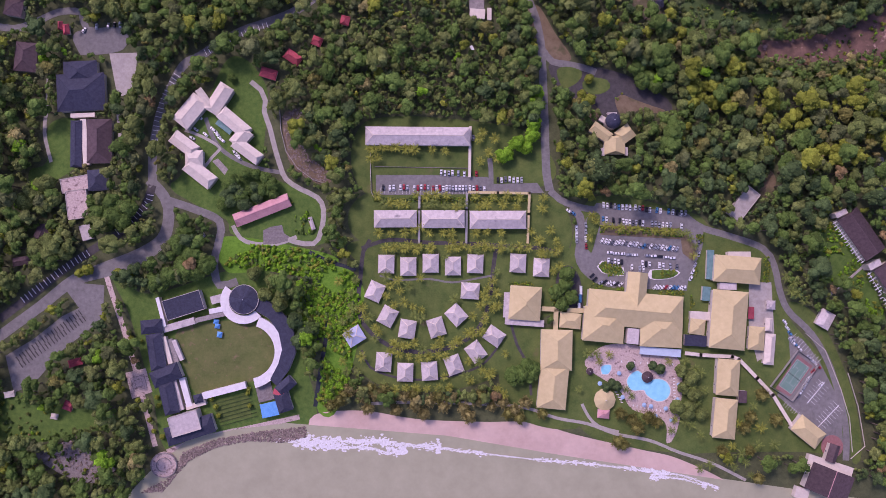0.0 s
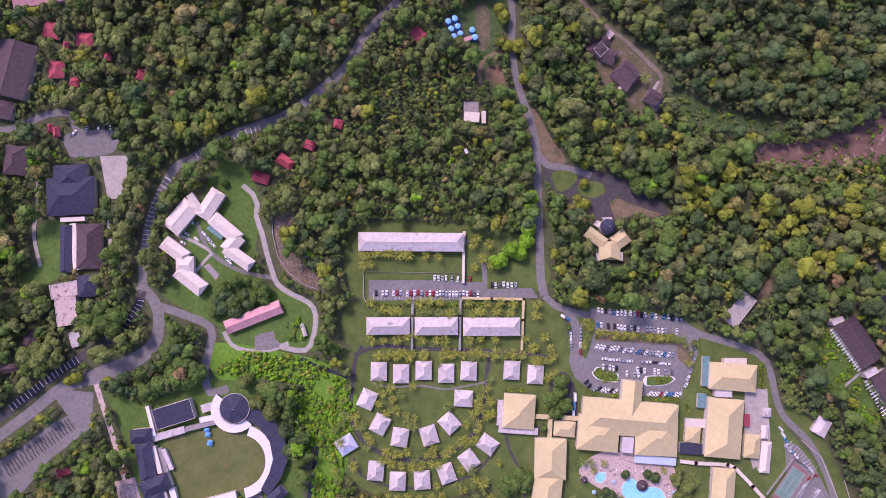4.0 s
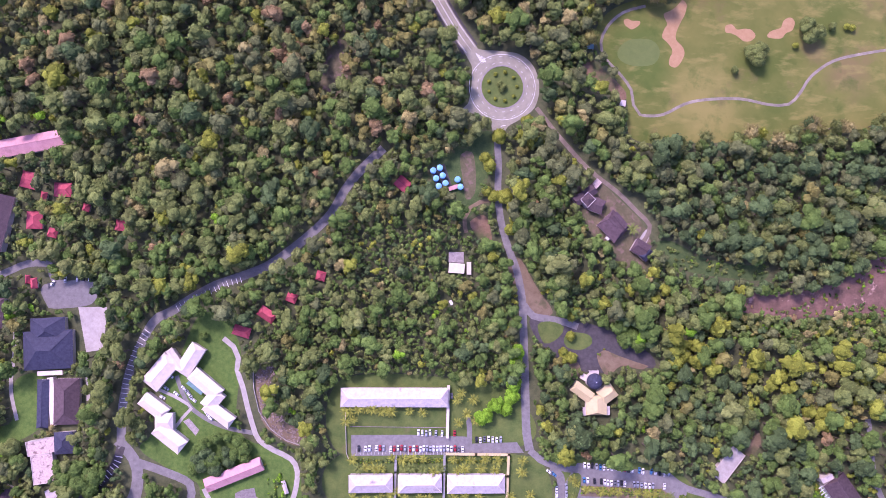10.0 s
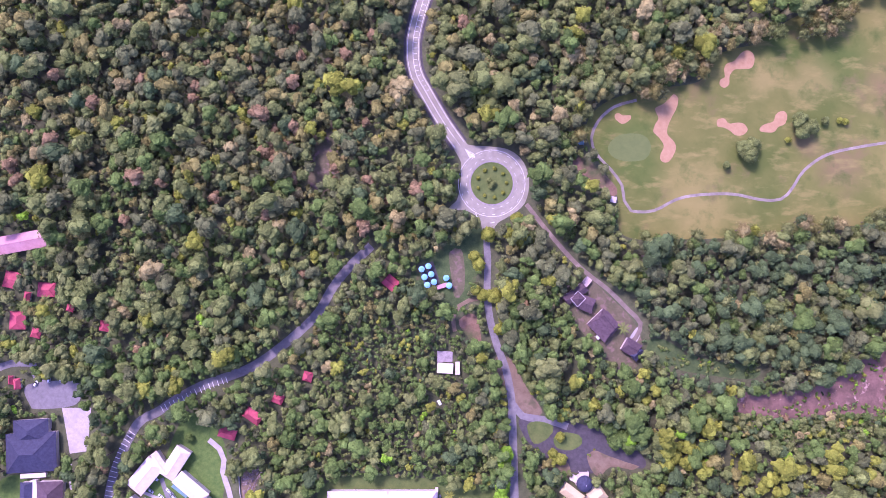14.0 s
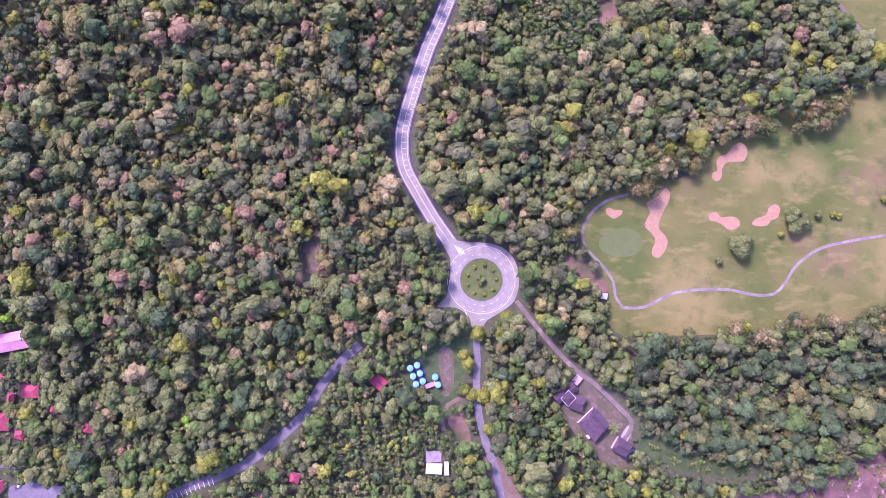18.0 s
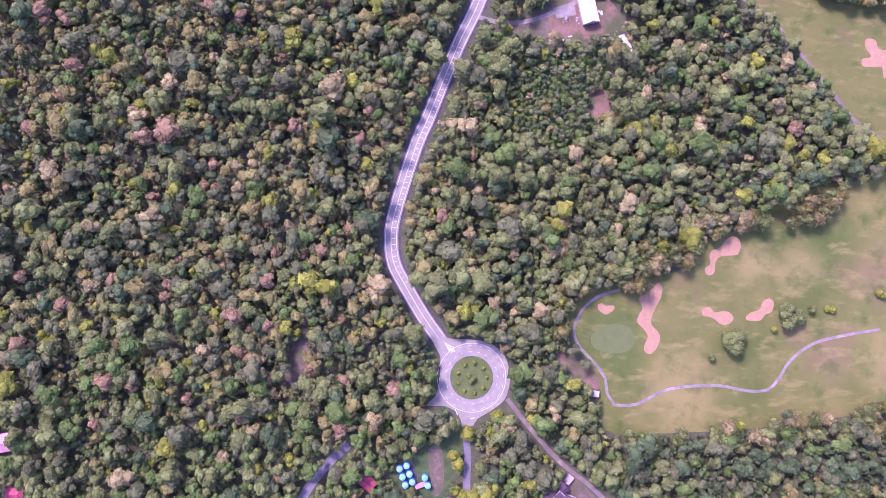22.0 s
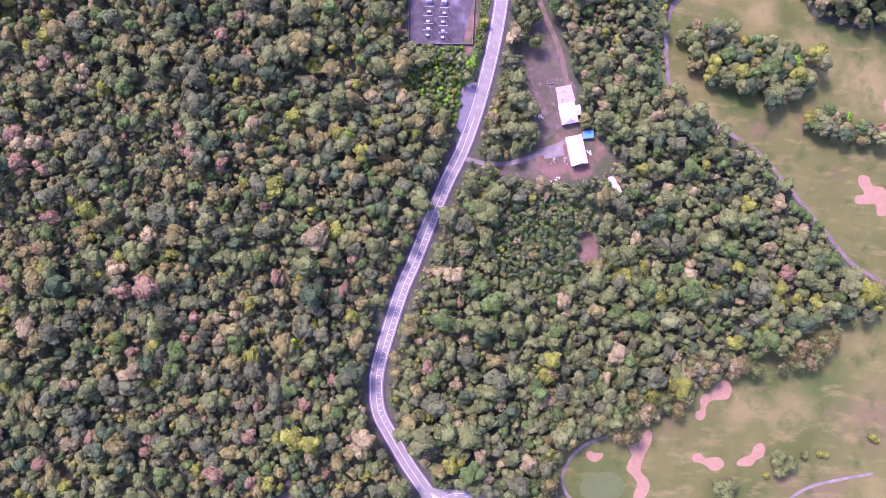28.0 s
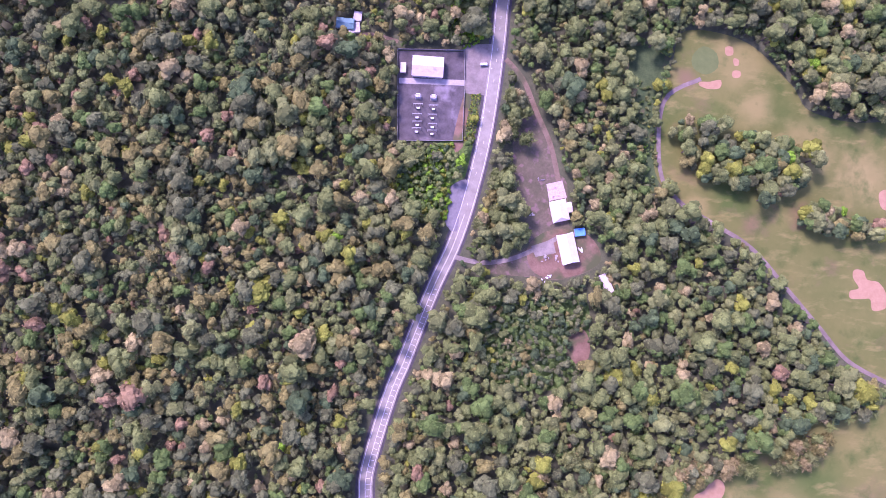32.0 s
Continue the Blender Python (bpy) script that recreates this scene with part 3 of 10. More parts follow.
patch("lawn_stage_outer", [(-207.5, -38.5), (-153.3, -22.6), (-129.1, -18.7), (-104.8, -47.4), (-96.6, -88.0), (-88.6, -120.3), (-96.9, -136.7), (-153.2, -139.9), (-192.9, -151.2), (-204.7, -110.8), (-221.3, -54.5), (-233.8, -26.1)], M["lush"], 0.05, "grass round the arena buildings", "lawn", margin=0.5)
patch("lawn_clubs", [(-193.7, 38.9), (-181.7, 55.0), (-153.4, 131.3), (-124.8, 111.1), (-124.6, 50.9), (-88.0, 32.4), (-80.3, 9.8), (-88.5, -4.7), (-145.3, 1.9), (-153.3, 14.3), (-177.4, 26.6)], M["lush"], 0.05, "green lawn round white-roofed blocks", "lawn", margin=0.5)
patch("lush_field", [(-155.4, 1.9), (-96.6, -6.7), (-72.3, -15.0), (-84.5, -23.1), (-96.7, -27.1), (-125.1, -22.8), (-153.3, -22.6)], M["creeper"], 0.06, "bright green overgrown field", "field", margin=0.5)
BANK = [(-77.0, -19.5), (-62.0, -24.4), (-53.8, -40.0), (-60.6, -56.1), (-71.8, -68.1), (-70.1, -88.2), (-72.4, -108.1), (-82.7, -116.7), (-85.3, -96.0), (-83.0, -72.0), (-88.0, -55.9), (-92.9, -39.7), (-88.2, -23.5)]
patch("lush_strip", BANK, M["creeper"], 0.07, "bright green creeper-covered bank", "field", margin=0)
patch("lush_strip", [(-84.5, -55.7), (-64.1, -31.5), (-56.1, -55.9), (-64.3, -96.4), (-76.6, -126.6), (-88.6, -120.3), (-82.5, -88.1)], M["creeper"], 0.05, "bright green creeper-covered bank", "field", margin=2)
patch("lawn_west", [(-283.9, 85.5), (-263.0, 87.5), (-262.1, 55.4), (-292.2, 39.4), (-296.8, 51.5), (-284.8, 57.5)], M["lush"], 0.05, "bright green lawn by a villa", "lawn", margin=0.5)
patch("lawn_southwest", [(-311.4, -109.5), (-287.8, -109.7), (-271.9, -116.0), (-252.3, -114.2), (-232.4, -118.4), (-226.3, -132.5), (-248.0, -136.1), (-287.3, -143.5), (-310.8, -141.2)], M["lush"], 0.05, "rough green garden ground", "field", margin=-4)
patch("rubble_field", [(-287.2, -149.4), (-259.7, -141.9), (-240.0, -146.1), (-229.9, -162.2), (-243.6, -171.8), (-267.3, -165.5)], M["stone"], 0.06, "bare rubbly ground", "clearing", margin=-3)
patch("rock_bank", [(-208.4, -180.0), (-191.4, -170.0), (-183.3, -152.4), (-159.3, -143.8), (-133.2, -138.6), (-94.9, -133.4), (-93.8, -140.0), (-113.2, -143.9), (-137.3, -143.4), (-159.4, -147.9), (-179.5, -157.8), (-197.3, -178.7)], M["stone"], 0.05, "stony bank of the sea wall", "bank", clear=True, margin=0)
patch("golf_course", [(132.1, 339.0), (144.8, 355.7), (174.3, 366.4), (216.9, 373.7), (234.2, 395.1), (286.1, 409.0), (359.3, 443.1), (438.2, 459.4), (432.1, 270.2), (354.5, 269.4), (282.6, 260.8), (218.8, 257.2), (160.2, 259.0), (154.4, 289.7), (136.1, 322.5)], M["golf"], 0.05, "patchy olive golf fairway", "golf course", margin=0)
patch("golf_course_north", [(235.6, 717.3), (225.0, 694.6), (214.2, 653.9), (213.7, 609.4), (252.3, 579.2), (281.2, 561.0), (310.1, 530.5), (351.9, 479.9), (393.7, 460.0), (476.5, 456.6), (481.9, 680.8), (383.7, 653.5), (328.9, 659.1), (312.1, 679.3), (279.0, 709.6)], M["golf"], 0.05, "patchy golf fairway beside the forest", "golf course", margin=0)
patch("golf_course_edge", [(250.7, 390.1), (279.9, 417.0), (317.6, 434.4), (351.1, 438.3), (393.0, 440.4), (476.2, 448.8), (472.0, 340.8), (249.8, 339.9)], M["golf"], 0.06, "patchy golf turf", "golf course", margin=0)
patch("putting_green", [(148.6, 324.8), (157.2, 333.1), (174.0, 333.3), (180.2, 325.1), (175.8, 315.5), (161.1, 313.7), (150.7, 317.7)], M["green"], 0.10, "smooth darker putting green", "putting green", clear=False)
patch("putting_green", [(239.5, 698.9), (247.8, 706.3), (257.3, 701.2), (258.0, 691.0), (249.6, 685.9), (240.6, 689.9)], M["green"], 0.10, "smooth darker putting green", "putting green", clear=False)
for outline in (
    [(197.7, 363.7), (201.0, 360.5), (199.7, 353.4), (195.9, 346.3), (192.9, 339.3), (192.7, 333.9), (197.6, 328.3), (198.7, 323.2), (195.7, 316.6), (192.0, 313.1), (187.5, 314.4), (187.2, 319.0), (189.7, 325.3), (186.5, 331.1), (182.2, 335.6), (183.5, 341.0), (186.0, 345.7), (183.6, 352.8), (189.0, 355.9), (194.0, 359.8)],
    [(254.0, 397.5), (258.5, 395.1), (259.4, 389.5), (256.8, 384.3), (250.0, 383.5), (244.1, 382.8), (240.4, 378.3), (239.8, 372.0), (236.4, 369.2), (232.7, 371.2), (233.2, 375.2), (236.5, 377.2), (236.2, 383.2), (238.3, 387.2), (244.2, 389.6), (248.9, 395.1)],
    [(230.5, 345.1), (235.5, 346.2), (239.2, 342.6), (245.4, 343.3), (250.4, 342.4), (253.2, 338.1), (249.7, 334.2), (243.9, 333.9), (239.1, 337.5), (234.9, 339.5), (230.4, 340.4)],
    [(262.4, 339.1), (265.9, 342.2), (272.6, 344.5), (275.3, 350.1), (280.4, 352.5), (283.6, 349.3), (281.7, 342.9), (276.7, 340.5), (273.2, 336.6), (266.5, 336.3), (262.8, 337.1)],
    [(153.9, 348.3), (156.7, 349.1), (159.5, 347.5), (165.2, 347.5), (165.2, 344.7), (160.2, 341.3), (157.1, 342.1), (153.8, 345.2)],
    [(244.6, 680.5), (251.7, 680.6), (259.9, 681.9), (259.4, 676.2), (251.5, 675.3), (244.6, 677.7)],
    [(264.0, 705.7), (269.0, 705.8), (269.3, 700.5), (264.3, 700.0)],
    [(269.7, 697.6), (273.4, 696.8), (273.4, 692.8), (270.1, 692.7)],
    [(269.2, 688.6), (274.6, 688.3), (274.1, 684.1), (269.1, 684.0)],
    [(358.6, 545.3), (365.5, 544.5), (368.4, 538.3), (376.9, 536.2), (382.3, 528.0), (381.9, 517.9), (372.0, 515.9), (370.1, 524.0), (363.6, 524.1), (355.0, 524.9), (355.2, 530.2), (361.7, 532.2), (357.6, 539.6)],
    [(378.5, 601.2), (386.8, 602.9), (388.8, 588.9), (380.2, 590.5)],
):
    patch("golf_bunker", outline, M["bunker"], 0.12, "pink sand bunker in the golf turf", "sand bunker", clear=False, step=5, grain=1.0)

# paved areas
A = "grey asphalt car park"
patch("car_park_hotel", [(115.9, 25.5), (182.7, 17.7), (195.1, 7.5), (193.8, -8.4), (182.9, -31.2), (181.4, -39.5), (133.4, -37.0), (116.9, -32.8), (100.5, -17.0), (105.1, 8.9)], M["asphalt"], 0.15, A, "car park", rounded=False)
patch("car_park_rows", [(-45.5, 46.5), (-6.1, 46.4), (36.0, 44.7), (40.1, 39.7), (72.4, 40.4), (77.4, 33.0), (35.2, 32.3), (-45.5, 31.8)], M["asphalt"], 0.15, "worn grey asphalt car park", "car park", rounded=False)
patch("car_park_east", [(256.2, -71.1), (266.6, -75.4), (278.9, -92.0), (294.1, -123.1), (294.8, -153.9), (285.5, -153.7), (273.3, -141.3), (263.1, -131.0), (246.7, -116.4), (257.7, -95.9)], M["asphalt"], 0.15, A, "car park", rounded=False)
patch("car_park_west", [(-308.1, -81.7), (-288.6, -69.9), (-269.1, -54.1), (-257.3, -48.2), (-266.4, -36.0), (-262.6, -29.9), (-239.7, -32.2), (-240.4, -56.3), (-253.0, -66.2), (-268.6, -78.1), (-287.9, -101.8), (-301.6, -107.7), (-304.6, -95.7)], M["asphalt"], 0.15, "old grey asphalt car park with planter rows", "car park", rounded=False)
patch("courtyard_clubs", [(-177.7, 91.1), (-163.4, 89.1), (-142.8, 69.0), (-136.8, 54.9), (-157.1, 65.0), (-173.5, 71.1), (-185.9, 81.2)], M["lush"], 0.06, "grass yard between white-roofed blocks", "yard", rounded=False)
patch("service_yard", [(227.8, -33.6), (244.4, -33.7), (246.3, -83.5), (232.7, -91.6), (226.9, -66.7)], M["concrete"], 0.15, "concrete service yard behind the hotel", "yard", rounded=False)
patch("pool_deck", [(120.3, -78.8), (145.2, -79.2), (174.1, -88.8), (175.5, -123.7), (171.0, -143.9), (164.6, -149.9), (162.8, -133.7), (140.2, -125.3), (130.1, -110.8), (111.7, -98.4), (105.6, -90.2)], M["pinkpave"], 0.12, "pinkish stone pool terrace", "terrace")
patch("villa_yard", [(-240.2, 137.2), (-219.3, 137.3), (-221.3, 107.2), (-233.9, 105.3)], M["concrete"], 0.12, "pale gravelly yard", "yard", rounded=False)
patch("forecourt_villa", [(-265.1, 153.2), (-229.6, 155.3), (-229.8, 140.0), (-257.1, 136.1), (-263.3, 139.3)], M["asphalt"], 0.15, "asphalt forecourt", "yard")
patch("dome_forecourt", [(82.6, 128.5), (103.0, 128.4), (117.1, 126.4), (133.5, 122.4), (147.6, 116.3), (169.9, 102.4), (171.8, 92.7), (149.4, 94.7), (133.0, 89.0), (112.8, 93.0), (96.7, 104.8), (86.7, 114.6)], M["darkasphalt"], 0.13, "dark asphalt forecourt among trees", "forecourt", margin=0.5)
patch("forecourt_island", [(106.9, 114.6), (113.0, 118.5), (125.2, 116.5), (127.2, 110.5), (119.1, 105.8), (108.9, 107.9)], M["grass"], 0.35, "grassy forecourt island", "island", clear=False)
patch("substation_yard", [(29.2, 700.6), (75.0, 700.4), (75.6, 637.0), (29.1, 637.6)], M["gravel"], 0.12, "purple-grey gravel yard of an electrical substation", "yard", rounded=False)
patch("substation_entry", [(75.0, 705.2), (95.1, 706.2), (91.6, 669.2), (75.7, 671.0)], M["rubbleyard"], 0.14, "dusty gravel entry yard", "yard", rounded=False)
patch("substation_bank", [(75.7, 671.0), (79.7, 671.1), (74.0, 632.2), (66.8, 633.7)], M["redsoil"], 0.12, "bare reddish bank", "bank")
patch("meadow_substation", [(23.1, 604.9), (50.9, 632.9), (78.7, 637.0), (80.6, 617.0), (62.7, 601.1), (66.6, 581.3), (42.9, 587.2)], M["lush"], 0.05, "green scrubby clearing", "field", clear=False)
patch("layby", [(65.8, 605.0), (77.9, 609.1), (72.6, 589.2), (69.7, 573.3), (62.6, 577.3), (61.9, 593.1)], M["asphalt"], 0.13, "asphalt lay-by beside the highway", "lay-by")
patch("homestead_yard", [(111.7, 651.2), (126.9, 655.3), (140.8, 617.3), (147.9, 607.3), (149.6, 577.2), (164.5, 569.2), (171.0, 551.2), (145.9, 539.4), (117.9, 541.5), (93.2, 544.0), (90.1, 548.7), (116.2, 560.5), (120.3, 569.3), (112.5, 601.2), (109.9, 625.1)], M["rough"], 0.06, "rough yard of brown grass and bare earth", "yard", margin=1.5)
patch("homestead_earth", [(121.4, 565.3), (140.4, 575.2), (164.5, 569.2), (171.0, 551.2), (146.7, 540.5), (127.9, 542.2), (120.0, 551.4)], M["redsoil"], 0.10, "reddish bare earth round the homestead", "yard", clear=False)
patch("scrub_soil", [(147.5, 501.8), (159.5, 503.7), (163.5, 489.8), (157.4, 476.1), (147.4, 482.1)], M["redsoil"], 0.14, "reddish bare patch among low bushes", "clearing", margin=-1.5)
patch("valley_grass", [(190.3, 702.4), (208.7, 706.7), (223.0, 694.6), (212.3, 658.0), (213.6, 605.3), (203.4, 605.3), (194.9, 641.6)], M["deepgrass"], 0.04, "dark green grassy strip beside the fairway", "field", margin=-3)
patch("red_cut", [(210.3, 146.4), (229.2, 138.2), (241.9, 131.7), (269.6, 127.6), (306.0, 130.2), (356.3, 133.2), (357.2, 180.3), (337.1, 178.9), (323.9, 166.3), (302.2, 159.1), (282.7, 151.6), (259.1, 146.5), (235.7, 147.3)], M["redcut"], 0.09, "eroded red earth slope with pale gullies", "slope", margin=-1.5)
patch("scrub_band", [(206.1, 134.2), (235.2, 138.9), (264.8, 134.2), (271.7, 124.5), (296.3, 127.4), (326.2, 142.4), (378.8, 162.2), (375.4, 119.3), (315.0, 111.8), (267.1, 110.6), (226.3, 114.3)], M["grass"], 0.05, "low yellow-green scrub slope", "slope", clear=False)
patch("green_valley", [(173.8, 182.4), (186.3, 184.4), (211.0, 172.2), (236.0, 167.0), (256.8, 166.1), (254.4, 156.1), (227.4, 157.4), (190.1, 164.2), (177.9, 172.3)], M["deepgrass"], 0.05, "dark green grassy valley in the woods", "field", margin=0.5)
patch("red_gully", [(-64.0, 324.3), (-52.2, 340.3), (-44.2, 344.3), (-48.1, 316.5), (-52.0, 292.7), (-67.7, 288.7), (-67.9, 308.5)], M["rough"], 0.05, "reddish gully in the forest", "gully", margin=-3)
patch("clearing_villas", [(109.9, 216.2), (130.6, 228.4), (147.1, 216.2), (163.3, 200.0), (171.3, 183.9), (166.9, 163.9), (150.4, 163.9), (126.1, 192.0)], M["rough"], 0.05, "rough grass round brown villas", "lawn", margin=-1)
patch("clearing_tanks", [(6.0, 236.2), (22.3, 248.4), (50.9, 264.8), (57.0, 256.6), (52.8, 232.3), (44.5, 208.0), (32.3, 200.1), (24.2, 216.0), (8.0, 220.1)], M["deepgrass"], 0.05, "grass round the water tanks", "clearing", margin=-2)
patch("clearing_road", [(64.6, 168.1), (74.8, 172.0), (86.9, 152.1), (98.9, 132.4), (80.7, 132.4)], M["soil"], 0.05, "bare verge beside the lane", "verge", margin=0)
patch("gravel_slope", [(-113.3, 89.1), (-104.4, 95.1), (-98.3, 95.1), (-104.3, 77.0), (-94.1, 60.9), (-77.8, 46.6), (-81.8, 39.3), (-96.1, 44.6), (-109.1, 58.8)], M["soil"], 0.08, "rocky cut slope with loose boulders", "slope", margin=0)
patch("east_verge", [(256.7, -50.4), (271.2, -52.6), (287.7, -75.5), (303.5, -117.1), (308.6, -158.1), (302.0, -166.3), (298.6, -141.6), (293.1, -112.8), (281.2, -83.8)], M["grass"], 0.06, "grass bank beside the lane", "verge", margin=0.5)
patch("hill_soil", [(236.5, 41.4), (241.5, 49.6), (248.0, 46.3), (248.7, 37.2), (242.0, 28.2), (238.0, 30.7)], M["soil"], 0.06, "bare brown slope behind the hut", "slope", margin=-1)
road("villa_footpath", [(285.5, -45.1), (292.9, -38.4), (303.2, -30.0), (312.5, -21.5)], 1.8, M["concrete"], "pale stepped path to the villas", "path", verge=0.5)
road("villa_lane", [(322.6, 56.9), (323.9, 44.9), (325.0, 29.1), (329.5, 8.8), (342.4, -16.4)], 4.0, M["asphalt"], "narrow lane behind the villas", verge=2)
for outline in ([(275.8, 15.4), (290.3, 8.0), (310.1, -21.6), (301.2, -31.7), (284.8, -33.5), (277.1, -20.1)], [(303.6, -34.2), (313.4, -25.8), (327.0, -54.4), (326.1, -64.8), (307.4, -54.3)]):
    patch("villa_bank", outline, M["lush"], 0.05, "lush green bank below the villas", "bank", margin=-1)
patch("bush_ground", [(90.6, 522.4), (122.6, 526.4), (158.9, 526.3), (162.7, 502.5), (158.6, 478.7), (142.4, 463.0), (118.4, 463.1), (94.4, 467.2), (86.4, 494.8)], M["lush"], 0.03, "green undergrowth below low bushes", "undergrowth", clear=False)


# ---------- foliage ----------
def leaf_material(name, dark, light, vary=0.38):
    m = material(name, dark, light, 1.1, 0.85, 3.0, 0.25, vary=vary, island=True, spec=0.1, big=0.5, bigscale=0.085)
    return m


LEAF = [
    leaf_material("olive_leaves", (0.093, 0.126, 0.030), (0.178, 0.219, 0.057)),
    leaf_material("green_leaves", (0.062, 0.116, 0.022), (0.128, 0.197, 0.041)),
    leaf_material("deep_green_leaves", (0.047, 0.083, 0.027), (0.095, 0.144, 0.048)),
    leaf_material("grey_green_leaves", (0.113, 0.140, 0.038), (0.197, 0.229, 0.065)),
    leaf_material("yellow_green_leaves", (0.147, 0.183, 0.019), (0.263, 0.287, 0.037)),
    leaf_material("brown_pink_leaves", (0.196, 0.135, 0.055), (0.306, 0.210, 0.094)),
    leaf_material("pale_flower_leaves", (0.212, 0.188, 0.064), (0.328, 0.285, 0.102)),
    leaf_material("bright_lime_leaves", (0.113, 0.250, 0.010), (0.198, 0.385, 0.023)),
    leaf_material("dull_olive_leaves", (0.076, 0.094, 0.033), (0.148, 0.169, 0.062)),
    leaf_material("brown_olive_leaves", (0.136, 0.135, 0.033), (0.242, 0.229, 0.061)),
    leaf_material("straw_leaves", (0.198, 0.177, 0.059), (0.328, 0.285, 0.102)),
]

ICO_V = [(0, 0, -1)] + [(0.894 * math.cos(a * 1.2566), 0.894 * math.sin(a * 1.2566), -0.447) for a in range(5)] + [(0.894 * math.cos(a * 1.2566 + 0.6283), 0.894 * math.sin(a * 1.2566 + 0.6283), 0.447) for a in range(5)] + [(0, 0, 1)]
ICO_F = [(0, 1 + (i + 1) % 5, 1 + i) for i in range(5)] + [(1 + i, 1 + (i + 1) % 5, 6 + i) for i in range(5)] + [(1 + (i + 1) % 5, 6 + (i + 1) % 5, 6 + i) for i in range(5)] + [(6 + i, 6 + (i + 1) % 5, 11) for i in range(5)]
ICO_V, ICO_F = np.array(ICO_V), np.array(ICO_F)


def crown_shape(r, lobes=9, sprays=110, rings=3, segs=6, squash=0.85, leaf=0.115, slim=1.0):
    """Unit crown: uneven leaf masses on a dome, broken up by many small leaf sprays. Returns vertices and triangles."""
    mid, rad = [], []
    turn, lop = r.uniform(0, 6.28), r.uniform(0.0, 0.16)
    outer = max(lobes - 1 - lobes // 3, 2)
    for k in range(lobes):
        if k < outer:
            a = turn + 6.2832 * (k + r.uniform(-0.35, 0.35)) / outer
            q, z, s = r.uniform(0.34, 0.56), r.uniform(-0.05, 0.25), r.uniform(0.34, 0.50)
        else:
            a = r.uniform(0, 6.28)
            q, z, s = r.uniform(0.0, 0.28), r.uniform(0.32, 0.52), r.uniform(0.38, 0.52)
        mid.append((q * math.cos(a) + lop, q * math.sin(a), z))
        rad.append(s)
    mid, rad = np.array(mid), np.array(rad)
    th = np.linspace(0.55, 2.0, rings) if rings > 2 else np.array((0.75, 1.75))
    ring = np.array([(0, 0, 1)] + [(math.sin(t) * math.cos(6.2832 * (k + 0.5 * (i % 2)) / segs), math.sin(t) * math.sin(6.2832 * (k + 0.5 * (i % 2)) / segs), math.cos(t)) for i, t in enumerate(th) for k in range(segs)])
    face = [(0, 1 + k, 1 + (k + 1) % segs) for k in range(segs)]
    for i in range(rings - 1):
        for k in range(segs):
            p, q = 1 + i * segs + k, 1 + i * segs + (k + 1) % segs
            face += [(p, p + segs, q), (q, p + segs, q + segs)] if i % 2 == 0 else [(p, p + segs, q + segs), (p, q + segs, q)]
    face = np.array(face)
    vs, fs = [], []
    for k in range(lobes):
        spin = r.uniform(0, 6.28)
        d = np.stack([ring[:, 0] * math.cos(spin) - ring[:, 1] * math.sin(spin), ring[:, 0] * math.sin(spin) + ring[:, 1] * math.cos(spin), ring[:, 2]], 1)
        fs.append(face + len(ring) * k)
        vs.append(mid[k] + d * rad[k] * r.uniform(0.78, 1.14, (len(d), 1)))
    base = lobes * len(ring)
    pick = r.choice(lobes, sprays, p=rad ** 2 / (rad ** 2).sum())
    d = r.normal(0, 1, (sprays, 3))
    d[:, 2] = np.abs(d[:, 2]) * 0.9
    d /= np.linalg.norm(d, axis=1)[:, None]
    c = mid[pick] + d * (rad[pick] * r.uniform(0.88, 1.12, sprays))[:, None]
    n = d * 0.9 + np.array((0, 0, 0.5)) + r.normal(0, 0.42, d.shape)
    n /= np.linalg.norm(n, axis=1)[:, None]
    t1 = np.cross(n, r.normal(0, 1, d.shape))
    t1 /= np.linalg.norm(t1, axis=1)[:, None]
    t2 = np.cross(n, t1) * slim
    s = leaf * r.uniform(0.55, 1.5, (sprays, 1))
    vs.append(np.stack([c + t1 * s / slim, c - t1 * s * 0.5 / slim + t2 * s * 0.85, c - t1 * s * 0.5 / slim - t2 * s * 0.85], 1).reshape(-1, 3))
    fs.append(np.arange(sprays * 3).reshape(-1, 3) + base)
    v, f = np.concatenate(vs), np.concatenate(fs)
    v[:, 2] = v[:, 2] * squash
    return v, f


def plume_shape(r, plumes=330):
    """Unit crown of a she-oak: soft, upswept plumes of needles over a dark core."""
    v, f = crown_shape(r, 9, 40, 3, 6, 1.0)
    v = v * (0.80, 0.80, 0.9)
    d = r.normal(0, 1, (plumes, 3))
    d[:, 2] = np.abs(d[:, 2])
    d /= np.linalg.norm(d, axis=1)[:, None]
    lobe = 0.78 + 0.20 * np.sin(np.arctan2(d[:, 1], d[:, 0]) * 5 + d[:, 2] * 4)
    c = d * (lobe * r.uniform(0.55, 1.0, plumes))[:, None]
    tip = d * 0.20 + r.normal(0, 0.07, d.shape) + np.array((0, 0, 0.03))
    w = np.cross(tip, r.normal(0, 1, d.shape))
    w = w / np.maximum(np.linalg.norm(w, axis=1), 0.01)[:, None] * 0.055
    tri = np.stack([c + w, c - w, c + tip], 1).reshape(-1, 3)
    return np.concatenate([v, tri]), np.concatenate([f, np.arange(plumes * 3).reshape(-1, 3) + len(v)])


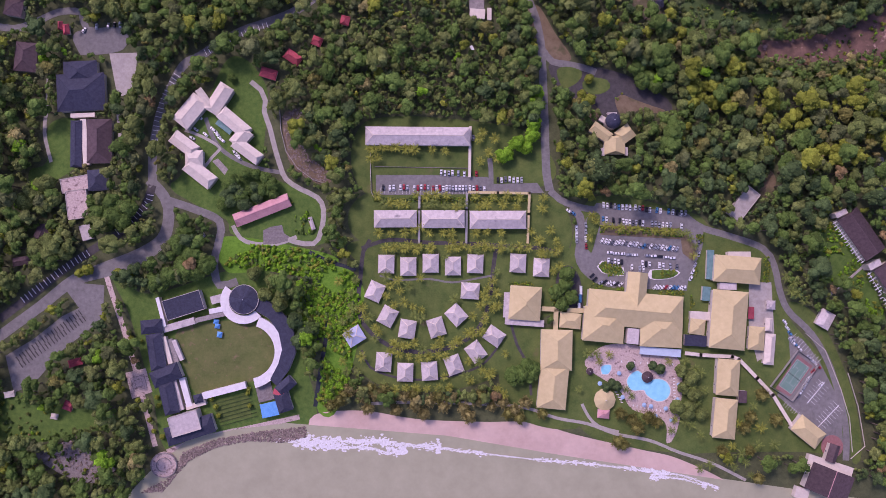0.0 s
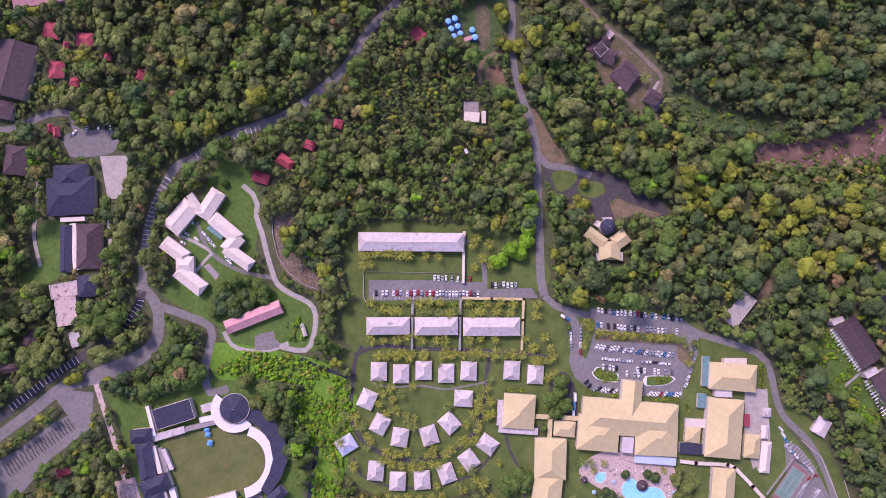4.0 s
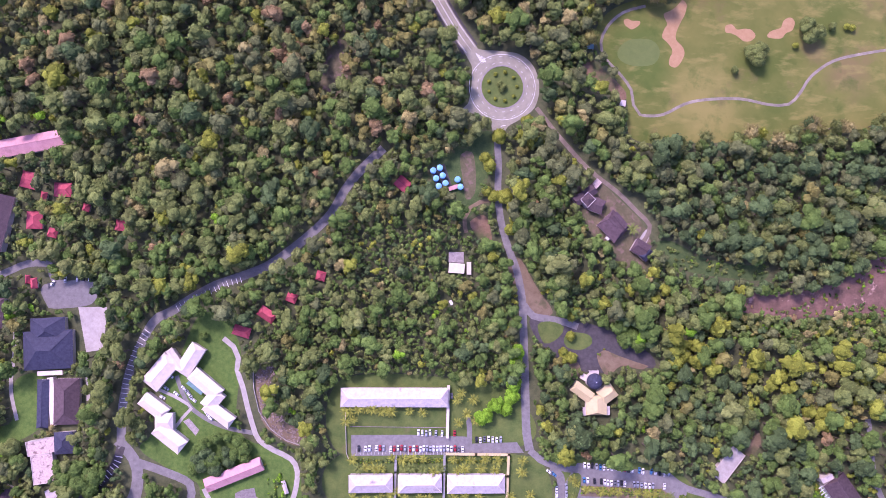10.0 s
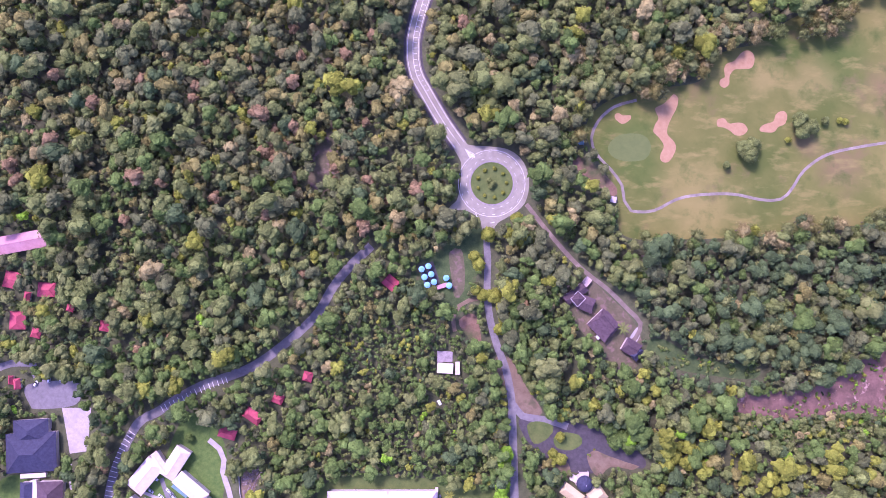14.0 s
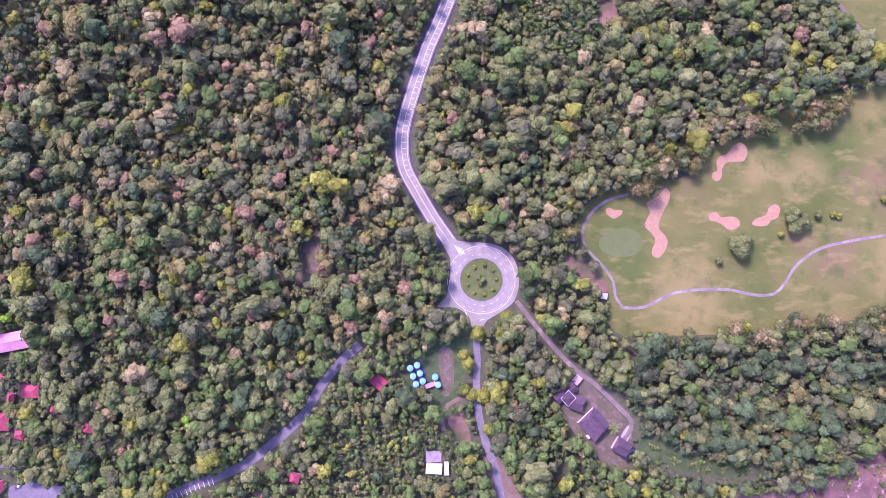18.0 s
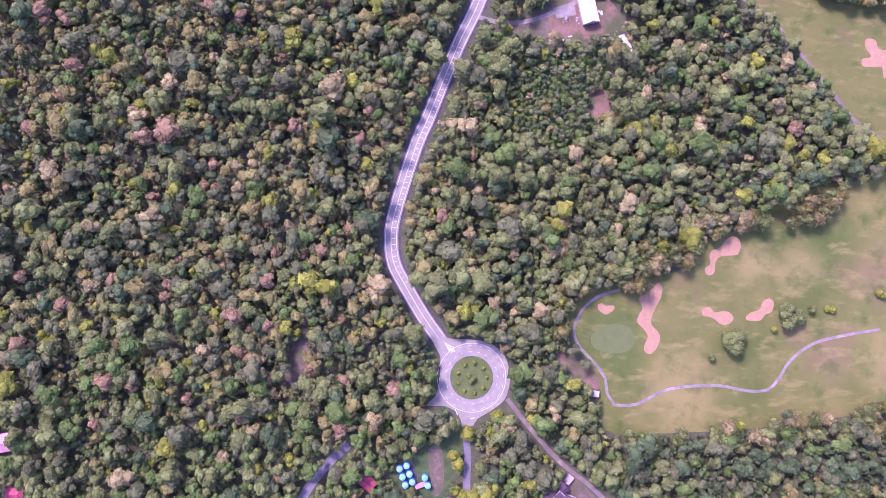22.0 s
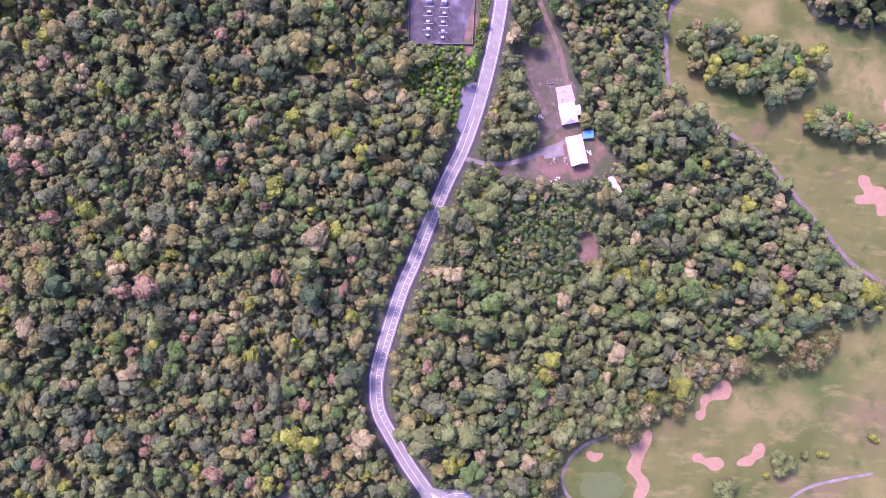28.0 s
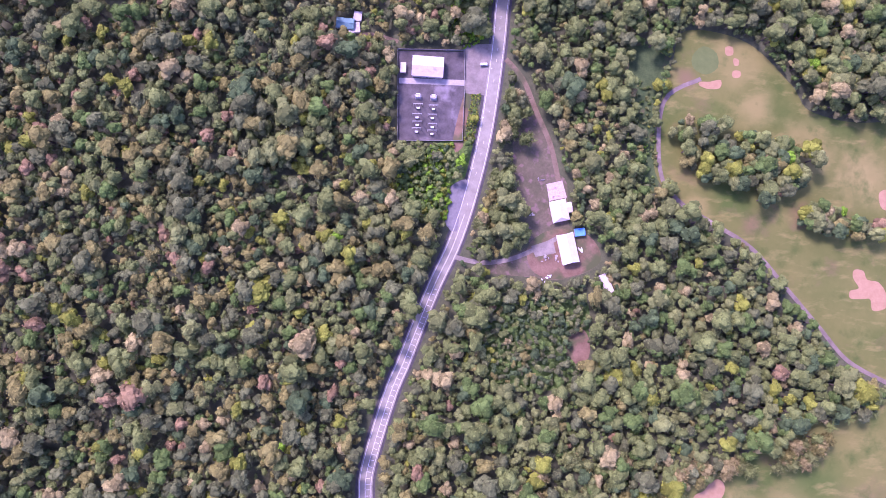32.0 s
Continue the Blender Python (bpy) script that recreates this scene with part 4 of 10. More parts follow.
def trunk_shape(n=5):
    """Unit trunk from z -1 to 0.2, tapered."""
    v = [(0.07 * w * math.cos(6.2832 * k / n), 0.07 * w * math.sin(6.2832 * k / n), z) for z, w in ((-1, 1.0), (0.25, 0.5)) for k in range(n)]
    f = []
    for k in range(n):
        j = (k + 1) % n
        f += [(k, j, n + j), (k, n + j, n + k)]
    return np.array(v), np.array(f)


def mesh_from(name, v, f, mats, mat_index=None, smooth=True):
    me = bpy.data.meshes.new(name)
    me.vertices.add(len(v))
    me.vertices.foreach_set("co", np.asarray(v, np.float32).ravel())
    me.loops.add(len(f) * 3)
    me.loops.foreach_set("vertex_index", np.asarray(f, np.int32).ravel())
    me.polygons.add(len(f))
    me.polygons.foreach_set("loop_start", np.arange(0, len(f) * 3, 3, dtype=np.int32))
    for m in mats:
        me.materials.append(m)
    if mat_index is not None:
        me.polygons.foreach_set("material_index", np.asarray(mat_index, np.int32))
    me.polygons.foreach_set("use_smooth", np.full(len(f), smooth))
    me.update()
    me.validate()
    return me


def noise2(x, y, s, seed):
    return np.array([noise.noise((a * s, b * s, seed)) for a, b in zip(x, y)])


def wood(name, x, y, size, kinds, label, category="trees", lobes=8, sprays=90, rings=3, segs=6, tall=1.0, trunks=True, slim=1.0):
    """A stand of trees joined as one: crowns of many clumps on trunks."""
    shapes = [crown_shape(rng, lobes, sprays, rings, segs, slim=slim, leaf=0.095 if sprays > 40 else 0.17) for _ in range(12)]
    tv, tf = trunk_shape()
    pick = rng.integers(0, len(shapes), len(x))
    vs, fs, ms, base = [], [], [], 0
    z0 = np.array([land(a, b) for a, b in zip(x, y)])
    top = size * rng.uniform(0.85, 1.3, len(x)) * tall
    for k, (sv, sf) in enumerate(shapes):
        i = np.where(pick == k)[0]
        if not len(i):
            continue
        if trunks:
            n0 = len(sv)
            sv2, sf2 = np.concatenate([sv, tv]), np.concatenate([sf, tf + n0])
            kind = np.concatenate([np.zeros(len(sf), int), np.ones(len(tf), int)])
        else:
            sv2, sf2, kind = sv, sf, np.zeros(len(sf), int)
        a = rng.uniform(0, 6.28, len(i))
        ca, sa = np.cos(a)[:, None], np.sin(a)[:, None]
        r = size[i][:, None]
        px = (sv2[None, :, 0] * ca - sv2[None, :, 1] * sa) * r * rng.uniform(0.82, 1.22, (len(i), 1)) + x[i][:, None]
        py = (sv2[None, :, 0] * sa + sv2[None, :, 1] * ca) * r * rng.uniform(0.82, 1.22, (len(i), 1)) + y[i][:, None]
        up = np.where(sv2[None, :, 2] < -0.75, 0.0, 1.0)
        pz = z0[i][:, None] + np.where(up > 0, top[i][:, None] + sv2[None, :, 2] * r * 0.95, 0.0)
        v = np.stack([px, py, pz], 2).reshape(-1, 3)
        f = (sf2[None] + (np.arange(len(i)) * len(sv2))[:, None, None]).reshape(-1, 3) + base
        m = np.where(kind[None] == 0, kinds[i][:, None], len(LEAF)).ravel()
        vs.append(v), fs.append(f), ms.append(m)
        base += len(v)
    me = mesh_from(name, np.concatenate(vs), np.concatenate(fs), LEAF + [M["bark"]], np.concatenate(ms), smooth=False)
    ob = new(name, me)
    tagged(ob, label, category, kind="stuff")
    return ob


def free_of(x, y, extra=0.0):
    ok = np.ones(len(x), bool)
    for line, margin in clear_areas:
        a = np.array(line)
        lo, hi = a.min(0) - 12, a.max(0) + 12
        near = (x > lo[0]) & (x < hi[0]) & (y > lo[1]) & (y < hi[1]) & ok
        if near.any():
            i = np.where(near)[0]
            bad = inside(line, x[i], y[i])
            gap = edge_gap(line, x[i], y[i], True)
            bad = (bad & (gap > max(-margin, 0))) | (gap < margin + extra) if margin >= 0 else bad & (gap > -margin)
            ok[i[bad]] = False
    for line, half in clear_lines:
        a = np.array(line)
        lo, hi = a.min(0) - 15, a.max(0) + 15
        near = (x > lo[0]) & (x < hi[0]) & (y > lo[1]) & (y < hi[1]) & ok
        if near.any():
            i = np.where(near)[0]
            ok[i[edge_gap(line, x[i], y[i], False) < half + extra]] = False
    return ok


def scatter(x0, x1, y0, y1, gap):
    xs, ys = np.meshgrid(np.arange(x0, x1, gap), np.arange(y0, y1, gap * 0.866))
    xs = xs + (np.arange(xs.shape[0])[:, None] % 2) * gap / 2
    xs, ys = xs.ravel(), ys.ravel()
    return xs + rng.uniform(-0.42, 0.42, len(xs)) * gap, ys + rng.uniform(-0.42, 0.42, len(ys)) * gap


def choose(weights):
    """One leaf kind for each row of weights."""
    c = np.cumsum(weights, 1)
    u = rng.uniform(0, 1, len(c)) * c[:, -1]
    return (u[:, None] > c).sum(1)


# ---------- buildings ----------
roof_areas = []


def thing(name, label, category, x, y, z, turn=0.0, group=""):
    ob = new(name)
    ob.matrix_world = Matrix.Translation((x, y, z)) @ Matrix.Rotation(turn, 4, "Z")
    ob.empty_display_size = 0.5
    return tagged(ob, label, category, group)


def window_mesh():
    bm = bmesh.new()
    for sx, sz, w, h in ((0, 0.0, 1.5, 0.09), (0, 1.11, 1.5, 0.09), (-0.7, 0.09, 0.09, 1.02), (0.7, 0.09, 0.09, 1.02)):
        box(bm, sx, 0, sz, w, 0.12, h)
    me = bpy.data.meshes.new("window")
    bm.to_mesh(me)
    bm.free()
    me.materials.append(M["paint"])
    bm = bmesh.new()
    box(bm, 0, 0, 0.09, 1.31, 0.05, 1.02)
    pane = bpy.data.meshes.new("pane")
    bm.to_mesh(pane)
    bm.free()
    pane.materials.append(M["glass"])
    return me, pane


M["glass"] = material("dark_window_glass", (0.02, 0.025, 0.03), (0.04, 0.045, 0.05), 0.5, 0.08, spec=0.6)
WINDOW, PANE = window_mesh()


def add_windows(ob, w, d, eave, per=6.0):
    for side, length, off in ((0, w, d), (math.pi, w, d)):
        n = 1 if length < 4 * per else 2
        for k in range(n):
            a = (k + 0.5) / n * length - length / 2
            m = Matrix.Rotation(side, 4, "Z") @ Matrix.Translation((a, -off / 2 - 0.02, min(1.0, eave * 0.3)))
            o = part_of("window", WINDOW, None, ob)
            o.matrix_local = m
            part_of("pane", PANE, None, o)


def plate(bm, pts, thick):
    """A flat plate of some thickness under the given top face."""
    top = [bm.verts.new(p) for p in pts]
    low = [bm.verts.new((p[0], p[1], p[2] - thick)) for p in pts]
    bm.faces.new(top)
    bm.faces.new(low[::-1])
    n = len(pts)
    for i in range(n):
        j = (i + 1) % n
        bm.faces.new([top[i], low[i], low[j], top[j]])


def cap(a, b, mat, ob, size=0.28, name="ridge_cap"):
    """A ridge or hip cap between two points."""
    a, b = Vector(a), Vector(b)
    d = b - a
    if d.length < 0.3:
        return
    side = d.cross(Vector((0, 0, 1))).normalized() * size
    up = Vector((0, 0, 0.16))
    bm = bmesh.new()
    ring = []
    for p in (a, b):
        ring.append([bm.verts.new(p - side), bm.verts.new(p + up), bm.verts.new(p + side)])
    for i in range(2):
        bm.faces.new([ring[0][i], ring[0][i + 1], ring[1][i + 1], ring[1][i]])
    bm.faces.new([ring[0][2], ring[0][0], ring[1][0], ring[1][2]])
    bm.faces.new(ring[0][::-1])
    bm.faces.new(ring[1])
    bmesh.ops.recalc_face_normals(bm, faces=bm.faces)
    part(name, bm, mat, ob)


def frame_of(c):
    """Centre, length, depth and turn of a plan of four corners, from the near left one round."""
    c = [Vector(p) for p in c]
    u = ((c[1] - c[0]) + (c[2] - c[3])) / 2
    v = ((c[3] - c[0]) + (c[2] - c[1])) / 2
    mid = (c[0] + c[1] + c[2] + c[3]) / 4
    turn = math.atan2(u.y, u.x) if u.length >= v.length else math.atan2(v.y, v.x) - math.pi / 2
    return mid, u.length, v.length, turn


def house(name, label, category, corners, roof, eave=3.2, rise=2.6, hip=1.0, capmat=None, wall=None, windows=True, group="", over=0.6, base=None, ridge_along=None, clear=True, lean=0.0):
    """A building under a pitched roof. hip: 1 full hips, 0 gables, between: short hips over gablets. The plan is that of the eaves."""
    mid, w, d, turn = frame_of(corners)
    if ridge_along == "y" or (ridge_along is None and d > w):
        w, d, turn = d, w, turn + math.pi / 2
    z = land(mid.x, mid.y)
    ob = thing(name, label, category, mid.x, mid.y, z, turn, group)
    bm = bmesh.new()
    ww, dd, t = w - 2 * over, d - 2 * over, 0.25
    b0 = -1.2 if base is None else base
    for sx, sy, x, y in ((ww, t, 0, -dd / 2 + t / 2), (ww, t, 0, dd / 2 - t / 2), (t, dd - 2 * t, -ww / 2 + t / 2, 0), (t, dd - 2 * t, ww / 2 - t / 2, 0)):
        box(bm, x, y, b0, sx, sy, eave - b0 - 0.12)
    part("wall", bm, wall or M["wall"], ob)
    run = min(d / 2 * hip, w / 2 - 0.05)
    A, B, C, D = (-w / 2, -d / 2, eave), (w / 2, -d / 2, eave), (w / 2, d / 2, eave), (-w / 2, d / 2, eave)
    lift = d * lean
    P, Q = (-w / 2 + run, lift, eave + rise), (w / 2 - run, lift, eave + rise)
    for pts in ((A, B, Q, P), (C, D, P, Q)):
        bm = bmesh.new()
        plate(bm, pts, 0.14)
        part("roof_slope", bm, roof, ob)
    for pts in ((D, A, P), (B, C, Q)):
        bm = bmesh.new()
        if hip > 0.05:
            plate(bm, pts, 0.14)
            part("roof_slope", bm, roof, ob)
        else:
            inset = 0.3 if pts[0][0] < 0 else -0.3
            plate(bm, [(p[0] + inset, p[1], p[2] - 0.2) for p in pts], 0.01)
            part("gable", bm, wall or M["wall"], ob)
    cm = capmat or roof
    cap(P, Q, cm, ob)
    if hip > 0.05:
        for a, b in ((A, P), (D, P), (B, Q), (C, Q)):
            cap(a, b, cm, ob, name="hip_cap")
    if windows:
        add_windows(ob, ww, dd, eave)
    if clear:
        clear_areas.append(([tuple(p) for p in corners], 1.5))
        roof_areas.append([tuple(p) for p in corners])
    return ob


def flat_roof(name, label, category, corners, roof, height=3.2, thick=0.3, posts=False, parapet=0.0, wall=None, group="", slope=0.0, base=-0.6):
    """A building or canopy with a flat or gently pitched slab roof over walls or posts."""
    mid, w, d, turn = frame_of(corners)
    z = land(mid.x, mid.y)
    ob = thing(name, label, category, mid.x, mid.y, z, turn, group)
    bm = bmesh.new()
    q = [(-w / 2, -d / 2), (w / 2, -d / 2), (w / 2, d / 2), (-w / 2, d / 2)]
    hi = [height, height, height + slope, height + slope]
    slab(bm, q, [h - thick for h in hi], hi)
    part("roof", bm, roof, ob)
    if parapet:
        for sx, sy, x, y in ((w, 0.3, 0, -d / 2 + 0.15), (w, 0.3, 0, d / 2 - 0.15), (0.3, d - 0.6, -w / 2 + 0.15, 0), (0.3, d - 0.6, w / 2 - 0.15, 0)):
            bm = bmesh.new()
            box(bm, x, y, height, sx, sy, parapet)
            part("parapet", bm, wall or M["wall"], ob)
    if posts:
        n = max(1, int(max(w, d) / 5))
        for k in range(n + 1):
            for s in (-1, 1):
                bm = bmesh.new()
                if w >= d:
                    box(bm, -w / 2 + 0.2 + (w - 0.4) * k / n, s * (d / 2 - 0.2), base, 0.2, 0.2, height - thick - base)
                else:
                    box(bm, s * (w / 2 - 0.2), -d / 2 + 0.2 + (d - 0.4) * k / n, base, 0.2, 0.2, height - thick - base)
                part("post", bm, M["wall"], ob)
    else:
        bm = bmesh.new()
        t = 0.25
        for sx, sy, x, y in ((w - 0.3, t, 0, -d / 2 + 0.3), (w - 0.3, t, 0, d / 2 - 0.3), (t, d - 0.9, -w / 2 + 0.3, 0), (t, d - 0.9, w / 2 - 0.3, 0)):
            box(bm, x, y, base, sx, sy, height - thick - base)
        part("wall", bm, wall or M["wall"], ob)
    clear_areas.append(([tuple(p) for p in corners], 1.0))
    roof_areas.append([tuple(p) for p in corners])
    return ob


def poly_roof(name, label, category, outline, height, roof, thick=0.35):
    """A building of free plan under a flat slab roof."""
    c = np.mean(np.array(outline), 0)
    ob = thing(name, label, category, c[0], c[1], land(c[0], c[1]))
    q = [(p[0] - c[0], p[1] - c[1]) for p in outline]
    bm = bmesh.new()
    slab(bm, q, height - thick, height)
    part("roof", bm, roof, ob)
    bm = bmesh.new()
    slab(bm, [(p[0] * 0.985, p[1] * 0.985) for p in q], -0.5, height - thick - 0.01)
    part("wall", bm, M["wall"], ob)
    clear_areas.append(([tuple(p) for p in outline], 1.0))
    roof_areas.append([tuple(p) for p in outline])
    return ob


def covered_way(label, pts, width, roof, height=2.9):
    """A covered walkway: a low roof of straight runs on posts."""
    c = np.mean(np.array(pts), 0)
    z = land(c[0], c[1])
    ob = thing("covered_walkway", label, "walkway", c[0], c[1], z)
    for a, b in zip(pts, pts[1:]):
        dx, dy = b[0] - a[0], b[1] - a[1]
        L = math.hypot(dx, dy)
        turn = math.atan2(dy, dx)
        bm = bmesh.new()
        x, y = (a[0] + b[0]) / 2 - c[0], (a[1] + b[1]) / 2 - c[1]
        box(bm, x, y, height, L + width * 0.9, width, 0.18, turn)
        part("roof", bm, roof, ob)
        for k in range(max(2, int(L / 5)) + 1):
            f = k / max(2, int(L / 5))
            for s in (-1, 1):
                px, py = a[0] + dx * f - math.sin(turn) * s * (width / 2 - 0.2) - c[0], a[1] + dy * f + math.cos(turn) * s * (width / 2 - 0.2) - c[1]
                bm = bmesh.new()
                box(bm, px, py, land(px + c[0], py + c[1]) - z - 0.3, 0.16, 0.16, height + 0.3 - (land(px + c[0], py + c[1]) - z))
                part("post", bm, M["wall"], ob)
    clear_lines.append((list(pts), width / 2 + 1))
    return ob


def arc_roof(name, label, category, c, r0, r1, a0, a1, height, roof, seg=14, thick=0.3, slope=0.0, wall=None):
    """A curved roof built of wedge segments on a curved wall."""
    z = land(c[0], c[1])
    ob = thing(name, label, category, c[0], c[1], z)
    for k in range(seg):
        p, q = a0 + (a1 - a0) * k / seg, a0 + (a1 - a0) * (k + 1) / seg
        bm = bmesh.new()
        pts = [(r0 * math.cos(p), r0 * math.sin(p)), (r1 * math.cos(p), r1 * math.sin(p)), (r1 * math.cos(q), r1 * math.sin(q)), (r0 * math.cos(q), r0 * math.sin(q))]
        hi = [height + slope, height, height, height + slope]
        slab(bm, pts, [h - thick for h in hi], hi)
        part("roof_segment", bm, roof, ob)
        bm = bmesh.new()
        rm = r1 - 0.6
        slab(bm, [(rm * math.cos(p), rm * math.sin(p)), ((rm + 0.3) * math.cos(p), (rm + 0.3) * math.sin(p)), ((rm + 0.3) * math.cos(q), (rm + 0.3) * math.sin(q)), (rm * math.cos(q), rm * math.sin(q))], -0.5, height - thick)
        part("wall_segment", bm, wall or M["wall"], ob)
    clear_areas.append(([(c[0] + r1 * math.cos(a0 + (a1 - a0) * k / seg), c[1] + r1 * math.sin(a0 + (a1 - a0) * k / seg)) for k in range(seg + 1)] + [(c[0] + r0 * math.cos(a1), c[1] + r0 * math.sin(a1)), (c[0] + r0 * math.cos(a0), c[1] + r0 * math.sin(a0))], 1.0))
    return ob


def cone_roof(name, label, category, c, r, eave, rise, roof, n=24, ring=None, curve=1.0, wall_r=0.86):
    """A round building under a cone or dome of wedge slopes."""
    z = land(c[0], c[1])
    ob = thing(name, label, category, c[0], c[1], z)
    steps = 1 if curve == 1.0 else 6
    for k in range(n):
        a, b = 2 * math.pi * k / n, 2 * math.pi * (k + 1) / n
        bm = bmesh.new()
        for s in range(steps):
            f, g = s / steps, (s + 1) / steps
            if curve == 1.0:
                r1, r2, z1, z2 = r, 0.02, eave, eave + rise
            else:
                r1, r2 = r * math.cos(f * math.pi / 2), r * math.cos(g * math.pi / 2) + 0.01
                z1, z2 = eave + rise * math.sin(f * math.pi / 2), eave + rise * math.sin(g * math.pi / 2)
            plate(bm, [(r1 * math.cos(a), r1 * math.sin(a), z1), (r1 * math.cos(b), r1 * math.sin(b), z1), (r2 * math.cos(b), r2 * math.sin(b), z2), (r2 * math.cos(a), r2 * math.sin(a), z2)], 0.12)
        bmesh.ops.remove_doubles(bm, verts=bm.verts, dist=0.03)
        part("roof_slope", bm, roof, ob, smooth=False)
    bm = bmesh.new()
    pts = [(r * wall_r * math.cos(2 * math.pi * k / n), r * wall_r * math.sin(2 * math.pi * k / n)) for k in range(n)]
    slab(bm, pts, -0.6, eave - 0.05)
    part("wall", bm, M["wall"], ob)
    bm = bmesh.new()
    box(bm, 0, 0, eave + rise - 0.1, 0.5, 0.5, 0.8, 0, 0.4)
    part("finial", bm, M["paint"], ob)
    if ring:
        bm = bmesh.new()
        p = [(r * 1.02 * math.cos(2 * math.pi * k / 40), r * 1.02 * math.sin(2 * math.pi * k / 40), 0) for k in range(41)]
        for u, v in zip(p, p[1:]):
            box(bm, (u[0] + v[0]) / 2, (u[1] + v[1]) / 2, eave - 0.25, math.dist(u, v) + 0.05, 0.35, 0.35, math.atan2(v[1] - u[1], v[0] - u[0]))
        part("gutter", bm, ring, ob)
    clear_areas.append(([(c[0] + r * math.cos(k * 0.524), c[1] + r * math.sin(k * 0.524)) for k in range(12)], 1.0))
    return ob


def low_wall(name, label, pts, height, thick, mat, category="wall", step=6.0):
    """A wall in straight runs that follows the land."""
    c = pts[0]
    z = land(*c)
    ob = thing(name, label, category, c[0], c[1], z)
    for a, b in zip(pts, pts[1:]):
        n = max(1, int(math.dist(a, b) / step))
        for k in range(n):
            p = [a[i] + (b[i] - a[i]) * k / n for i in (0, 1)]
            q = [a[i] + (b[i] - a[i]) * (k + 1) / n for i in (0, 1)]
            bm = bmesh.new()
            x, y = (p[0] + q[0]) / 2, (p[1] + q[1]) / 2
            box(bm, x - c[0], y - c[1], land(x, y) - z - 0.5, math.dist(p, q) + 0.02, thick, height + 0.5, math.atan2(q[1] - p[1], q[0] - p[0]))
            part("wall_run", bm, mat, ob)
    clear_lines.append((list(pts), thick / 2 + 1))
    return ob


# ---------- vehicles ----------
def paint_material(name, col, metal=0.2):
    return material(name, tuple(c * 0.92 for c in col), col, 0.8, 0.3, 0.0, 0.0, metal=metal, spec=0.5)


CAR_PAINT = [("white", paint_material("white_car_paint", (0.80, 0.79, 0.79), 0)), ("silver", paint_material("silver_car_paint", (0.52, 0.52, 0.54), 0.5)),
             ("black", paint_material("black_car_paint", (0.025, 0.025, 0.03))), ("red", paint_material("red_car_paint", (0.42, 0.03, 0.04))),
             ("blue", paint_material("blue_car_paint", (0.06, 0.22, 0.42))), ("grey", paint_material("grey_car_paint", (0.16, 0.16, 0.18))),
             ("yellow", paint_material("yellow_car_paint", (0.62, 0.45, 0.04), 0))]
M["tyre"] = material("tyre_rubber", (0.015, 0.015, 0.015), (0.03, 0.03, 0.03), 2.0, 0.9)


def car_meshes(tall):
    def loft(sections, w0):
        bm = bmesh.new()
        prev = None
        for x, z0, z1, w in sections:
            ring = [bm.verts.new((x, -w / 2, z0)), bm.verts.new((x, w / 2, z0)), bm.verts.new((x, w / 2 * 0.94, z1)), bm.verts.new((x, -w / 2 * 0.94, z1))]
            if prev:
                for k in range(4):
                    bm.faces.new([prev[k], prev[(k + 1) % 4], ring[(k + 1) % 4], ring[k]])
            else:
                bm.faces.new(ring[::-1])
            prev = ring
        bm.faces.new(prev)
        bmesh.ops.recalc_face_normals(bm, faces=bm.faces)
        me = bpy.data.meshes.new("body")
        bm.to_mesh(me)
        bm.free()
        return me
    body = loft([(-2.15, 0.35, 0.75, 1.5), (-1.95, 0.28, 0.95, 1.74), (-1.2, 0.25, 1.0, 1.78), (0.9, 0.25, 0.98, 1.78), (1.9, 0.28, 0.82, 1.72), (2.15, 0.35, 0.6, 1.5)], 1.78)
    t = 1.75 if tall else 1.47
    glass = loft([(-1.75, 0.96, 1.0, 1.55), (-1.25, 0.96, t - 0.06, 1.5), (0.25, 0.96, t - 0.06, 1.5), (1.05, 0.94, 0.99, 1.55)], 1.5)
    top = loft([(-1.35, t - 0.08, t - 0.02, 1.38), (-0.9, t - 0.08, t, 1.42), (0.0, t - 0.08, t, 1.42), (0.32, t - 0.08, t - 0.02, 1.38)], 1.4)
    bm = bmesh.new()
    n = 10
    a = [bm.verts.new((0.31 * math.cos(6.2832 * k / n), -0.1, 0.31 * math.sin(6.2832 * k / n))) for k in range(n)]
    b = [bm.verts.new((0.31 * math.cos(6.2832 * k / n), 0.1, 0.31 * math.sin(6.2832 * k / n))) for k in range(n)]
    bm.faces.new(a)
    bm.faces.new(b[::-1])
    for k in range(n):
        bm.faces.new([a[k], b[k], b[(k + 1) % n], a[(k + 1) % n]])
    wheel = bpy.data.meshes.new("wheel")
    bm.to_mesh(wheel)
    bm.free()
    return body, glass, top, wheel


CAR_MODELS = {}


def car_model(col, tall):
    if (col, tall) in CAR_MODELS:
        return CAR_MODELS[col, tall]
    cname, mat = CAR_PAINT[col]
    body, glass, top, wheel = car_meshes(tall)
    CAR_MODELS[col, tall] = (body, glass, top, wheel, mat, cname)
    return CAR_MODELS[col, tall]


CAR_FIRST = {}


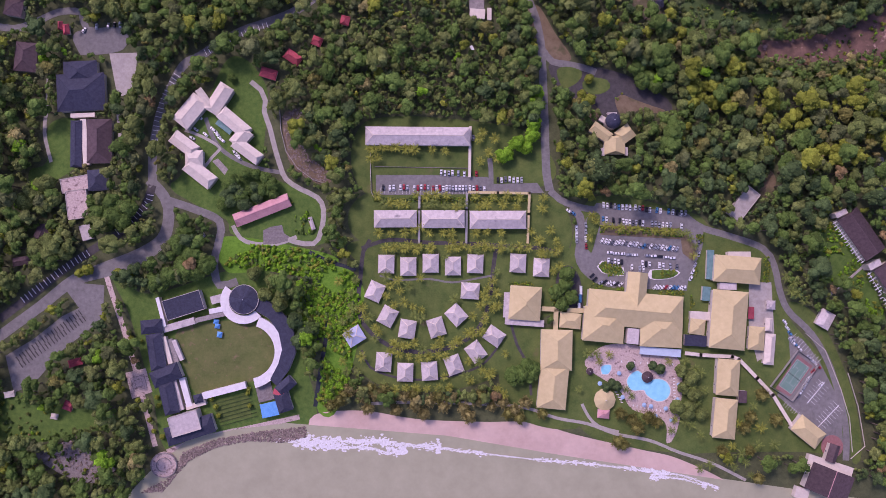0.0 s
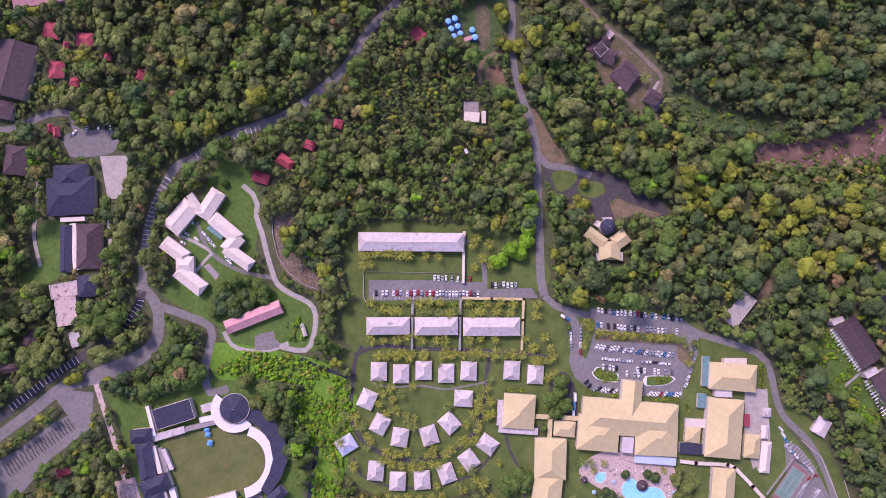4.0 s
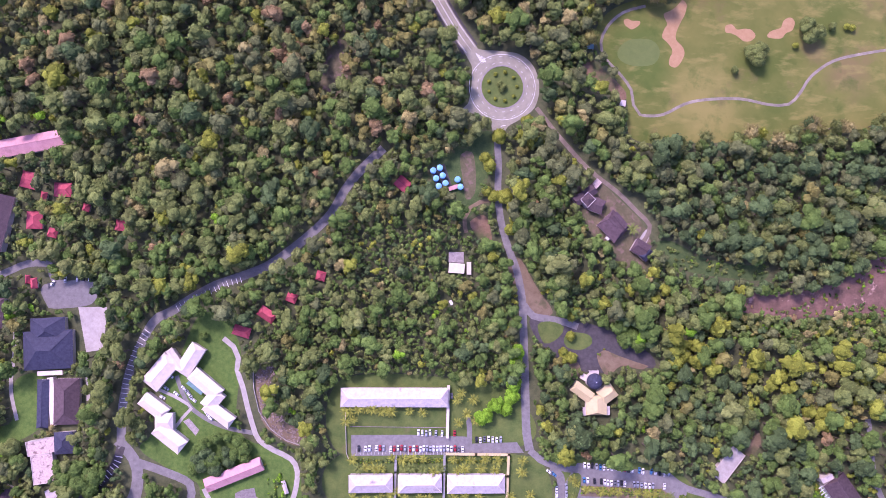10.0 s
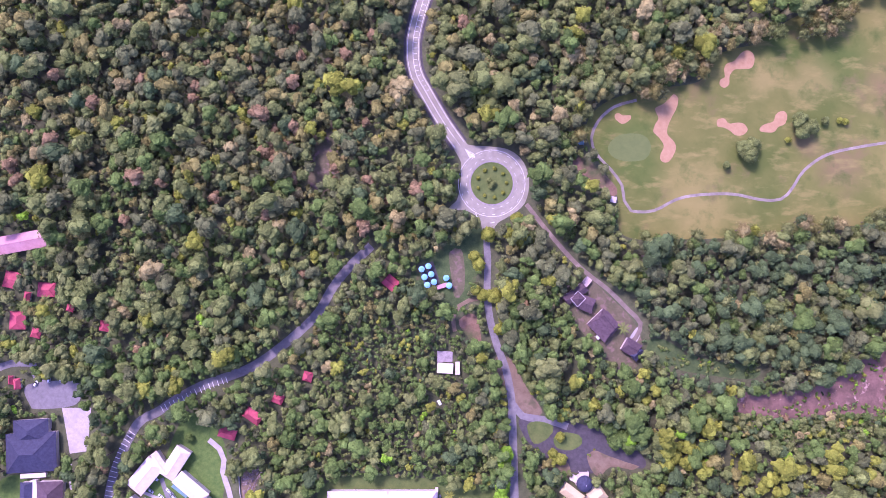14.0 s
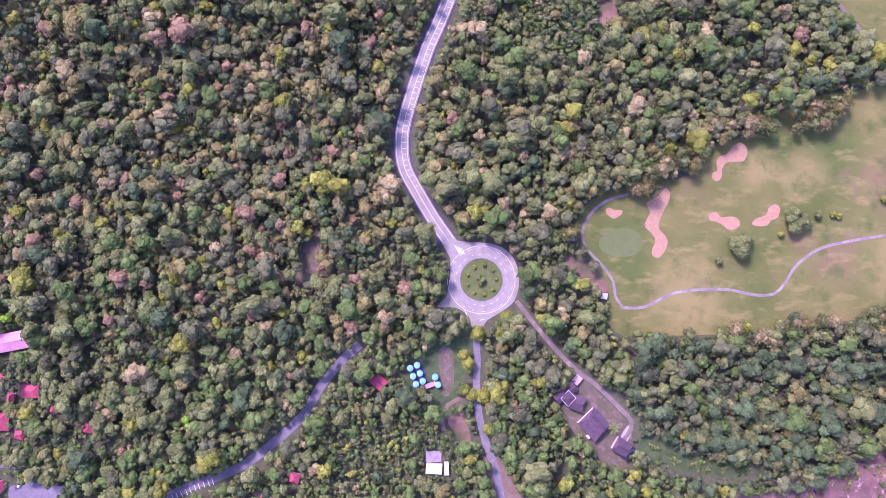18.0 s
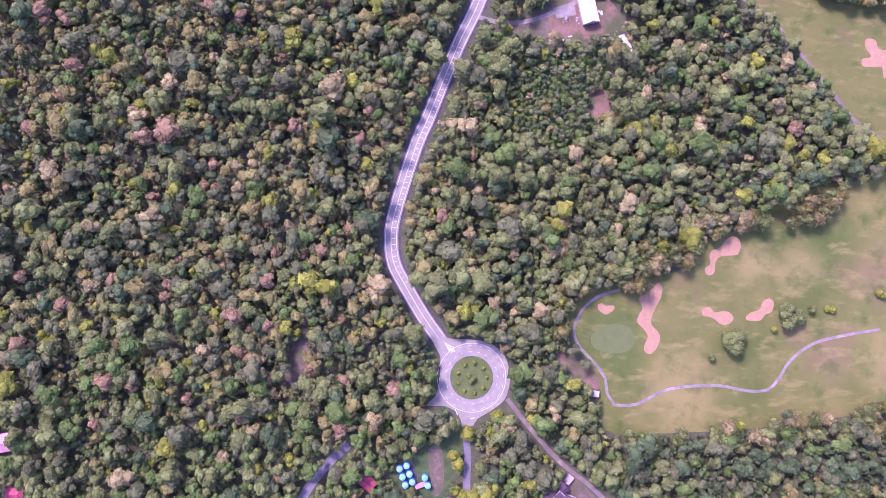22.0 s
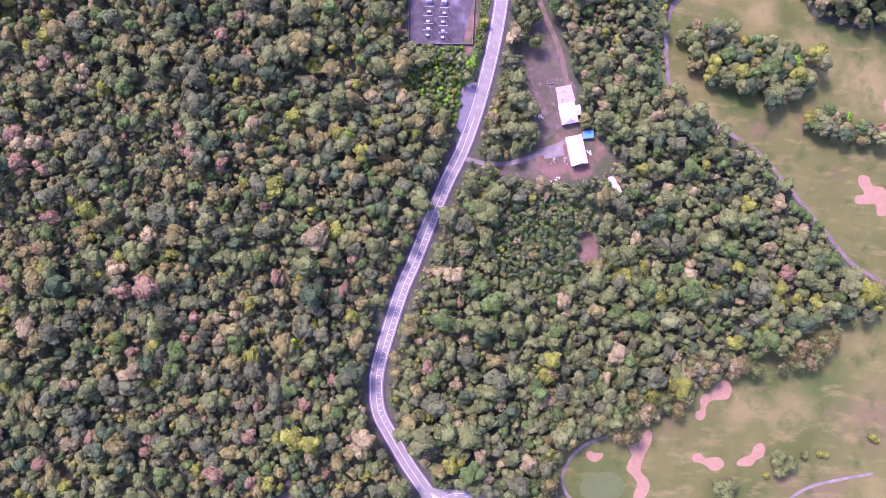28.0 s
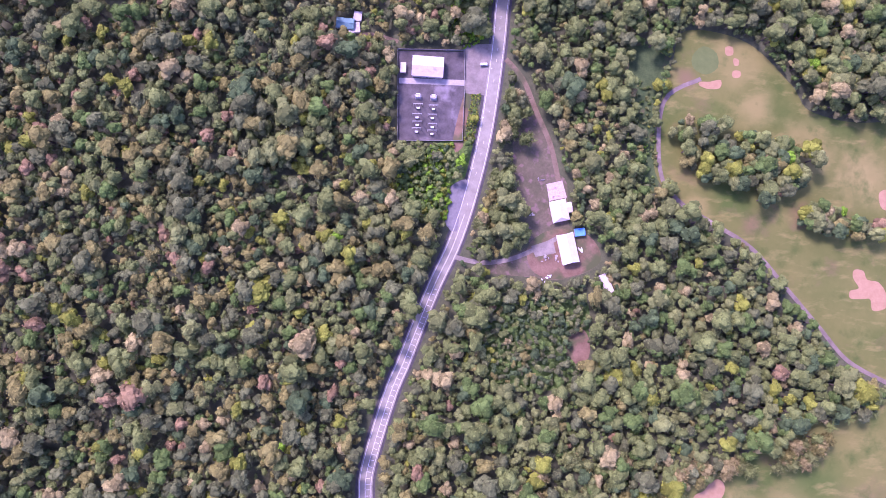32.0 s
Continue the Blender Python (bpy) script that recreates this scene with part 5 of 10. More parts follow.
def car(x, y, turn, col, tall=False, where="parked in a marked bay"):
    z = land(x, y) + 0.16
    key = (col, tall, where)
    if key in CAR_FIRST:
        return copy_thing(CAR_FIRST[key], Matrix.Translation((x, y, z)) @ Matrix.Rotation(turn, 4, "Z"))
    body, glass, top, wheel, mat, cname = car_model(col, tall)
    ob = thing("car", "%s %s %s" % (cname, "people carrier" if tall else "saloon car", where), "car", x, y, z, turn, "parked cars")
    part_of("body", body, mat, ob)
    part_of("glazing", glass, M["glass"], ob, "dark window glass")
    part_of("roof", top, mat, ob)
    for sx in (-1.3, 1.32):
        for sy in (-0.78, 0.78):
            o = part_of("wheel", wheel, M["tyre"], ob, "black rubber wheel")
            o.location = (sx, sy, 0.31)
    CAR_FIRST[key] = ob
    return ob


car_random = random.Random(4)


def car_row(a, b, n, turn, fill=0.95, where="parked in a marked bay", colours=(0, 0, 0, 0, 0, 1, 1, 2, 0, 5, 0, 0, 1, 2, 3, 5, 0, 0, 0, 0, 0, 2, 3, 1, 0, 4)):
    """Cars side by side from a to b; turn: heading in degrees."""
    for k in range(n):
        if car_random.random() > fill:
            continue
        f = k / max(n - 1, 1)
        car(a[0] + (b[0] - a[0]) * f + car_random.uniform(-0.12, 0.12), a[1] + (b[1] - a[1]) * f + car_random.uniform(-0.4, 0.4),
            radians(turn + car_random.uniform(-2.5, 2.5)) + (math.pi if car_random.random() < 0.3 else 0), car_random.choice(colours), car_random.random() < 0.35, where)


def stripes(name, owner, pts, gap, length, offset, width=0.18, mat=None, lift=0.23):
    """Short painted bars across the run of a line."""
    line = smooth_line(pts, 0.5)
    acc = 0.0
    for i in range(1, len(line) - 1):
        acc += math.dist(line[i], line[i - 1])
        if acc < gap:
            continue
        acc -= gap
        (x, y), b = line[i], line[i + 1]
        d = math.dist((x, y), b) or 1
        nx, ny = -(b[1] - y) / d, (b[0] - x) / d
        p, q = (x + nx * offset, y + ny * offset), (x + nx * (offset + length), y + ny * (offset + length))
        bm = bmesh.new()
        ribbon(bm, [p, ((p[0] + q[0]) / 2, (p[1] + q[1]) / 2), q], width, lift, 0.03)
        part(name, bm, mat or M["paint"], owner)


# ---------- resort: chalets, rows, hotel ----------
CH = "square chalet under a pale weathered hip roof"
for corners in (
    [(-43.9, -24.9), (-32.3, -25.2), (-32.1, -11.9), (-43.6, -11.6)], [(-27.9, -27.0), (-16.4, -27.1), (-16.3, -13.6), (-27.9, -13.6)], [(-11.9, -24.7), (-0.3, -24.8), (-0.2, -11.3), (-11.8, -11.3)], [(4.2, -26.9), (15.8, -26.9), (15.9, -13.4), (4.3, -13.4)], [(20.1, -25.2), (31.7, -25.6), (32.4, -12.1), (20.7, -11.7)],
    [(50.9, -24.9), (62.6, -25.5), (63.4, -12.0), (51.8, -11.3)], [(67.9, -28.0), (79.6, -28.7), (80.5, -15.2), (68.8, -14.6)],
    [(-54.1, -41.8), (-43.6, -46.5), (-38.1, -34.3), (-48.7, -29.6)], [(-45.4, -59.0), (-35.2, -64.6), (-28.9, -52.8), (-39.0, -47.3)], [(-29.9, -70.8), (-18.3, -72.7), (-16.1, -59.6), (-27.7, -57.6)], [(-6.0, -72.2), (5.3, -68.9), (1.5, -56.0), (-9.9, -59.4)],
    [(12.3, -64.3), (21.1, -56.5), (12.2, -46.4), (3.4, -54.3)], [(15.2, -43.6), (28.6, -44.5), (29.5, -32.8), (16.2, -31.8)],
    [(41.5, -79.4), (48.3, -70.0), (37.3, -62.3), (30.6, -71.6)], [(25.2, -90.6), (34.7, -83.9), (26.9, -73.1), (17.4, -79.7)], [(7.0, -99.4), (17.8, -95.5), (13.3, -82.9), (2.4, -86.8)], [(-12.7, -102.4), (-1.2, -101.7), (-2.0, -88.4), (-13.5, -89.1)],
    [(-30.7, -102.3), (-19.3, -102.9), (-18.7, -89.6), (-30.2, -89.1)], [(-46.4, -94.8), (-35.0, -95.9), (-33.8, -82.3), (-45.1, -81.2)],
):
    house("chalet", CH, "chalet", corners, M["pale"], 3.0, 2.6, 0.72, group="chalets round the lawn", capmat=M["white"])
house("chalet", "square chalet under a fresh blue-grey hip roof", "chalet", [(-63.6, -78.3), (-52.2, -71.4), (-58.5, -61.4), (-69.7, -68.3)], material("blue_grey_roof", (0.40, 0.43, 0.55), (0.50, 0.53, 0.66), 0.3, 0.7, 0.1, 0.1), 3.0, 2.4, 0.9, group="chalets round the lawn", capmat=M["white"])
for corners in ([(-46.3, 7.9), (-15.9, 7.7), (-15.7, 20.4), (-46.9, 20.1)], [(-12.2, 7.3), (18.3, 7.1), (18.9, 20.2), (-12.4, 20.0)], [(22.4, 6.7), (62.8, 6.1), (63.5, 19.6), (22.1, 19.4)]):
    house("guest_row", "long guest room block under a pale hip roof", "building", corners, M["pale"], 5.6, 3.2, 0.85, group="guest room blocks", capmat=M["white"])
house("long_block", "very long two-storey block under a pale hip roof", "building", [(-52.4, 67.5), (22.7, 66.6), (23.8, 80.2), (-52.5, 80.7)], M["pale"], 6.0, 3.4, 0.85, capmat=M["white"])
covered_way("pale covered walkway between the guest blocks", [(23.5, 80.7), (23.2, 70.2), (22.6, 45.2)], 2.0, M["white"])
covered_way("cream covered walkway beside the guest rows", [(22.2, 33.4), (43.1, 32.9), (66.2, 32.4), (65.4, 17.3), (64.5, -3.4)], 1.8, M["cream"])
covered_way("dark covered link between rows", [(-13.8, 31.9), (-14.1, 20.9), (-14.4, -3.0)], 1.6, M["grey"])
covered_way("dark covered link between rows", [(20.6, 31.8), (20.3, 20.7), (19.8, -3.2)], 1.6, M["grey"])

# pavilion and hotel
CR = M["cream"]
house("pavilion", "square pavilion under a big cream hip roof", "pavilion", [(49.7, -57.7), (71.9, -61.2), (74.3, -36.1), (51.2, -34.0)], CR, 5.5, 5.5, 1.0)
flat_roof("pavilion_veranda", "pale lean-to veranda roof round the pavilion", "veranda", [(46.6, -62.6), (75.3, -64.5), (75.8, -60.0), (48.0, -57.3)], M["pale"], 3.4, 0.2, posts=True)
flat_roof("pavilion_veranda", "pale lean-to veranda roof round the pavilion", "veranda", [(45.9, -57.3), (50.0, -57.7), (51.0, -39.4), (46.9, -39.4)], M["pale"], 3.4, 0.2, posts=True)
HB = "part of the large hotel under plain cream roofs"
house("hotel_hall", "main hotel hall under a broad cream roof", "hotel", [(105.6, -62.2), (175.2, -68.5), (175.6, -43.7), (107.6, -36.7)], CR, 6.5, 6.0, 0.9)
house("hotel_porch", "hotel entrance wing with cream gable roof", "hotel", [(133.6, -51.9), (147.9, -52.0), (151.3, -26.4), (136.1, -25.1)], CR, 6.6, 4.8, 0.0, ridge_along="y")
house("hotel_wing", HB, "hotel", [(101.6, -74.0), (132.3, -77.2), (133.9, -52.0), (105.3, -49.4)], CR, 6.2, 5.0, 1.0, ridge_along="x")
house("hotel_wing", HB, "hotel", [(144.1, -78.1), (174.0, -81.2), (176.7, -52.4), (145.4, -52.1)], CR, 6.2, 5.0, 1.0, ridge_along="x")
flat_roof("glass_canopy", "pale glazed canopy between hotel wings", "canopy", [(134.2, -76.7), (143.2, -77.6), (143.8, -66.3), (136.0, -65.8)], M["pale"], 6.3, 0.3)
flat_roof("pool_veranda", "long veranda with pale blue roof by the pool", "veranda", [(144.7, -84.9), (174.3, -87.2), (175.2, -82.0), (144.7, -78.9)], material("pale_blue_roof", (0.42, 0.52, 0.60), (0.52, 0.60, 0.68), 0.3, 0.6, 0.1, 0.1), 4.0, 0.2, posts=True)
house("hotel_wing", "long cream-roofed guest wing", "hotel", [(72.4, -94.7), (94.3, -96.1), (96.0, -67.1), (72.8, -65.6)], CR, 6.0, 4.0, 0.7, ridge_along="y")
house("hotel_wing", "long cream-roofed guest wing", "hotel", [(69.2, -121.5), (89.4, -124.1), (93.2, -92.9), (72.0, -91.0)], CR, 5.6, 3.6, 0.7, ridge_along="y")
house("hotel_link", "small cream-roofed link building", "hotel", [(86.6, -64.9), (102.1, -66.6), (102.3, -55.3), (87.2, -53.8)], CR, 4.0, 2.2, 0.9)
covered_way("cream covered walkway by the pavilion", [(75.5, -51.5), (91.0, -52.4), (107.5, -53.4)], 3.4, CR)
covered_way("cream covered walkway by the pavilion", [(84.5, -53.1), (83.9, -65.7)], 3.4, CR)
house("hotel_wing", "separate hotel block under cream hip roof", "hotel", [(198.2, -32.6), (232.4, -35.2), (234.5, -16.0), (200.3, -12.9)], CR, 6.5, 4.5, 0.75)
house("hotel_wing", "tall banquet block under cream roof", "hotel", [(193.9, -80.1), (219.8, -82.7), (224.0, -40.9), (198.1, -37.8)], CR, 7.0, 5.5, 0.85)
house("hotel_link", "small cream-roofed kitchen block", "hotel", [(180.9, -70.6), (192.0, -71.6), (193.5, -60.6), (182.3, -59.2)], CR, 4.0, 2.4, 0.9)
house("hotel_link", "small cream-roofed store by the service yard", "hotel", [(223.8, -82.0), (235.4, -83.4), (237.0, -66.2), (225.4, -65.3)], CR, 4.0, 3.0, 0.9)
flat_roof("link_roof", "pale sheet roof over a passage", "canopy", [(182.1, -60.1), (196.6, -61.1), (197.1, -54.9), (182.7, -54.0)], M["white"], 3.5)
flat_roof("dark_deck", "dark blue-grey flat roof by the kitchen", "flat roof", [(177.5, -78.8), (193.7, -80.3), (194.3, -72.0), (178.2, -71.1)], M["dark"], 3.5)
flat_roof("link_roof", "dull cream flat link between hotel blocks", "canopy", [(203.5, -38.4), (215.9, -38.9), (216.5, -34.0), (204.1, -33.5)], M["pale"], 5.0)
flat_roof("teal_shed", "teal sheet-roofed shed beside the hotel", "shed", [(195.0, -31.1), (200.0, -31.2), (201.3, -9.7), (196.3, -9.7)], M["teal"], 3.0)
flat_roof("teal_shed", "teal sheet-roofed shed beside the hotel", "shed", [(191.3, -46.7), (197.2, -46.8), (198.2, -36.5), (192.4, -36.4)], M["teal"], 3.0)
flat_roof("pale_store", "pale flat roof behind the hotel block", "store", [(210.7, -15.5), (227.8, -15.6), (227.8, -11.1), (210.8, -11.0)], M["white"], 4.0)
house("white_store", "long white-roofed store shed", "store", [(235.2, -92.8), (242.6, -94.1), (245.3, -71.3), (237.4, -70.8)], M["white"], 3.6, 1.8, 0.7)
house("white_store", "small white-roofed store shed", "store", [(237.0, -68.7), (242.4, -69.6), (243.0, -59.8), (238.0, -59.3)], M["white"], 3.4, 1.2, 0.5)
house("grey_store", "small grey-roofed hut by the yard", "hut", [(238.7, -53.2), (245.4, -53.7), (245.5, -47.2), (239.3, -46.7)], M["pale"], 3.0, 1.4, 0.9)
flat_roof("tent", "red canvas awning in the service yard", "awning", [(225.2, -60.1), (229.4, -60.6), (230.0, -51.6), (225.8, -51.1)], M["red"], 2.8, 0.15, posts=True)
house("hotel_wing", "long cream-roofed beach wing", "hotel", [(198.9, -114.3), (214.9, -115.7), (217.6, -89.8), (200.7, -88.0)], CR, 5.8, 3.8, 0.85)
house("hotel_wing", "long cream-roofed beach wing", "hotel", [(195.3, -144.9), (212.1, -146.3), (214.9, -118.5), (198.9, -115.9)], CR, 5.6, 3.8, 0.85)
flat_roof("annex", "small brown-roofed annex beside the wing", "annex", [(216.2, -120.7), (222.0, -120.7), (222.6, -112.3), (216.8, -111.7)], M["brown"], 4.0)
covered_way("white covered walkway to the beach wing", [(179.3, -84.6), (189.7, -86.0), (212.9, -87.5), (217.9, -89.5), (230.9, -103.2), (242.2, -115.5), (255.0, -136.9)], 2.6, M["white"])
house("beach_hall", "cream-roofed hall beside the car park", "hall", [(253.8, -139.5), (270.0, -154.7), (280.3, -143.2), (261.5, -129.6)], CR, 5.0, 4.0, 0.8)
house("dark_hall", "large dark purple-roofed hall by the shore", "hall", [(262.1, -182.0), (292.4, -193.6), (298.1, -175.1), (268.5, -162.4)], M["brown"], 6.5, 3.5, 0.0, capmat=M["pink"], ridge_along="y")
flat_roof("terrace_roof", "pale flat terrace roof of the shore hall", "terrace", [(263.6, -171.7), (295.2, -180.4), (300.2, -169.7), (267.1, -157.0)], M["white"], 4.0, 0.4)
flat_roof("terrace_roof", "pale flat terrace roof of the shore hall", "terrace", [(256.2, -189.0), (265.7, -192.4), (268.1, -184.2), (258.0, -181.5)], M["white"], 4.0, 0.4)
house("porch", "gabled porch under a purple-brown roof", "porch", [(278.0, -162.6), (285.4, -165.1), (289.9, -152.2), (282.5, -150.5)], M["brown"], 4.8, 2.0, 0.0, ridge_along="y")
patch("round_terrace", ring_points(((286.5, -153.8)), 8.2, 24), material("brick_red_paving", (0.26, 0.11, 0.11), (0.34, 0.17, 0.16), 0.8, 0.9, 0.1, 0.15), 0.30, "round reddish paved terrace", "terrace", rounded=False)
house("beach_hut", "reddish-brown hipped hut in the beach garden", "hut", [(113.3, -130.2), (121.9, -131.1), (122.4, -124.6), (113.9, -123.7)], M["pink"], 2.8, 2.0, 1.0)
house("hut", "small pale-roofed hut on the wooded hillside", "hut", [(273.7, -64.9), (283.6, -67.9), (290.4, -57.3), (279.6, -53.5)], M["pale"], 3.5, 1.0, 0.3)
flat_roof("hut", "flat concrete-roofed hut on the wooded hillside", "hut", [(210.7, 16.5), (220.9, 11.6), (236.8, 30.9), (227.0, 37.0)], M["concrete"], 3.6, 0.35, parapet=0.15)
BV = "dark purple-brown villa with white stepped eave beams on the hillside"


def eave_beams(a, b, n, z):
    """White pergola beams stepping out from a long eave."""
    (ax, ay), (bx, by) = a, b
    run = math.atan2(by - ay, bx - ax)
    ob = thing("eave_pergola", "white stepped beams along a dark villa eave", "pergola", ax, ay, land(ax, ay) + z, 0)
    for k in range(n):
        f = (k + 0.5) / n
        bm = bmesh.new()
        long = 3.4 + 1.2 * (k % 3)
        box(bm, (bx - ax) * f, (by - ay) * f, 0, long, 0.42, 0.3, run - math.pi / 2)
        part("beam", bm, M["paint"], ob)
    for k in range(n // 3):
        f = (k + 0.5) / (n // 3)
        bm = bmesh.new()
        box(bm, (bx - ax) * f, (by - ay) * f, -z, 0.3, 0.3, z)
        part("post", bm, M["wall"], ob)
    bm = bmesh.new()
    box(bm, (bx - ax) / 2, (by - ay) / 2, -0.15, math.hypot(bx - ax, by - ay), 0.3, 0.16, run)
    part("rail", bm, M["paint"], ob)


house("villa", BV, "villa", [(287.5, 11.5), (308.4, -18.8), (322.5, -8.6), (303.5, 19.7)], M["brown"], 6.0, 3.4, 0.1, ridge_along="x")
house("villa", BV, "villa", [(315.8, -24.6), (336.0, -59.4), (354.4, -47.3), (332.7, -15.3)], M["brown"], 6.0, 3.4, 0.1, ridge_along="x")
flat_roof("villa_stair", "pale flat-roofed stair block of the villa", "stair block", [(287.7, 12.2), (295.7, 16.4), (294.2, 19.2), (285.9, 15.9)], M["pale"], 6.6, 0.3, parapet=0.4)
flat_roof("villa_stair", "pale flat-roofed stair block of the villa", "stair block", [(312.5, -25.6), (320.5, -20.9), (318.7, -17.2), (309.2, -21.5)], M["pale"], 6.6, 0.3, parapet=0.4)
eave_beams(*((286.6, 10.2), (307.6, -20.2)), 16, 5.2)
eave_beams(*((311.8, -26.8), (331.7, -60.5)), 16, 5.2)

# pool
M["poolwater"] = material("pool_water", (0.22, 0.62, 0.75), (0.32, 0.74, 0.85), 0.25, 0.12, 0.3, 0.05, spec=0.5)
M["poolcurb"] = material("pool_kerb", (0.62, 0.56, 0.52), (0.72, 0.66, 0.62), 0.8, 0.7, 0.0, 0.1)


def pool(outline, label):
    kerb = patch("swimming_pool", outline, M["poolcurb"], 0.22, label, "pool", clear=False, skirt=0.6)
    arr = np.array(outline)
    c = arr.mean(0)
    inner = [tuple(c + (p - c) * (1 - 0.9 / max(np.linalg.norm(p - c), 1))) for p in arr]
    line = smooth_line(inner, 1.5, True)
    bm = bmesh.new()
    slab(bm, line, land(*c) + 0.12, land(*c) + 0.30)
    part("pool_water", bm, M["poolwater"], kerb, "clear turquoise pool water")


pool([(135.6, -103.6), (139.0, -98.7), (144.1, -96.7), (148.1, -99.7), (150.9, -103.7), (159.3, -103.0), (165.5, -105.2), (168.7, -111.3), (166.1, -117.8), (159.0, -120.2), (150.8, -116.0), (147.9, -111.9), (140.4, -111.8), (136.4, -108.9)], "curving turquoise swimming pool with pale kerb")
pool([(116.7, -94.3), (120.1, -92.0), (125.0, -92.4), (125.3, -96.5), (122.4, -100.1), (117.4, -99.7)], "small turquoise children's pool with pale kerb")
cone_roof("pool_bar", "round dark-thatched bar hut in the pool", "hut", ((150.4, -101.5)), 4.2, 2.6, 2.4, M["brown"], 16)
cone_roof("sun_hut", "round dark-thatched hut by the small pool", "hut", ((108.5, -96.9)), 2.6, 2.4, 1.6, M["brown"], 12)
cone_roof("garden_kiosk", "cream fan-roofed kiosk in the pool garden", "kiosk", ((118.9, -117.3)), 8.0, 3.0, 3.0, CR, 10)


def parasol(x, y, z, group):
    ob = thing("parasol", "open pale blue parasol by the pool", "parasol", x, y, z, 0, group)
    bm = bmesh.new()
    n = 8
    rim = [bm.verts.new((1.7 * math.cos(k * 0.7854), 1.7 * math.sin(k * 0.7854), 2.2)) for k in range(n)]
    low = [bm.verts.new((1.66 * math.cos(k * 0.7854), 1.66 * math.sin(k * 0.7854), 2.12)) for k in range(n)]
    a, b = bm.verts.new((0, 0, 2.8)), bm.verts.new((0, 0, 2.72))
    for k in range(n):
        j = (k + 1) % n
        bm.faces.new([rim[k], rim[j], a])
        bm.faces.new([low[j], low[k], b])
        bm.faces.new([rim[j], rim[k], low[k], low[j]])
    part("canopy", bm, M["parasol"], ob)
    bm = bmesh.new()
    box(bm, 0, 0, 0, 0.07, 0.07, 2.75)
    part("pole", bm, M["grey"], ob)
    bm = bmesh.new()
    box(bm, 0, 0, 0, 0.6, 0.6, 0.12)
    part("base", bm, M["stone"], ob)
    return ob


M["parasol"] = material("parasol_cloth", (0.30, 0.45, 0.60), (0.40, 0.55, 0.70), 1.0, 0.9)
first = None
for x, y in ((173.4, -107.3), (172.3, -117.9), (163.5, -124.3), (152.7, -122.6), (147.7, -121.6), (115.7, -105.8), (129.9, -98.6), (132.1, -115.8), (155.8, -129.5), (167.5, -132.5), (173.9, -97.0)):
    if first is None:
        first = parasol(x, y, land(x, y) + 0.12, "pool parasols")
    else:
        copy_thing(first, Matrix.Translation((x, y, land(x, y) + 0.12)))


def lounger(x, y, turn):
    ob = thing("sun_lounger", "pale slatted sun lounger on the pool terrace", "lounger", x, y, land(x, y) + 0.12, turn, "sun loungers")
    for nm, q in (("mattress", (0.2, 0, 0.3, 1.3, 0.6, 0.1)), ("frame", (0, 0, 0.22, 1.9, 0.66, 0.07))):
        bm = bmesh.new()
        box(bm, *q)
        part(nm, bm, M["paint"] if nm == "mattress" else M["wood"], ob)
    bm = bmesh.new()
    slab(bm, [(-0.95, -0.3), (-0.42, -0.3), (-0.42, 0.3), (-0.95, 0.3)], [0.62, 0.3, 0.3, 0.62], [0.72, 0.4, 0.4, 0.72])
    part("backrest", bm, M["paint"], ob)
    for sx in (-0.8, 0.8):
        for sy in (-0.25, 0.25):
            bm = bmesh.new()
            box(bm, sx, sy, 0, 0.06, 0.06, 0.24)
            part("leg", bm, M["wood"], ob)
    return ob


first = None
deck_random = random.Random(11)
for k, (a, b) in enumerate((((170.6, -103.1), (171.0, -120.3)), ((132.5, -90.4), (169.9, -92.9)), ((123.9, -105.0), (132.0, -119.8)), ((140.3, -122.3), (163.0, -126.7)))):
    for i in range(9):
        x, y = a[0] + (b[0] - a[0]) * i / 8, a[1] + (b[1] - a[1]) * i / 8
        m = Matrix.Translation((x, y, land(x, y) + 0.12)) @ Matrix.Rotation(deck_random.uniform(-0.3, 0.3) + k * 1.57, 4, "Z")
        if first is None:
            first = lounger(x, y, 0)
        else:
            copy_thing(first, m)

# tennis court
court = patch("tennis_court", [(245.6, -111.4), (256.4, -117.3), (273.7, -95.3), (263.0, -86.9)], material("court_red", (0.24, 0.12, 0.12), (0.30, 0.16, 0.155), 0.5, 0.9, 0.0, 0.1), 0.17, "green hard tennis court with a red surround", "court", rounded=False)
mid, cw, cd, ct = frame_of([(245.6, -111.4), (256.4, -117.3), (273.7, -95.3), (263.0, -86.9)])
bm = bmesh.new()
box(bm, mid.x, mid.y, land(mid.x, mid.y) + 0.15, 11.0, 23.8, 0.10, ct + math.pi / 2 * (0 if cd > cw else 1))
part("playing_surface", bm, material("court_green", (0.13, 0.23, 0.18), (0.17, 0.28, 0.22), 0.6, 0.9, 0.0, 0.08), court)
tt = ct + math.pi / 2 * (0 if cd > cw else 1)
for ox, oy, lx, ly in ((-5.5, 0, 0.1, 23.8), (5.5, 0, 0.1, 23.8), (0, 11.9, 11, 0.1), (0, -11.9, 11, 0.1), (-4.1, 0, 0.1, 23.8), (4.1, 0, 0.1, 23.8), (0, 6.4, 8.2, 0.1), (0, -6.4, 8.2, 0.1), (0, 0, 0.1, 12.8)):
    bm = bmesh.new()
    box(bm, mid.x + ox * math.cos(tt) - oy * math.sin(tt), mid.y + ox * math.sin(tt) + oy * math.cos(tt), land(mid.x, mid.y) + 0.24, lx, ly, 0.03, tt)
    part("court_line", bm, M["paint"], court)
bm = bmesh.new()
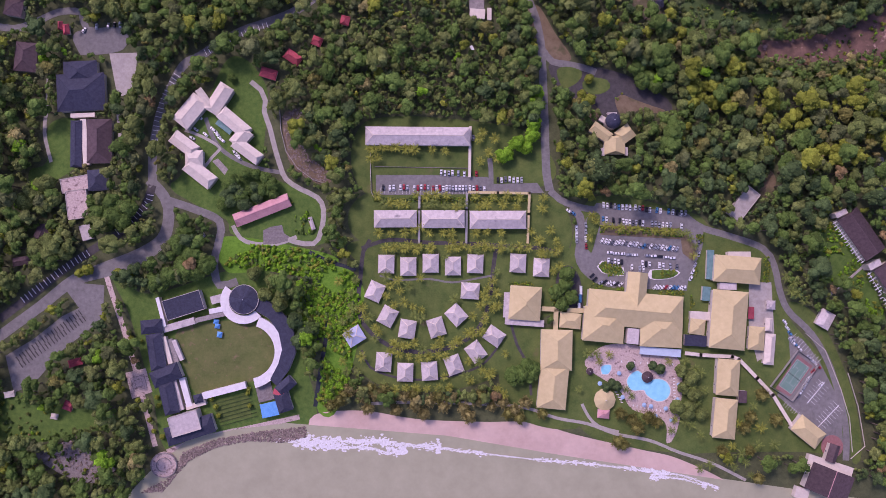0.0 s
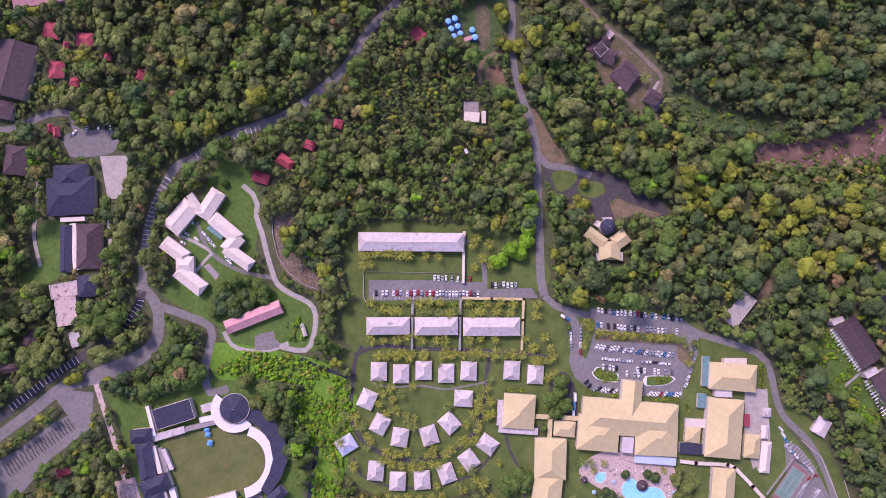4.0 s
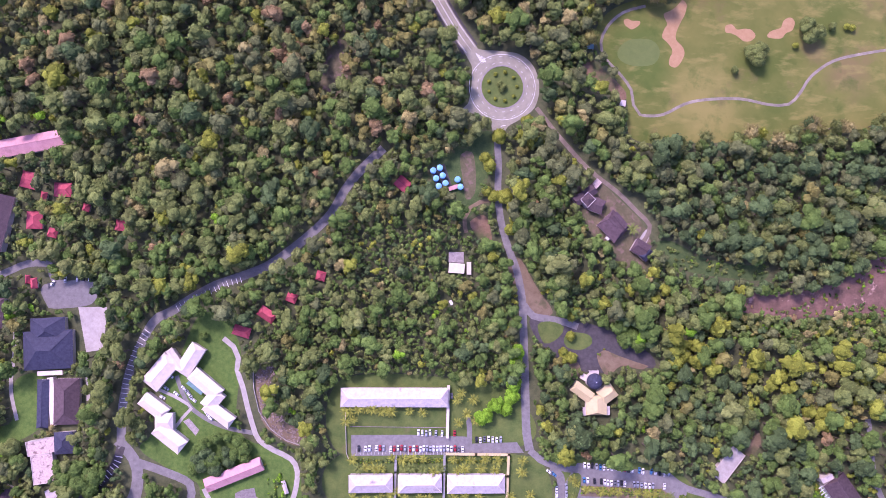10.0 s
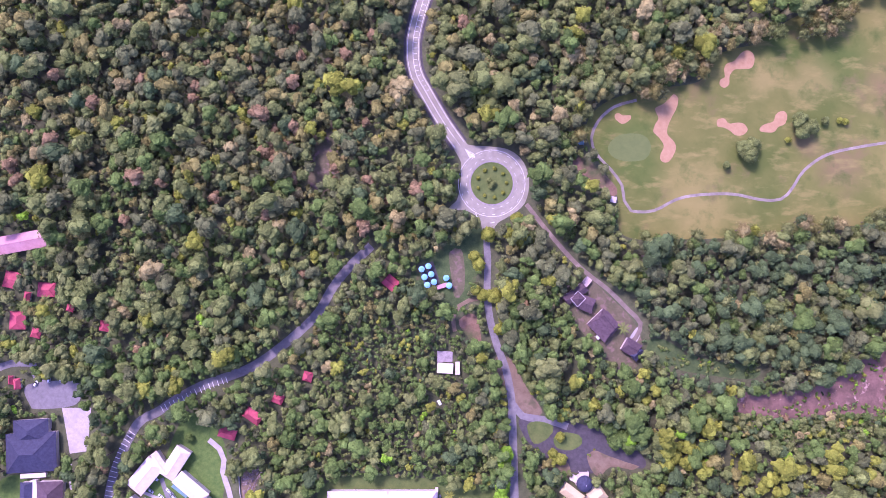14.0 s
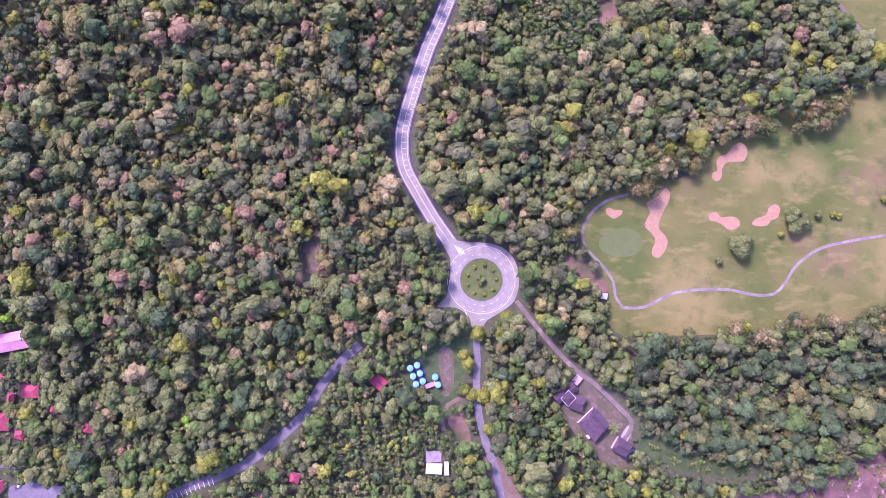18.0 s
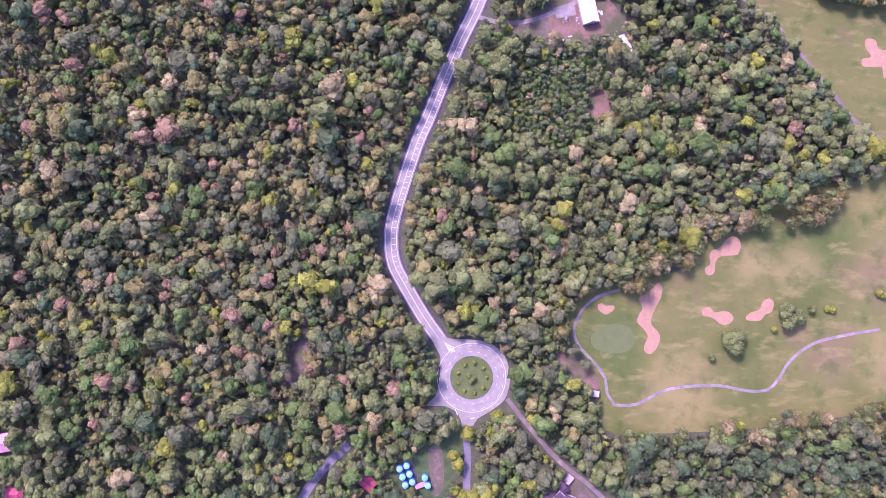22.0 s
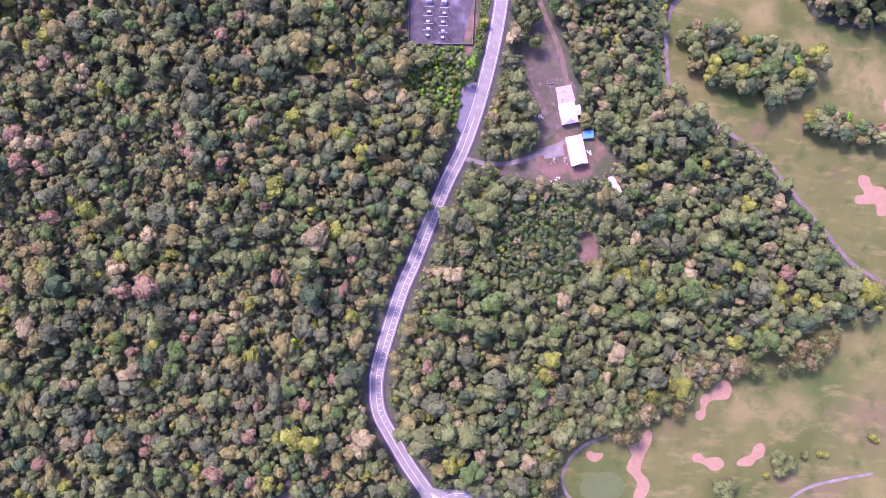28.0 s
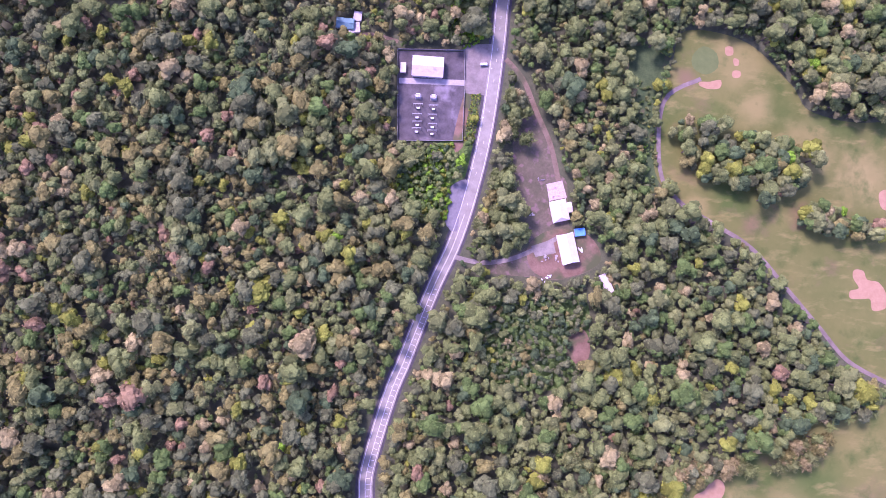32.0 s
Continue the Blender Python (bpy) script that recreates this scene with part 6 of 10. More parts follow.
box(bm, mid.x, mid.y, land(mid.x, mid.y) + 0.15, 12.0, 0.08, 1.0, tt)
part("net", bm, M["grey"], court)
low_wall("court_fence", "pale grey fence round the tennis court", [(241.5, -109.7), (257.1, -120.6), (277.1, -94.5), (262.3, -83.6), (241.5, -109.7)], 2.6, 0.12, M["grey"], "fence")

# parking
P = M["paint"]
bays = thing("bay_lines", "white painted bars of parking bays and striped road edges", "road marking", *((278.4, -112.7)), 0)
bays["kind"] = "structure"
bays.matrix_world = Matrix.Identity(4)
stripes("bay_line", bays, [(268.9, -122.3), (282.7, -107.0)], 2.6, 5.0, 0.2)
stripes("bay_line", bays, [(268.9, -122.3), (282.7, -107.0)], 2.6, -5.0, -0.2)
stripes("bay_line", bays, [(276.7, -139.3), (292.3, -124.3)], 2.6, 5.0, 0.2)
stripes("bay_line", bays, [(276.7, -139.3), (292.3, -124.3)], 2.6, -5.0, -0.2)
marking("divider_line", [(268.9, -122.3), (282.7, -107.0)], P, bays, 0.5)
marking("divider_line", [(276.7, -139.3), (292.3, -124.3)], P, bays, 0.5)
stripes("bay_line", bays, [(250.4, -121.3), (264.3, -132.2)], 2.0, 4.0, -2)
stripes("bay_line", bays, [(257.5, -72.0), (278.9, -94.1)], 2.6, 4.6, -1.0)
stripes("bay_line", bays, [(-44.6, 33.8), (35.2, 33.1)], 2.6, 4.6, -1.0)
car_row(*((257.4, -76.1), (279.5, -97.0)), 14, 130, 0.75)
car_row(*((275.4, -96.1), (262.3, -116.5)), 9, 40, 0.6)
car_row(*((279.3, -108.5), (280.1, -110.2)), 1, 40)
car_row(*((253.5, -62.9), (259.1, -75.3)), 4, 130, 0.7)
# hotel car park
car_row(*((120.9, 23.7), (140.5, 22.0)), 8, 88, 0.95)
car_row(*((144.6, 21.6), (163.1, 19.4)), 8, 85, 0.85)
car_row(*((166.0, 19.0), (181.4, 17.3)), 6, 82, 0.6)
car_row(*((120.6, 13.0), (152.3, 10.3)), 14, 88, 0.85)
car_row(*((156.4, 9.9), (178.3, 8.0)), 9, 86, 0.85)
car_row(*((119.4, -2.5), (142.3, -5.2)), 10, 55, 0.92)
car_row(*((144.8, -5.6), (174.5, -8.7)), 12, 55, 0.92)
car_row(*((125.1, -11.0), (171.4, -15.0)), 11, 2, 0.8)
car_row(*((121.3, -16.7), (133.7, -18.1)), 6, 86, 0.95)
car_row(*((141.2, -22.2), (149.5, -23.1)), 4, 86, 0.9)
car_row(*((146.3, -18.9), (174.3, -22.0)), 12, 86, 0.85)
car_row(*((111.5, -27.4), (113.6, -30.3)), 2, 40)
car_row(*((118.1, -32.4), (132.7, -34.1)), 6, 35, 0.95)
car_row(*((155.2, -36.4), (179.4, -37.4)), 10, 40, 0.85)
car_row(*((95.4, 19.3), (98.7, 18.1)), 3, 140)
car_row(*((100.6, 11.8), (100.7, -1.6)), 4, 90, 0.7)
car_row(*((107.6, 8.9), (107.6, -11.3)), 5, 95, 0.6)
car_row(*((187.7, -20.9), (184.5, -29.9)), 3, 60, 0.9)
car_row(*((190.8, -12.6), (190.9, -4.2)), 2, 85)
patch("palm_bed", [(118.5, 9.3), (176.1, 6.4), (182.3, 2.6), (189.2, -8.4), (186.1, -17.6), (179.0, -11.7), (178.0, -1.6), (118.3, 2.1)], M["soil"], 0.32, "raised brown bed under a palm row", "bed", rounded=False, clear=False)
patch("palm_bed", [(109.4, 15.5), (117.0, 18.0), (118.5, 12.1), (114.0, -3.8), (111.4, -11.3), (108.1, -7.9)], M["grass"], 0.32, "raised grass bed with palms", "bed", clear=False)
for outline in ([(115.4, -21.3), (118.8, -17.1), (122.1, -17.1), (123.7, -20.4), (135.4, -22.2), (135.2, -28.0), (125.2, -27.4), (118.6, -25.4)], [(154.6, -24.0), (174.6, -24.2), (177.1, -26.2), (171.1, -29.9), (162.8, -31.1), (154.4, -30.5)]):
    patch("planter_island", outline, M["bright"], 0.34, "kerbed island with pale studded edge", "planter", clear=False)
    arr = np.array(outline)
    patch("planter_soil", [tuple(arr.mean(0) + (q - arr.mean(0)) * 0.88) for q in arr], M["lush"], 0.42, "green planting in the island", "planter", clear=False)
# guest row car park
car_row(*((-40.2, 37.1), (-7.4, 37.0)), 14, 90, 0.75)
car_row(*((-3.7, 36.6), (17.8, 36.5)), 10, 90, 0.98)
car_row(*((20.2, 36.5), (33.4, 36.0)), 6, 90, 0.95)
car_row(*((2.2, 47.7), (10.4, 47.6)), 4, 90, 1.0, colours=(0, 0, 0, 1))
car_row(*((14.5, 47.2), (27.7, 47.6)), 4, 90, 0.9)
car_row(*((43.4, 42.6), (60.8, 42.6)), 7, 90, 0.9)
car_row(*((25.8, 73.5), (26.2, 73.1)), 1, 90)


def minibus(x, y, turn, col, label, length=6.6):
    ob = thing("minibus", label, "minibus", x, y, land(x, y) + 0.15, turn)
    bm = bmesh.new()
    box(bm, 0, 0, 0.3, length, 2.0, 0.9, 0, 1.0)
    box(bm, -0.1, 0, 1.75, length - 0.5, 1.8, 0.5, 0, 0.92)
    bmesh.ops.bevel(bm, geom=list(bm.edges), offset=0.06, segments=1, affect="EDGES")
    part("body", bm, col, ob)
    bm = bmesh.new()
    box(bm, 0, 0, 1.2, length - 0.15, 1.92, 0.56, 0, 0.97)
    part("glazing", bm, M["glass"], ob)
    _, _, _, wheel, _, _ = car_model(0, False)
    for sx in (-length * 0.3, length * 0.32):
        for sy in (-0.9, 0.9):
            o = part_of("wheel", wheel, M["tyre"], ob)
            o.location = (sx, sy, 0.31)


minibus(*((103.1, -38.4)), math.pi / 2, CAR_PAINT[0][1], "white minibus parked by the hotel drive")
minibus(*((102.5, -44.2)), math.pi / 2, CAR_PAINT[4][1], "blue and white minibus parked by the hotel drive")
minibus(*((101.6, -50.4)), math.pi / 2, CAR_PAINT[0][1], "white minibus parked by the hotel drive")
patch("minibus_yard", [(85.8, -28.4), (94.2, -20.2), (102.4, -28.6), (104.9, -51.2), (95.8, -54.0), (85.4, -52.2)], M["darkasphalt"], 0.13, "dark asphalt yard under trees", "yard", clear=False)

# paths of the resort
PA = "narrow grey paved garden path"
road("path_ring", [(-49.8, -0.7), (-54.7, -9.0), (-56.8, -27.4), (-58.5, -43.7), (-56.9, -56.8), (-51.2, -66.1), (-43.1, -73.2), (-31.8, -79.0), (-17.5, -81.9), (-1.1, -80.8), (13.2, -76.9), (25.5, -68.9), (33.0, -56.7), (37.3, -40.4), (39.2, -24.0), (41.7, -7.6)], 3.0, M["darkasphalt"], PA, "path", verge=0)
road("path_rows", [(-56.0, -6.9), (-35.5, -0.8), (-6.7, -3.0), (26.1, -4.1), (50.9, -5.9), (75.7, -7.8), (88.1, -11.2)], 2.8, M["darkasphalt"], PA, "path", verge=0)
road("path_chalets", [(-43.0, -26.6), (-31.5, -30.0), (-7.0, -29.4), (9.5, -32.0), (30.0, -28.8), (38.2, -27.3)], 1.4, M["asphalt"], PA, "path", verge=0)
road("path_lower", [(-56.1, -80.3), (-50.1, -92.5), (-31.8, -100.0), (-7.4, -101.9), (17.1, -97.3), (33.6, -89.4), (46.0, -73.2)], 1.6, M["darkasphalt"], PA, "path", verge=0)
road("path_beach", [(-52.2, -118.7), (-15.7, -117.9), (29.2, -119.8), (61.9, -123.0), (84.4, -130.6), (107.0, -135.0), (127.5, -142.6), (152.2, -147.7), (172.9, -156.3), (197.8, -164.9), (222.8, -177.7)], 2.2, M["concrete"], "pale promenade behind the beach", "path", verge=0)
road("path_garden", [(103.0, -120.7), (107.9, -130.1), (115.2, -137.1), (129.6, -141.3)], 2.2, M["concrete"], "pale curved garden path", "path", verge=0)
road("path_garden_west", [(52.3, -63.0), (56.2, -77.4), (64.3, -93.7), (66.1, -114.1)], 2.0, M["darkasphalt"], PA, "path", verge=0)
road("drive_rows", [(38.5, 38.1), (38.5, 50.3), (37.7, 58.5)], 3.6, M["asphalt"], "short asphalt drive", verge=0.5)
low_wall("retaining_wall", "low dark garden wall by the guest rows", [(-46.3, 52.6), (22.8, 51.2)], 0.8, 0.3, M["stone"])
low_wall("boundary_wall", "pale boundary wall along the lawn", [(-49.6, 62.7), (-48.8, 34.3), (-47.2, 30.1)], 1.6, 0.3, M["wall"])
low_wall("lane_fence", "pale kerb wall beside the curving lane", [(268.8, -71.2), (283.2, -83.8), (294.3, -112.8), (300.0, -133.4), (301.4, -158.1)], 0.7, 0.3, M["wall"], "kerb wall")
low_wall("bank_fence", "pale fence line on the grass bank", [(299.7, -100.5), (306.7, -125.3), (310.8, -154.1), (300.0, -162.9)], 0.9, 0.15, M["wall"], "fence")


# ---------- arena and west side ----------
DK = M["dark"]
cone_roof("round_hall", "round hall under a black cone roof", "hall", ((-138.9, -42.9)), 10.2, 6.0, 3.0, DK, 28, ring=M["pale"])
arc_roof("ring_terrace", "white curved terrace roof round the hall", "terrace", ((-139.5, -43.9)), 10.6, 16.6, radians(140), radians(318), 4.0, M["bright"], 12)
arena = ((-136.2, -80.2))
arc_roof("arena_gallery", "white curved gallery roof round the lawn", "gallery", arena, 19.0, 26.0, radians(-78), radians(72), 5.0, M["bright"], 18)
poly_roof("arena_roof", "dark curved roof behind the white gallery", "roof", [(-130.9, -38.6), (-119.6, -45.9), (-109.6, -54.9), (-103.6, -66.9), (-102.4, -81.0), (-106.8, -92.9), (-115.5, -104.7), (-120.3, -99.5), (-114.7, -88.8), (-112.0, -78.8), (-114.4, -66.8), (-121.2, -56.8), (-130.8, -50.7)], 5.0, DK)
flat_roof("arena_block", "black flat-roofed hall with pale rim beside the lawn", "hall", [(-192.3, -57.6), (-166.3, -49.4), (-170.3, -35.8), (-196.4, -43.6)], DK, 6.0, 0.4, parapet=0.35, wall=M["pale"])
flat_roof("gutter_wing", "pale narrow side roof of the black hall", "side roof", [(-195.9, -62.1), (-193.5, -61.3), (-198.9, -40.9), (-201.3, -41.3)], M["bright"], 5.0)
flat_roof("covered_terrace", "pale flat terrace roof along the lawn", "terrace", [(-195.4, -66.2), (-173.7, -60.0), (-174.5, -55.2), (-196.7, -61.4)], M["pale"], 4.0)
flat_roof("covered_terrace", "grey flat terrace roof along the lawn", "terrace", [(-173.3, -59.6), (-152.6, -54.5), (-153.4, -51.4), (-174.1, -55.9)], M["stone"], 3.6)
flat_roof("covered_terrace", "white link roof by the round hall", "terrace", [(-163.0, -46.5), (-153.5, -44.2), (-154.3, -38.6), (-162.2, -40.9)], M["pale"], 4.0)
flat_roof("covered_terrace", "white link roof by the round hall", "terrace", [(-163.8, -53.3), (-151.8, -51.0), (-152.6, -47.4), (-163.8, -49.6)], M["bright"], 4.2)
house("arena_house", "black hipped pavilion at the lawn corner", "hall", [(-209.6, -66.5), (-194.6, -65.9), (-197.1, -55.6), (-212.1, -57.8)], DK, 6.0, 2.6, 0.9)
house("arena_wing", "long black roofed wing of the arena", "hall", [(-203.8, -93.5), (-192.0, -90.5), (-197.0, -65.9), (-207.2, -67.3)], DK, 5.8, 2.0, 0.6)
house("arena_house", "black hipped pavilion of the arena wing", "hall", [(-200.5, -105.5), (-181.7, -96.9), (-184.9, -86.7), (-204.6, -93.5)], DK, 6.2, 2.8, 0.9)
house("arena_wing", "long black roofed wing of the arena", "hall", [(-193.3, -124.4), (-183.1, -121.5), (-188.8, -98.4), (-198.2, -103.9)], DK, 5.8, 2.0, 0.6)
house("arena_house", "black hipped roof of the shore pavilion", "hall", [(-190.4, -146.0), (-158.2, -135.5), (-161.9, -123.3), (-195.6, -133.1)], DK, 5.6, 2.4, 0.6)
flat_roof("shore_terrace", "grey planked roof terrace of the shore pavilion", "terrace", [(-187.5, -139.0), (-167.7, -133.1), (-170.6, -119.5), (-190.9, -125.1)], M["pale"], 8.4, 0.3, parapet=0.5)
flat_roof("side_terrace", "pale stepped terrace roofs facing the lawn", "terrace", [(-192.1, -88.6), (-188.9, -87.3), (-194.2, -68.6), (-197.4, -69.4)], M["white"], 4.4)
flat_roof("side_terrace", "pale stepped terrace roofs facing the lawn", "terrace", [(-184.1, -86.2), (-181.8, -85.4), (-187.5, -71.0), (-190.6, -71.8)], M["pale"], 3.4)
flat_roof("side_terrace", "pale stepped terrace roofs facing the lawn", "terrace", [(-183.9, -121.2), (-180.7, -120.0), (-186.5, -98.9), (-189.6, -100.5)], M["pale"], 4.6)
flat_roof("side_terrace", "grey stepped terrace roofs facing the lawn", "terrace", [(-189.3, -88.0), (-184.9, -86.8), (-190.3, -70.4), (-194.3, -71.2)], M["stone"], 3.0)
flat_roof("side_terrace", "bluish white long roof facing the lawn", "terrace", [(-179.2, -118.9), (-175.2, -117.7), (-181.0, -97.4), (-184.8, -98.9)], M["bright"], 3.8)
flat_roof("side_terrace", "white link roof at the lawn's corner", "terrace", [(-179.2, -120.8), (-165.4, -117.0), (-166.5, -113.5), (-180.0, -117.6)], M["white"], 3.8)
flat_roof("lawn_gallery", "straight white gallery roof by the lawn", "gallery", [(-167.2, -113.3), (-137.1, -105.7), (-138.3, -101.0), (-168.4, -108.5)], M["bright"], 4.5)
house("arena_house", "small black roofed pavilion at the gallery end", "hall", [(-172.9, -116.3), (-167.0, -114.8), (-168.6, -108.8), (-174.5, -110.3)], DK, 5.0, 1.2, 0.9)
house("beach_club", "dark roofed beach club house", "club house", [(-114.1, -124.4), (-103.7, -120.5), (-108.3, -107.6), (-117.8, -110.6)], DK, 5.0, 2.0, 0.6)
house("beach_club", "dark roofed beach club wing", "club house", [(-111.5, -111.6), (-101.1, -102.9), (-107.5, -96.5), (-117.9, -106.6)], DK, 5.0, 2.0, 0.6)
flat_roof("red_awning", "red canvas awning on the beach club", "awning", [(-118.6, -109.8), (-111.5, -111.6), (-109.9, -108.4), (-117.1, -105.8)], M["red"], 5.6, 0.15, posts=True)
flat_roof("blue_awning", "bright blue tarpaulin roof by the shore", "awning", [(-126.5, -127.8), (-114.4, -124.8), (-116.3, -115.5), (-127.9, -117.3)], M["blue"], 3.4, 0.15, posts=True)
flat_roof("stone_deck", "grey stone court beside the gallery", "deck", [(-129.3, -117.1), (-118.1, -114.0), (-121.3, -101.9), (-131.8, -105.0)], M["stone"], 0.8, 0.5)
for corners in ([(-161.5, -60.0), (-158.0, -60.6), (-157.4, -57.5), (-161.0, -56.8)], [(-160.7, -63.2), (-157.2, -63.8), (-156.6, -60.7), (-160.1, -60.1)], [(-159.1, -69.6), (-155.6, -70.3), (-154.9, -66.3), (-158.4, -65.7)]):
    house("tent", "small bright blue canvas tent on the lawn", "tent", corners, M["blue"], 2.0, 1.2, 1.0, windows=False, over=0.1, group="lawn tents")
patch("herb_rows", [(-164.0, -116.1), (-136.8, -109.2), (-134.6, -127.1), (-156.3, -130.8)], M["grass"], 0.09, "fenced grass plot with mown rows", "lawn", rounded=False, clear=False)
for k in range(7):
    low_wall("hedge_row", "thin dark clipped hedge row", [((-162.4, -117.7)), ((-136.0, -110.8))] if k == 0 else [tuple(np.array(a) + np.array((1.0, -2.6)) * k) for a in ((-162.4, -117.7), (-136.0, -110.8))], 0.5, 0.5, LEAF[2], "hedge")

# sea wall, promontory and paths
road("sea_path", [(-194.5, -151.1), (-181.2, -145.9), (-161.2, -140.5), (-137.1, -135.2), (-113.0, -130.3), (-100.8, -127.6)], 3.6, M["pinkpave"], "pinkish paved path along the sea wall", "path", verge=0.5)
cone = ((-196.3, -160.0))
patch("sea_terrace", ring_points(cone, 9.2, 28), M["pinkpave"], 1.6, "round raised stone lookout by the sea", "lookout", rounded=False, skirt=5)
terr = low_wall("lookout_parapet", "low round parapet of the lookout", [(cone[0] + 8.8 * math.cos(k * 0.2618), cone[1] + 8.8 * math.sin(k * 0.2618)) for k in range(25)], 2.5, 0.5, M["stone"])
low_wall("lookout_ring", "inner stone ring on the lookout", [(cone[0] + 5 * math.cos(k * 0.35), cone[1] + 5 * math.sin(k * 0.35)) for k in range(15)], 2.2, 0.5, M["stone"])
road("jetty", [(-121.0, -130.2), (-118.8, -138.4), (-117.3, -146.6), (-116.5, -150.8)], 3.0, M["stone"], "stone jetty ramp into the surf", "jetty", verge=1)
road("garden_walk", [(-240.8, -17.9), (-235.6, -34.2), (-227.2, -58.5), (-220.9, -78.6), (-216.8, -92.6), (-211.9, -110.7), (-207.7, -126.7), (-202.5, -146.8)], 3.6, M["pinkpave"], "straight pinkish garden walk", "path", verge=0.8)
plaza = patch("garden_plaza", [(-223.9, -94.6), (-209.7, -91.5), (-204.7, -108.4), (-219.0, -113.0)], M["pinkpave"], 0.2, "square pinkish garden plaza with patterned centre", "plaza", rounded=False)
mid, cw, cd, ct = frame_of([(-223.9, -94.6), (-209.7, -91.5), (-204.7, -108.4), (-219.0, -113.0)])
for s in (9.6, 5.0):
    for ox, oy, lx, ly in ((-s / 2, 0, 0.35, s), (s / 2, 0, 0.35, s), (0, s / 2, s, 0.35), (0, -s / 2, s, 0.35)):
        bm2 = bmesh.new()
        box(bm2, mid.x + ox * math.cos(ct) - oy * math.sin(ct), mid.y + ox * math.sin(ct) + oy * math.cos(ct), land(mid.x, mid.y) + 0.15, lx, ly, 0.09, ct)
        part("paving_band", bm2, M["stone"], plaza)

# white-roofed blocks
WB = "white-roofed three-storey accommodation block"
for corners in (
    [(-190.4, 86.5), (-180.6, 79.3), (-166.1, 94.8), (-174.2, 108.5)],
    [(-166.5, 95.5), (-160.0, 87.2), (-147.6, 105.7), (-154.9, 115.3)],
    [(-174.1, 106.4), (-164.0, 91.5), (-160.7, 96.2), (-170.4, 109.6)],
    [(-160.0, 89.2), (-141.4, 72.8), (-132.3, 78.5), (-151.7, 94.3)],
    [(-150.8, 70.0), (-141.2, 65.2), (-131.6, 76.4), (-141.3, 80.4)],
    [(-151.0, 69.7), (-131.4, 53.8), (-124.2, 59.4), (-141.0, 70.8)],
    [(-194.2, 71.8), (-178.4, 59.5), (-169.5, 65.4), (-186.2, 77.7)],
    [(-185.4, 52.7), (-172.6, 53.4), (-164.2, 62.2), (-176.6, 62.2)],
    [(-185.6, 52.8), (-165.8, 37.1), (-157.0, 42.7), (-174.0, 56.3)],
):
    house("accommodation_block", WB, "building", corners, M["white"], 6.2, 2.2, 0.5, group="accommodation blocks", capmat=M["white"])
flat_roof("car_port", "teal-roofed car port in the yard", "car port", [(-161.3, 84.3), (-150.6, 75.4), (-148.2, 79.4), (-158.0, 86.7)], M["teal"], 2.6, 0.15, posts=True)
car_row(*((-163.3, 80.7), (-156.3, 71.8)), 6, 140, 0.95)
car_row(*((-179.7, 82.4), (-175.7, 80.0)), 2, 140)
car_row(*((-172.8, 88.8), (-168.7, 76.7)), 2, 140)
car_row(*((-149.0, 65.0), (-144.1, 59.7)), 4, 115, 0.9)
car_row(*((-178.4, 74.3), (-166.9, 69.0)), 3, 150, 0.8)
patch("gravel_bed", [(-163.7, 57.0), (-159.6, 59.0), (-152.2, 50.9), (-154.7, 46.9)], M["stone"], 0.12, "grey gravel bed on the lawn", "bed", rounded=False)
road("path_blocks", [(-168.8, 88.8), (-164.6, 77.1), (-157.9, 66.2), (-145.0, 57.4), (-130.7, 51.7), (-112.5, 48.3)], 3.0, M["asphalt"], "asphalt drive through the blocks", verge=0.5)
road("path_blocks_cross", [(-183.8, 79.9), (-171.4, 75.1), (-157.9, 66.2), (-164.5, 59.0), (-169.3, 52.6)], 2.2, M["concrete"], "pale path between the blocks", "path", verge=0.5)
road("hill_drive", [(-136.2, 115.2), (-128.9, 109.2), (-125.5, 101.2), (-126.3, 93.1), (-122.2, 81.0), (-118.5, 66.1), (-114.5, 52.8), (-110.4, 43.5), (-100.3, 36.6), (-88.0, 30.3), (-83.3, 21.3), (-85.2, 5.7), (-90.6, -3.4), (-104.8, -1.7), (-112.9, 1.7)], 3.6, M["concrete"], "pale concrete drive round the lawn", verge=3.5)
road("pink_path", [(-148.5, 10.2), (-143.2, 1.1), (-133.1, -3.1), (-117.0, -3.2), (-102.7, 1.7)], 3.0, M["concrete"], "pale path beside the pink roof", "path", verge=3)
low_wall("slope_wall", "pale retaining wall below the rocky slope", [(-115.0, 94.3), (-114.0, 79.0), (-110.3, 63.7), (-102.2, 51.6), (-91.2, 43.4), (-79.8, 39.3)], 1.4, 0.4, M["concrete"])
house("pink_hall", "long hall under a faded pink gable roof", "hall", [(-144.0, 8.8), (-105.5, 23.7), (-109.0, 33.0), (-147.9, 17.8)], M["pink"], 4.0, 2.4, 0.12)
patch("rubble_yard", [(-126.7, 6.6), (-121.4, 9.1), (-113.3, 10.3), (-111.8, 4.1), (-108.1, 2.0), (-109.3, -1.2), (-117.5, -3.3), (-126.7, -3.2)], M["stone"], 0.20, "grey broken concrete slab", "yard", rounded=False)
house("shed", "small pale-roofed shed on the lawn", "shed", [(-91.6, 6.7), (-88.7, 7.0), (-91.5, 16.0), (-94.3, 15.2)], M["pale"], 2.2, 0.7, 0.2)
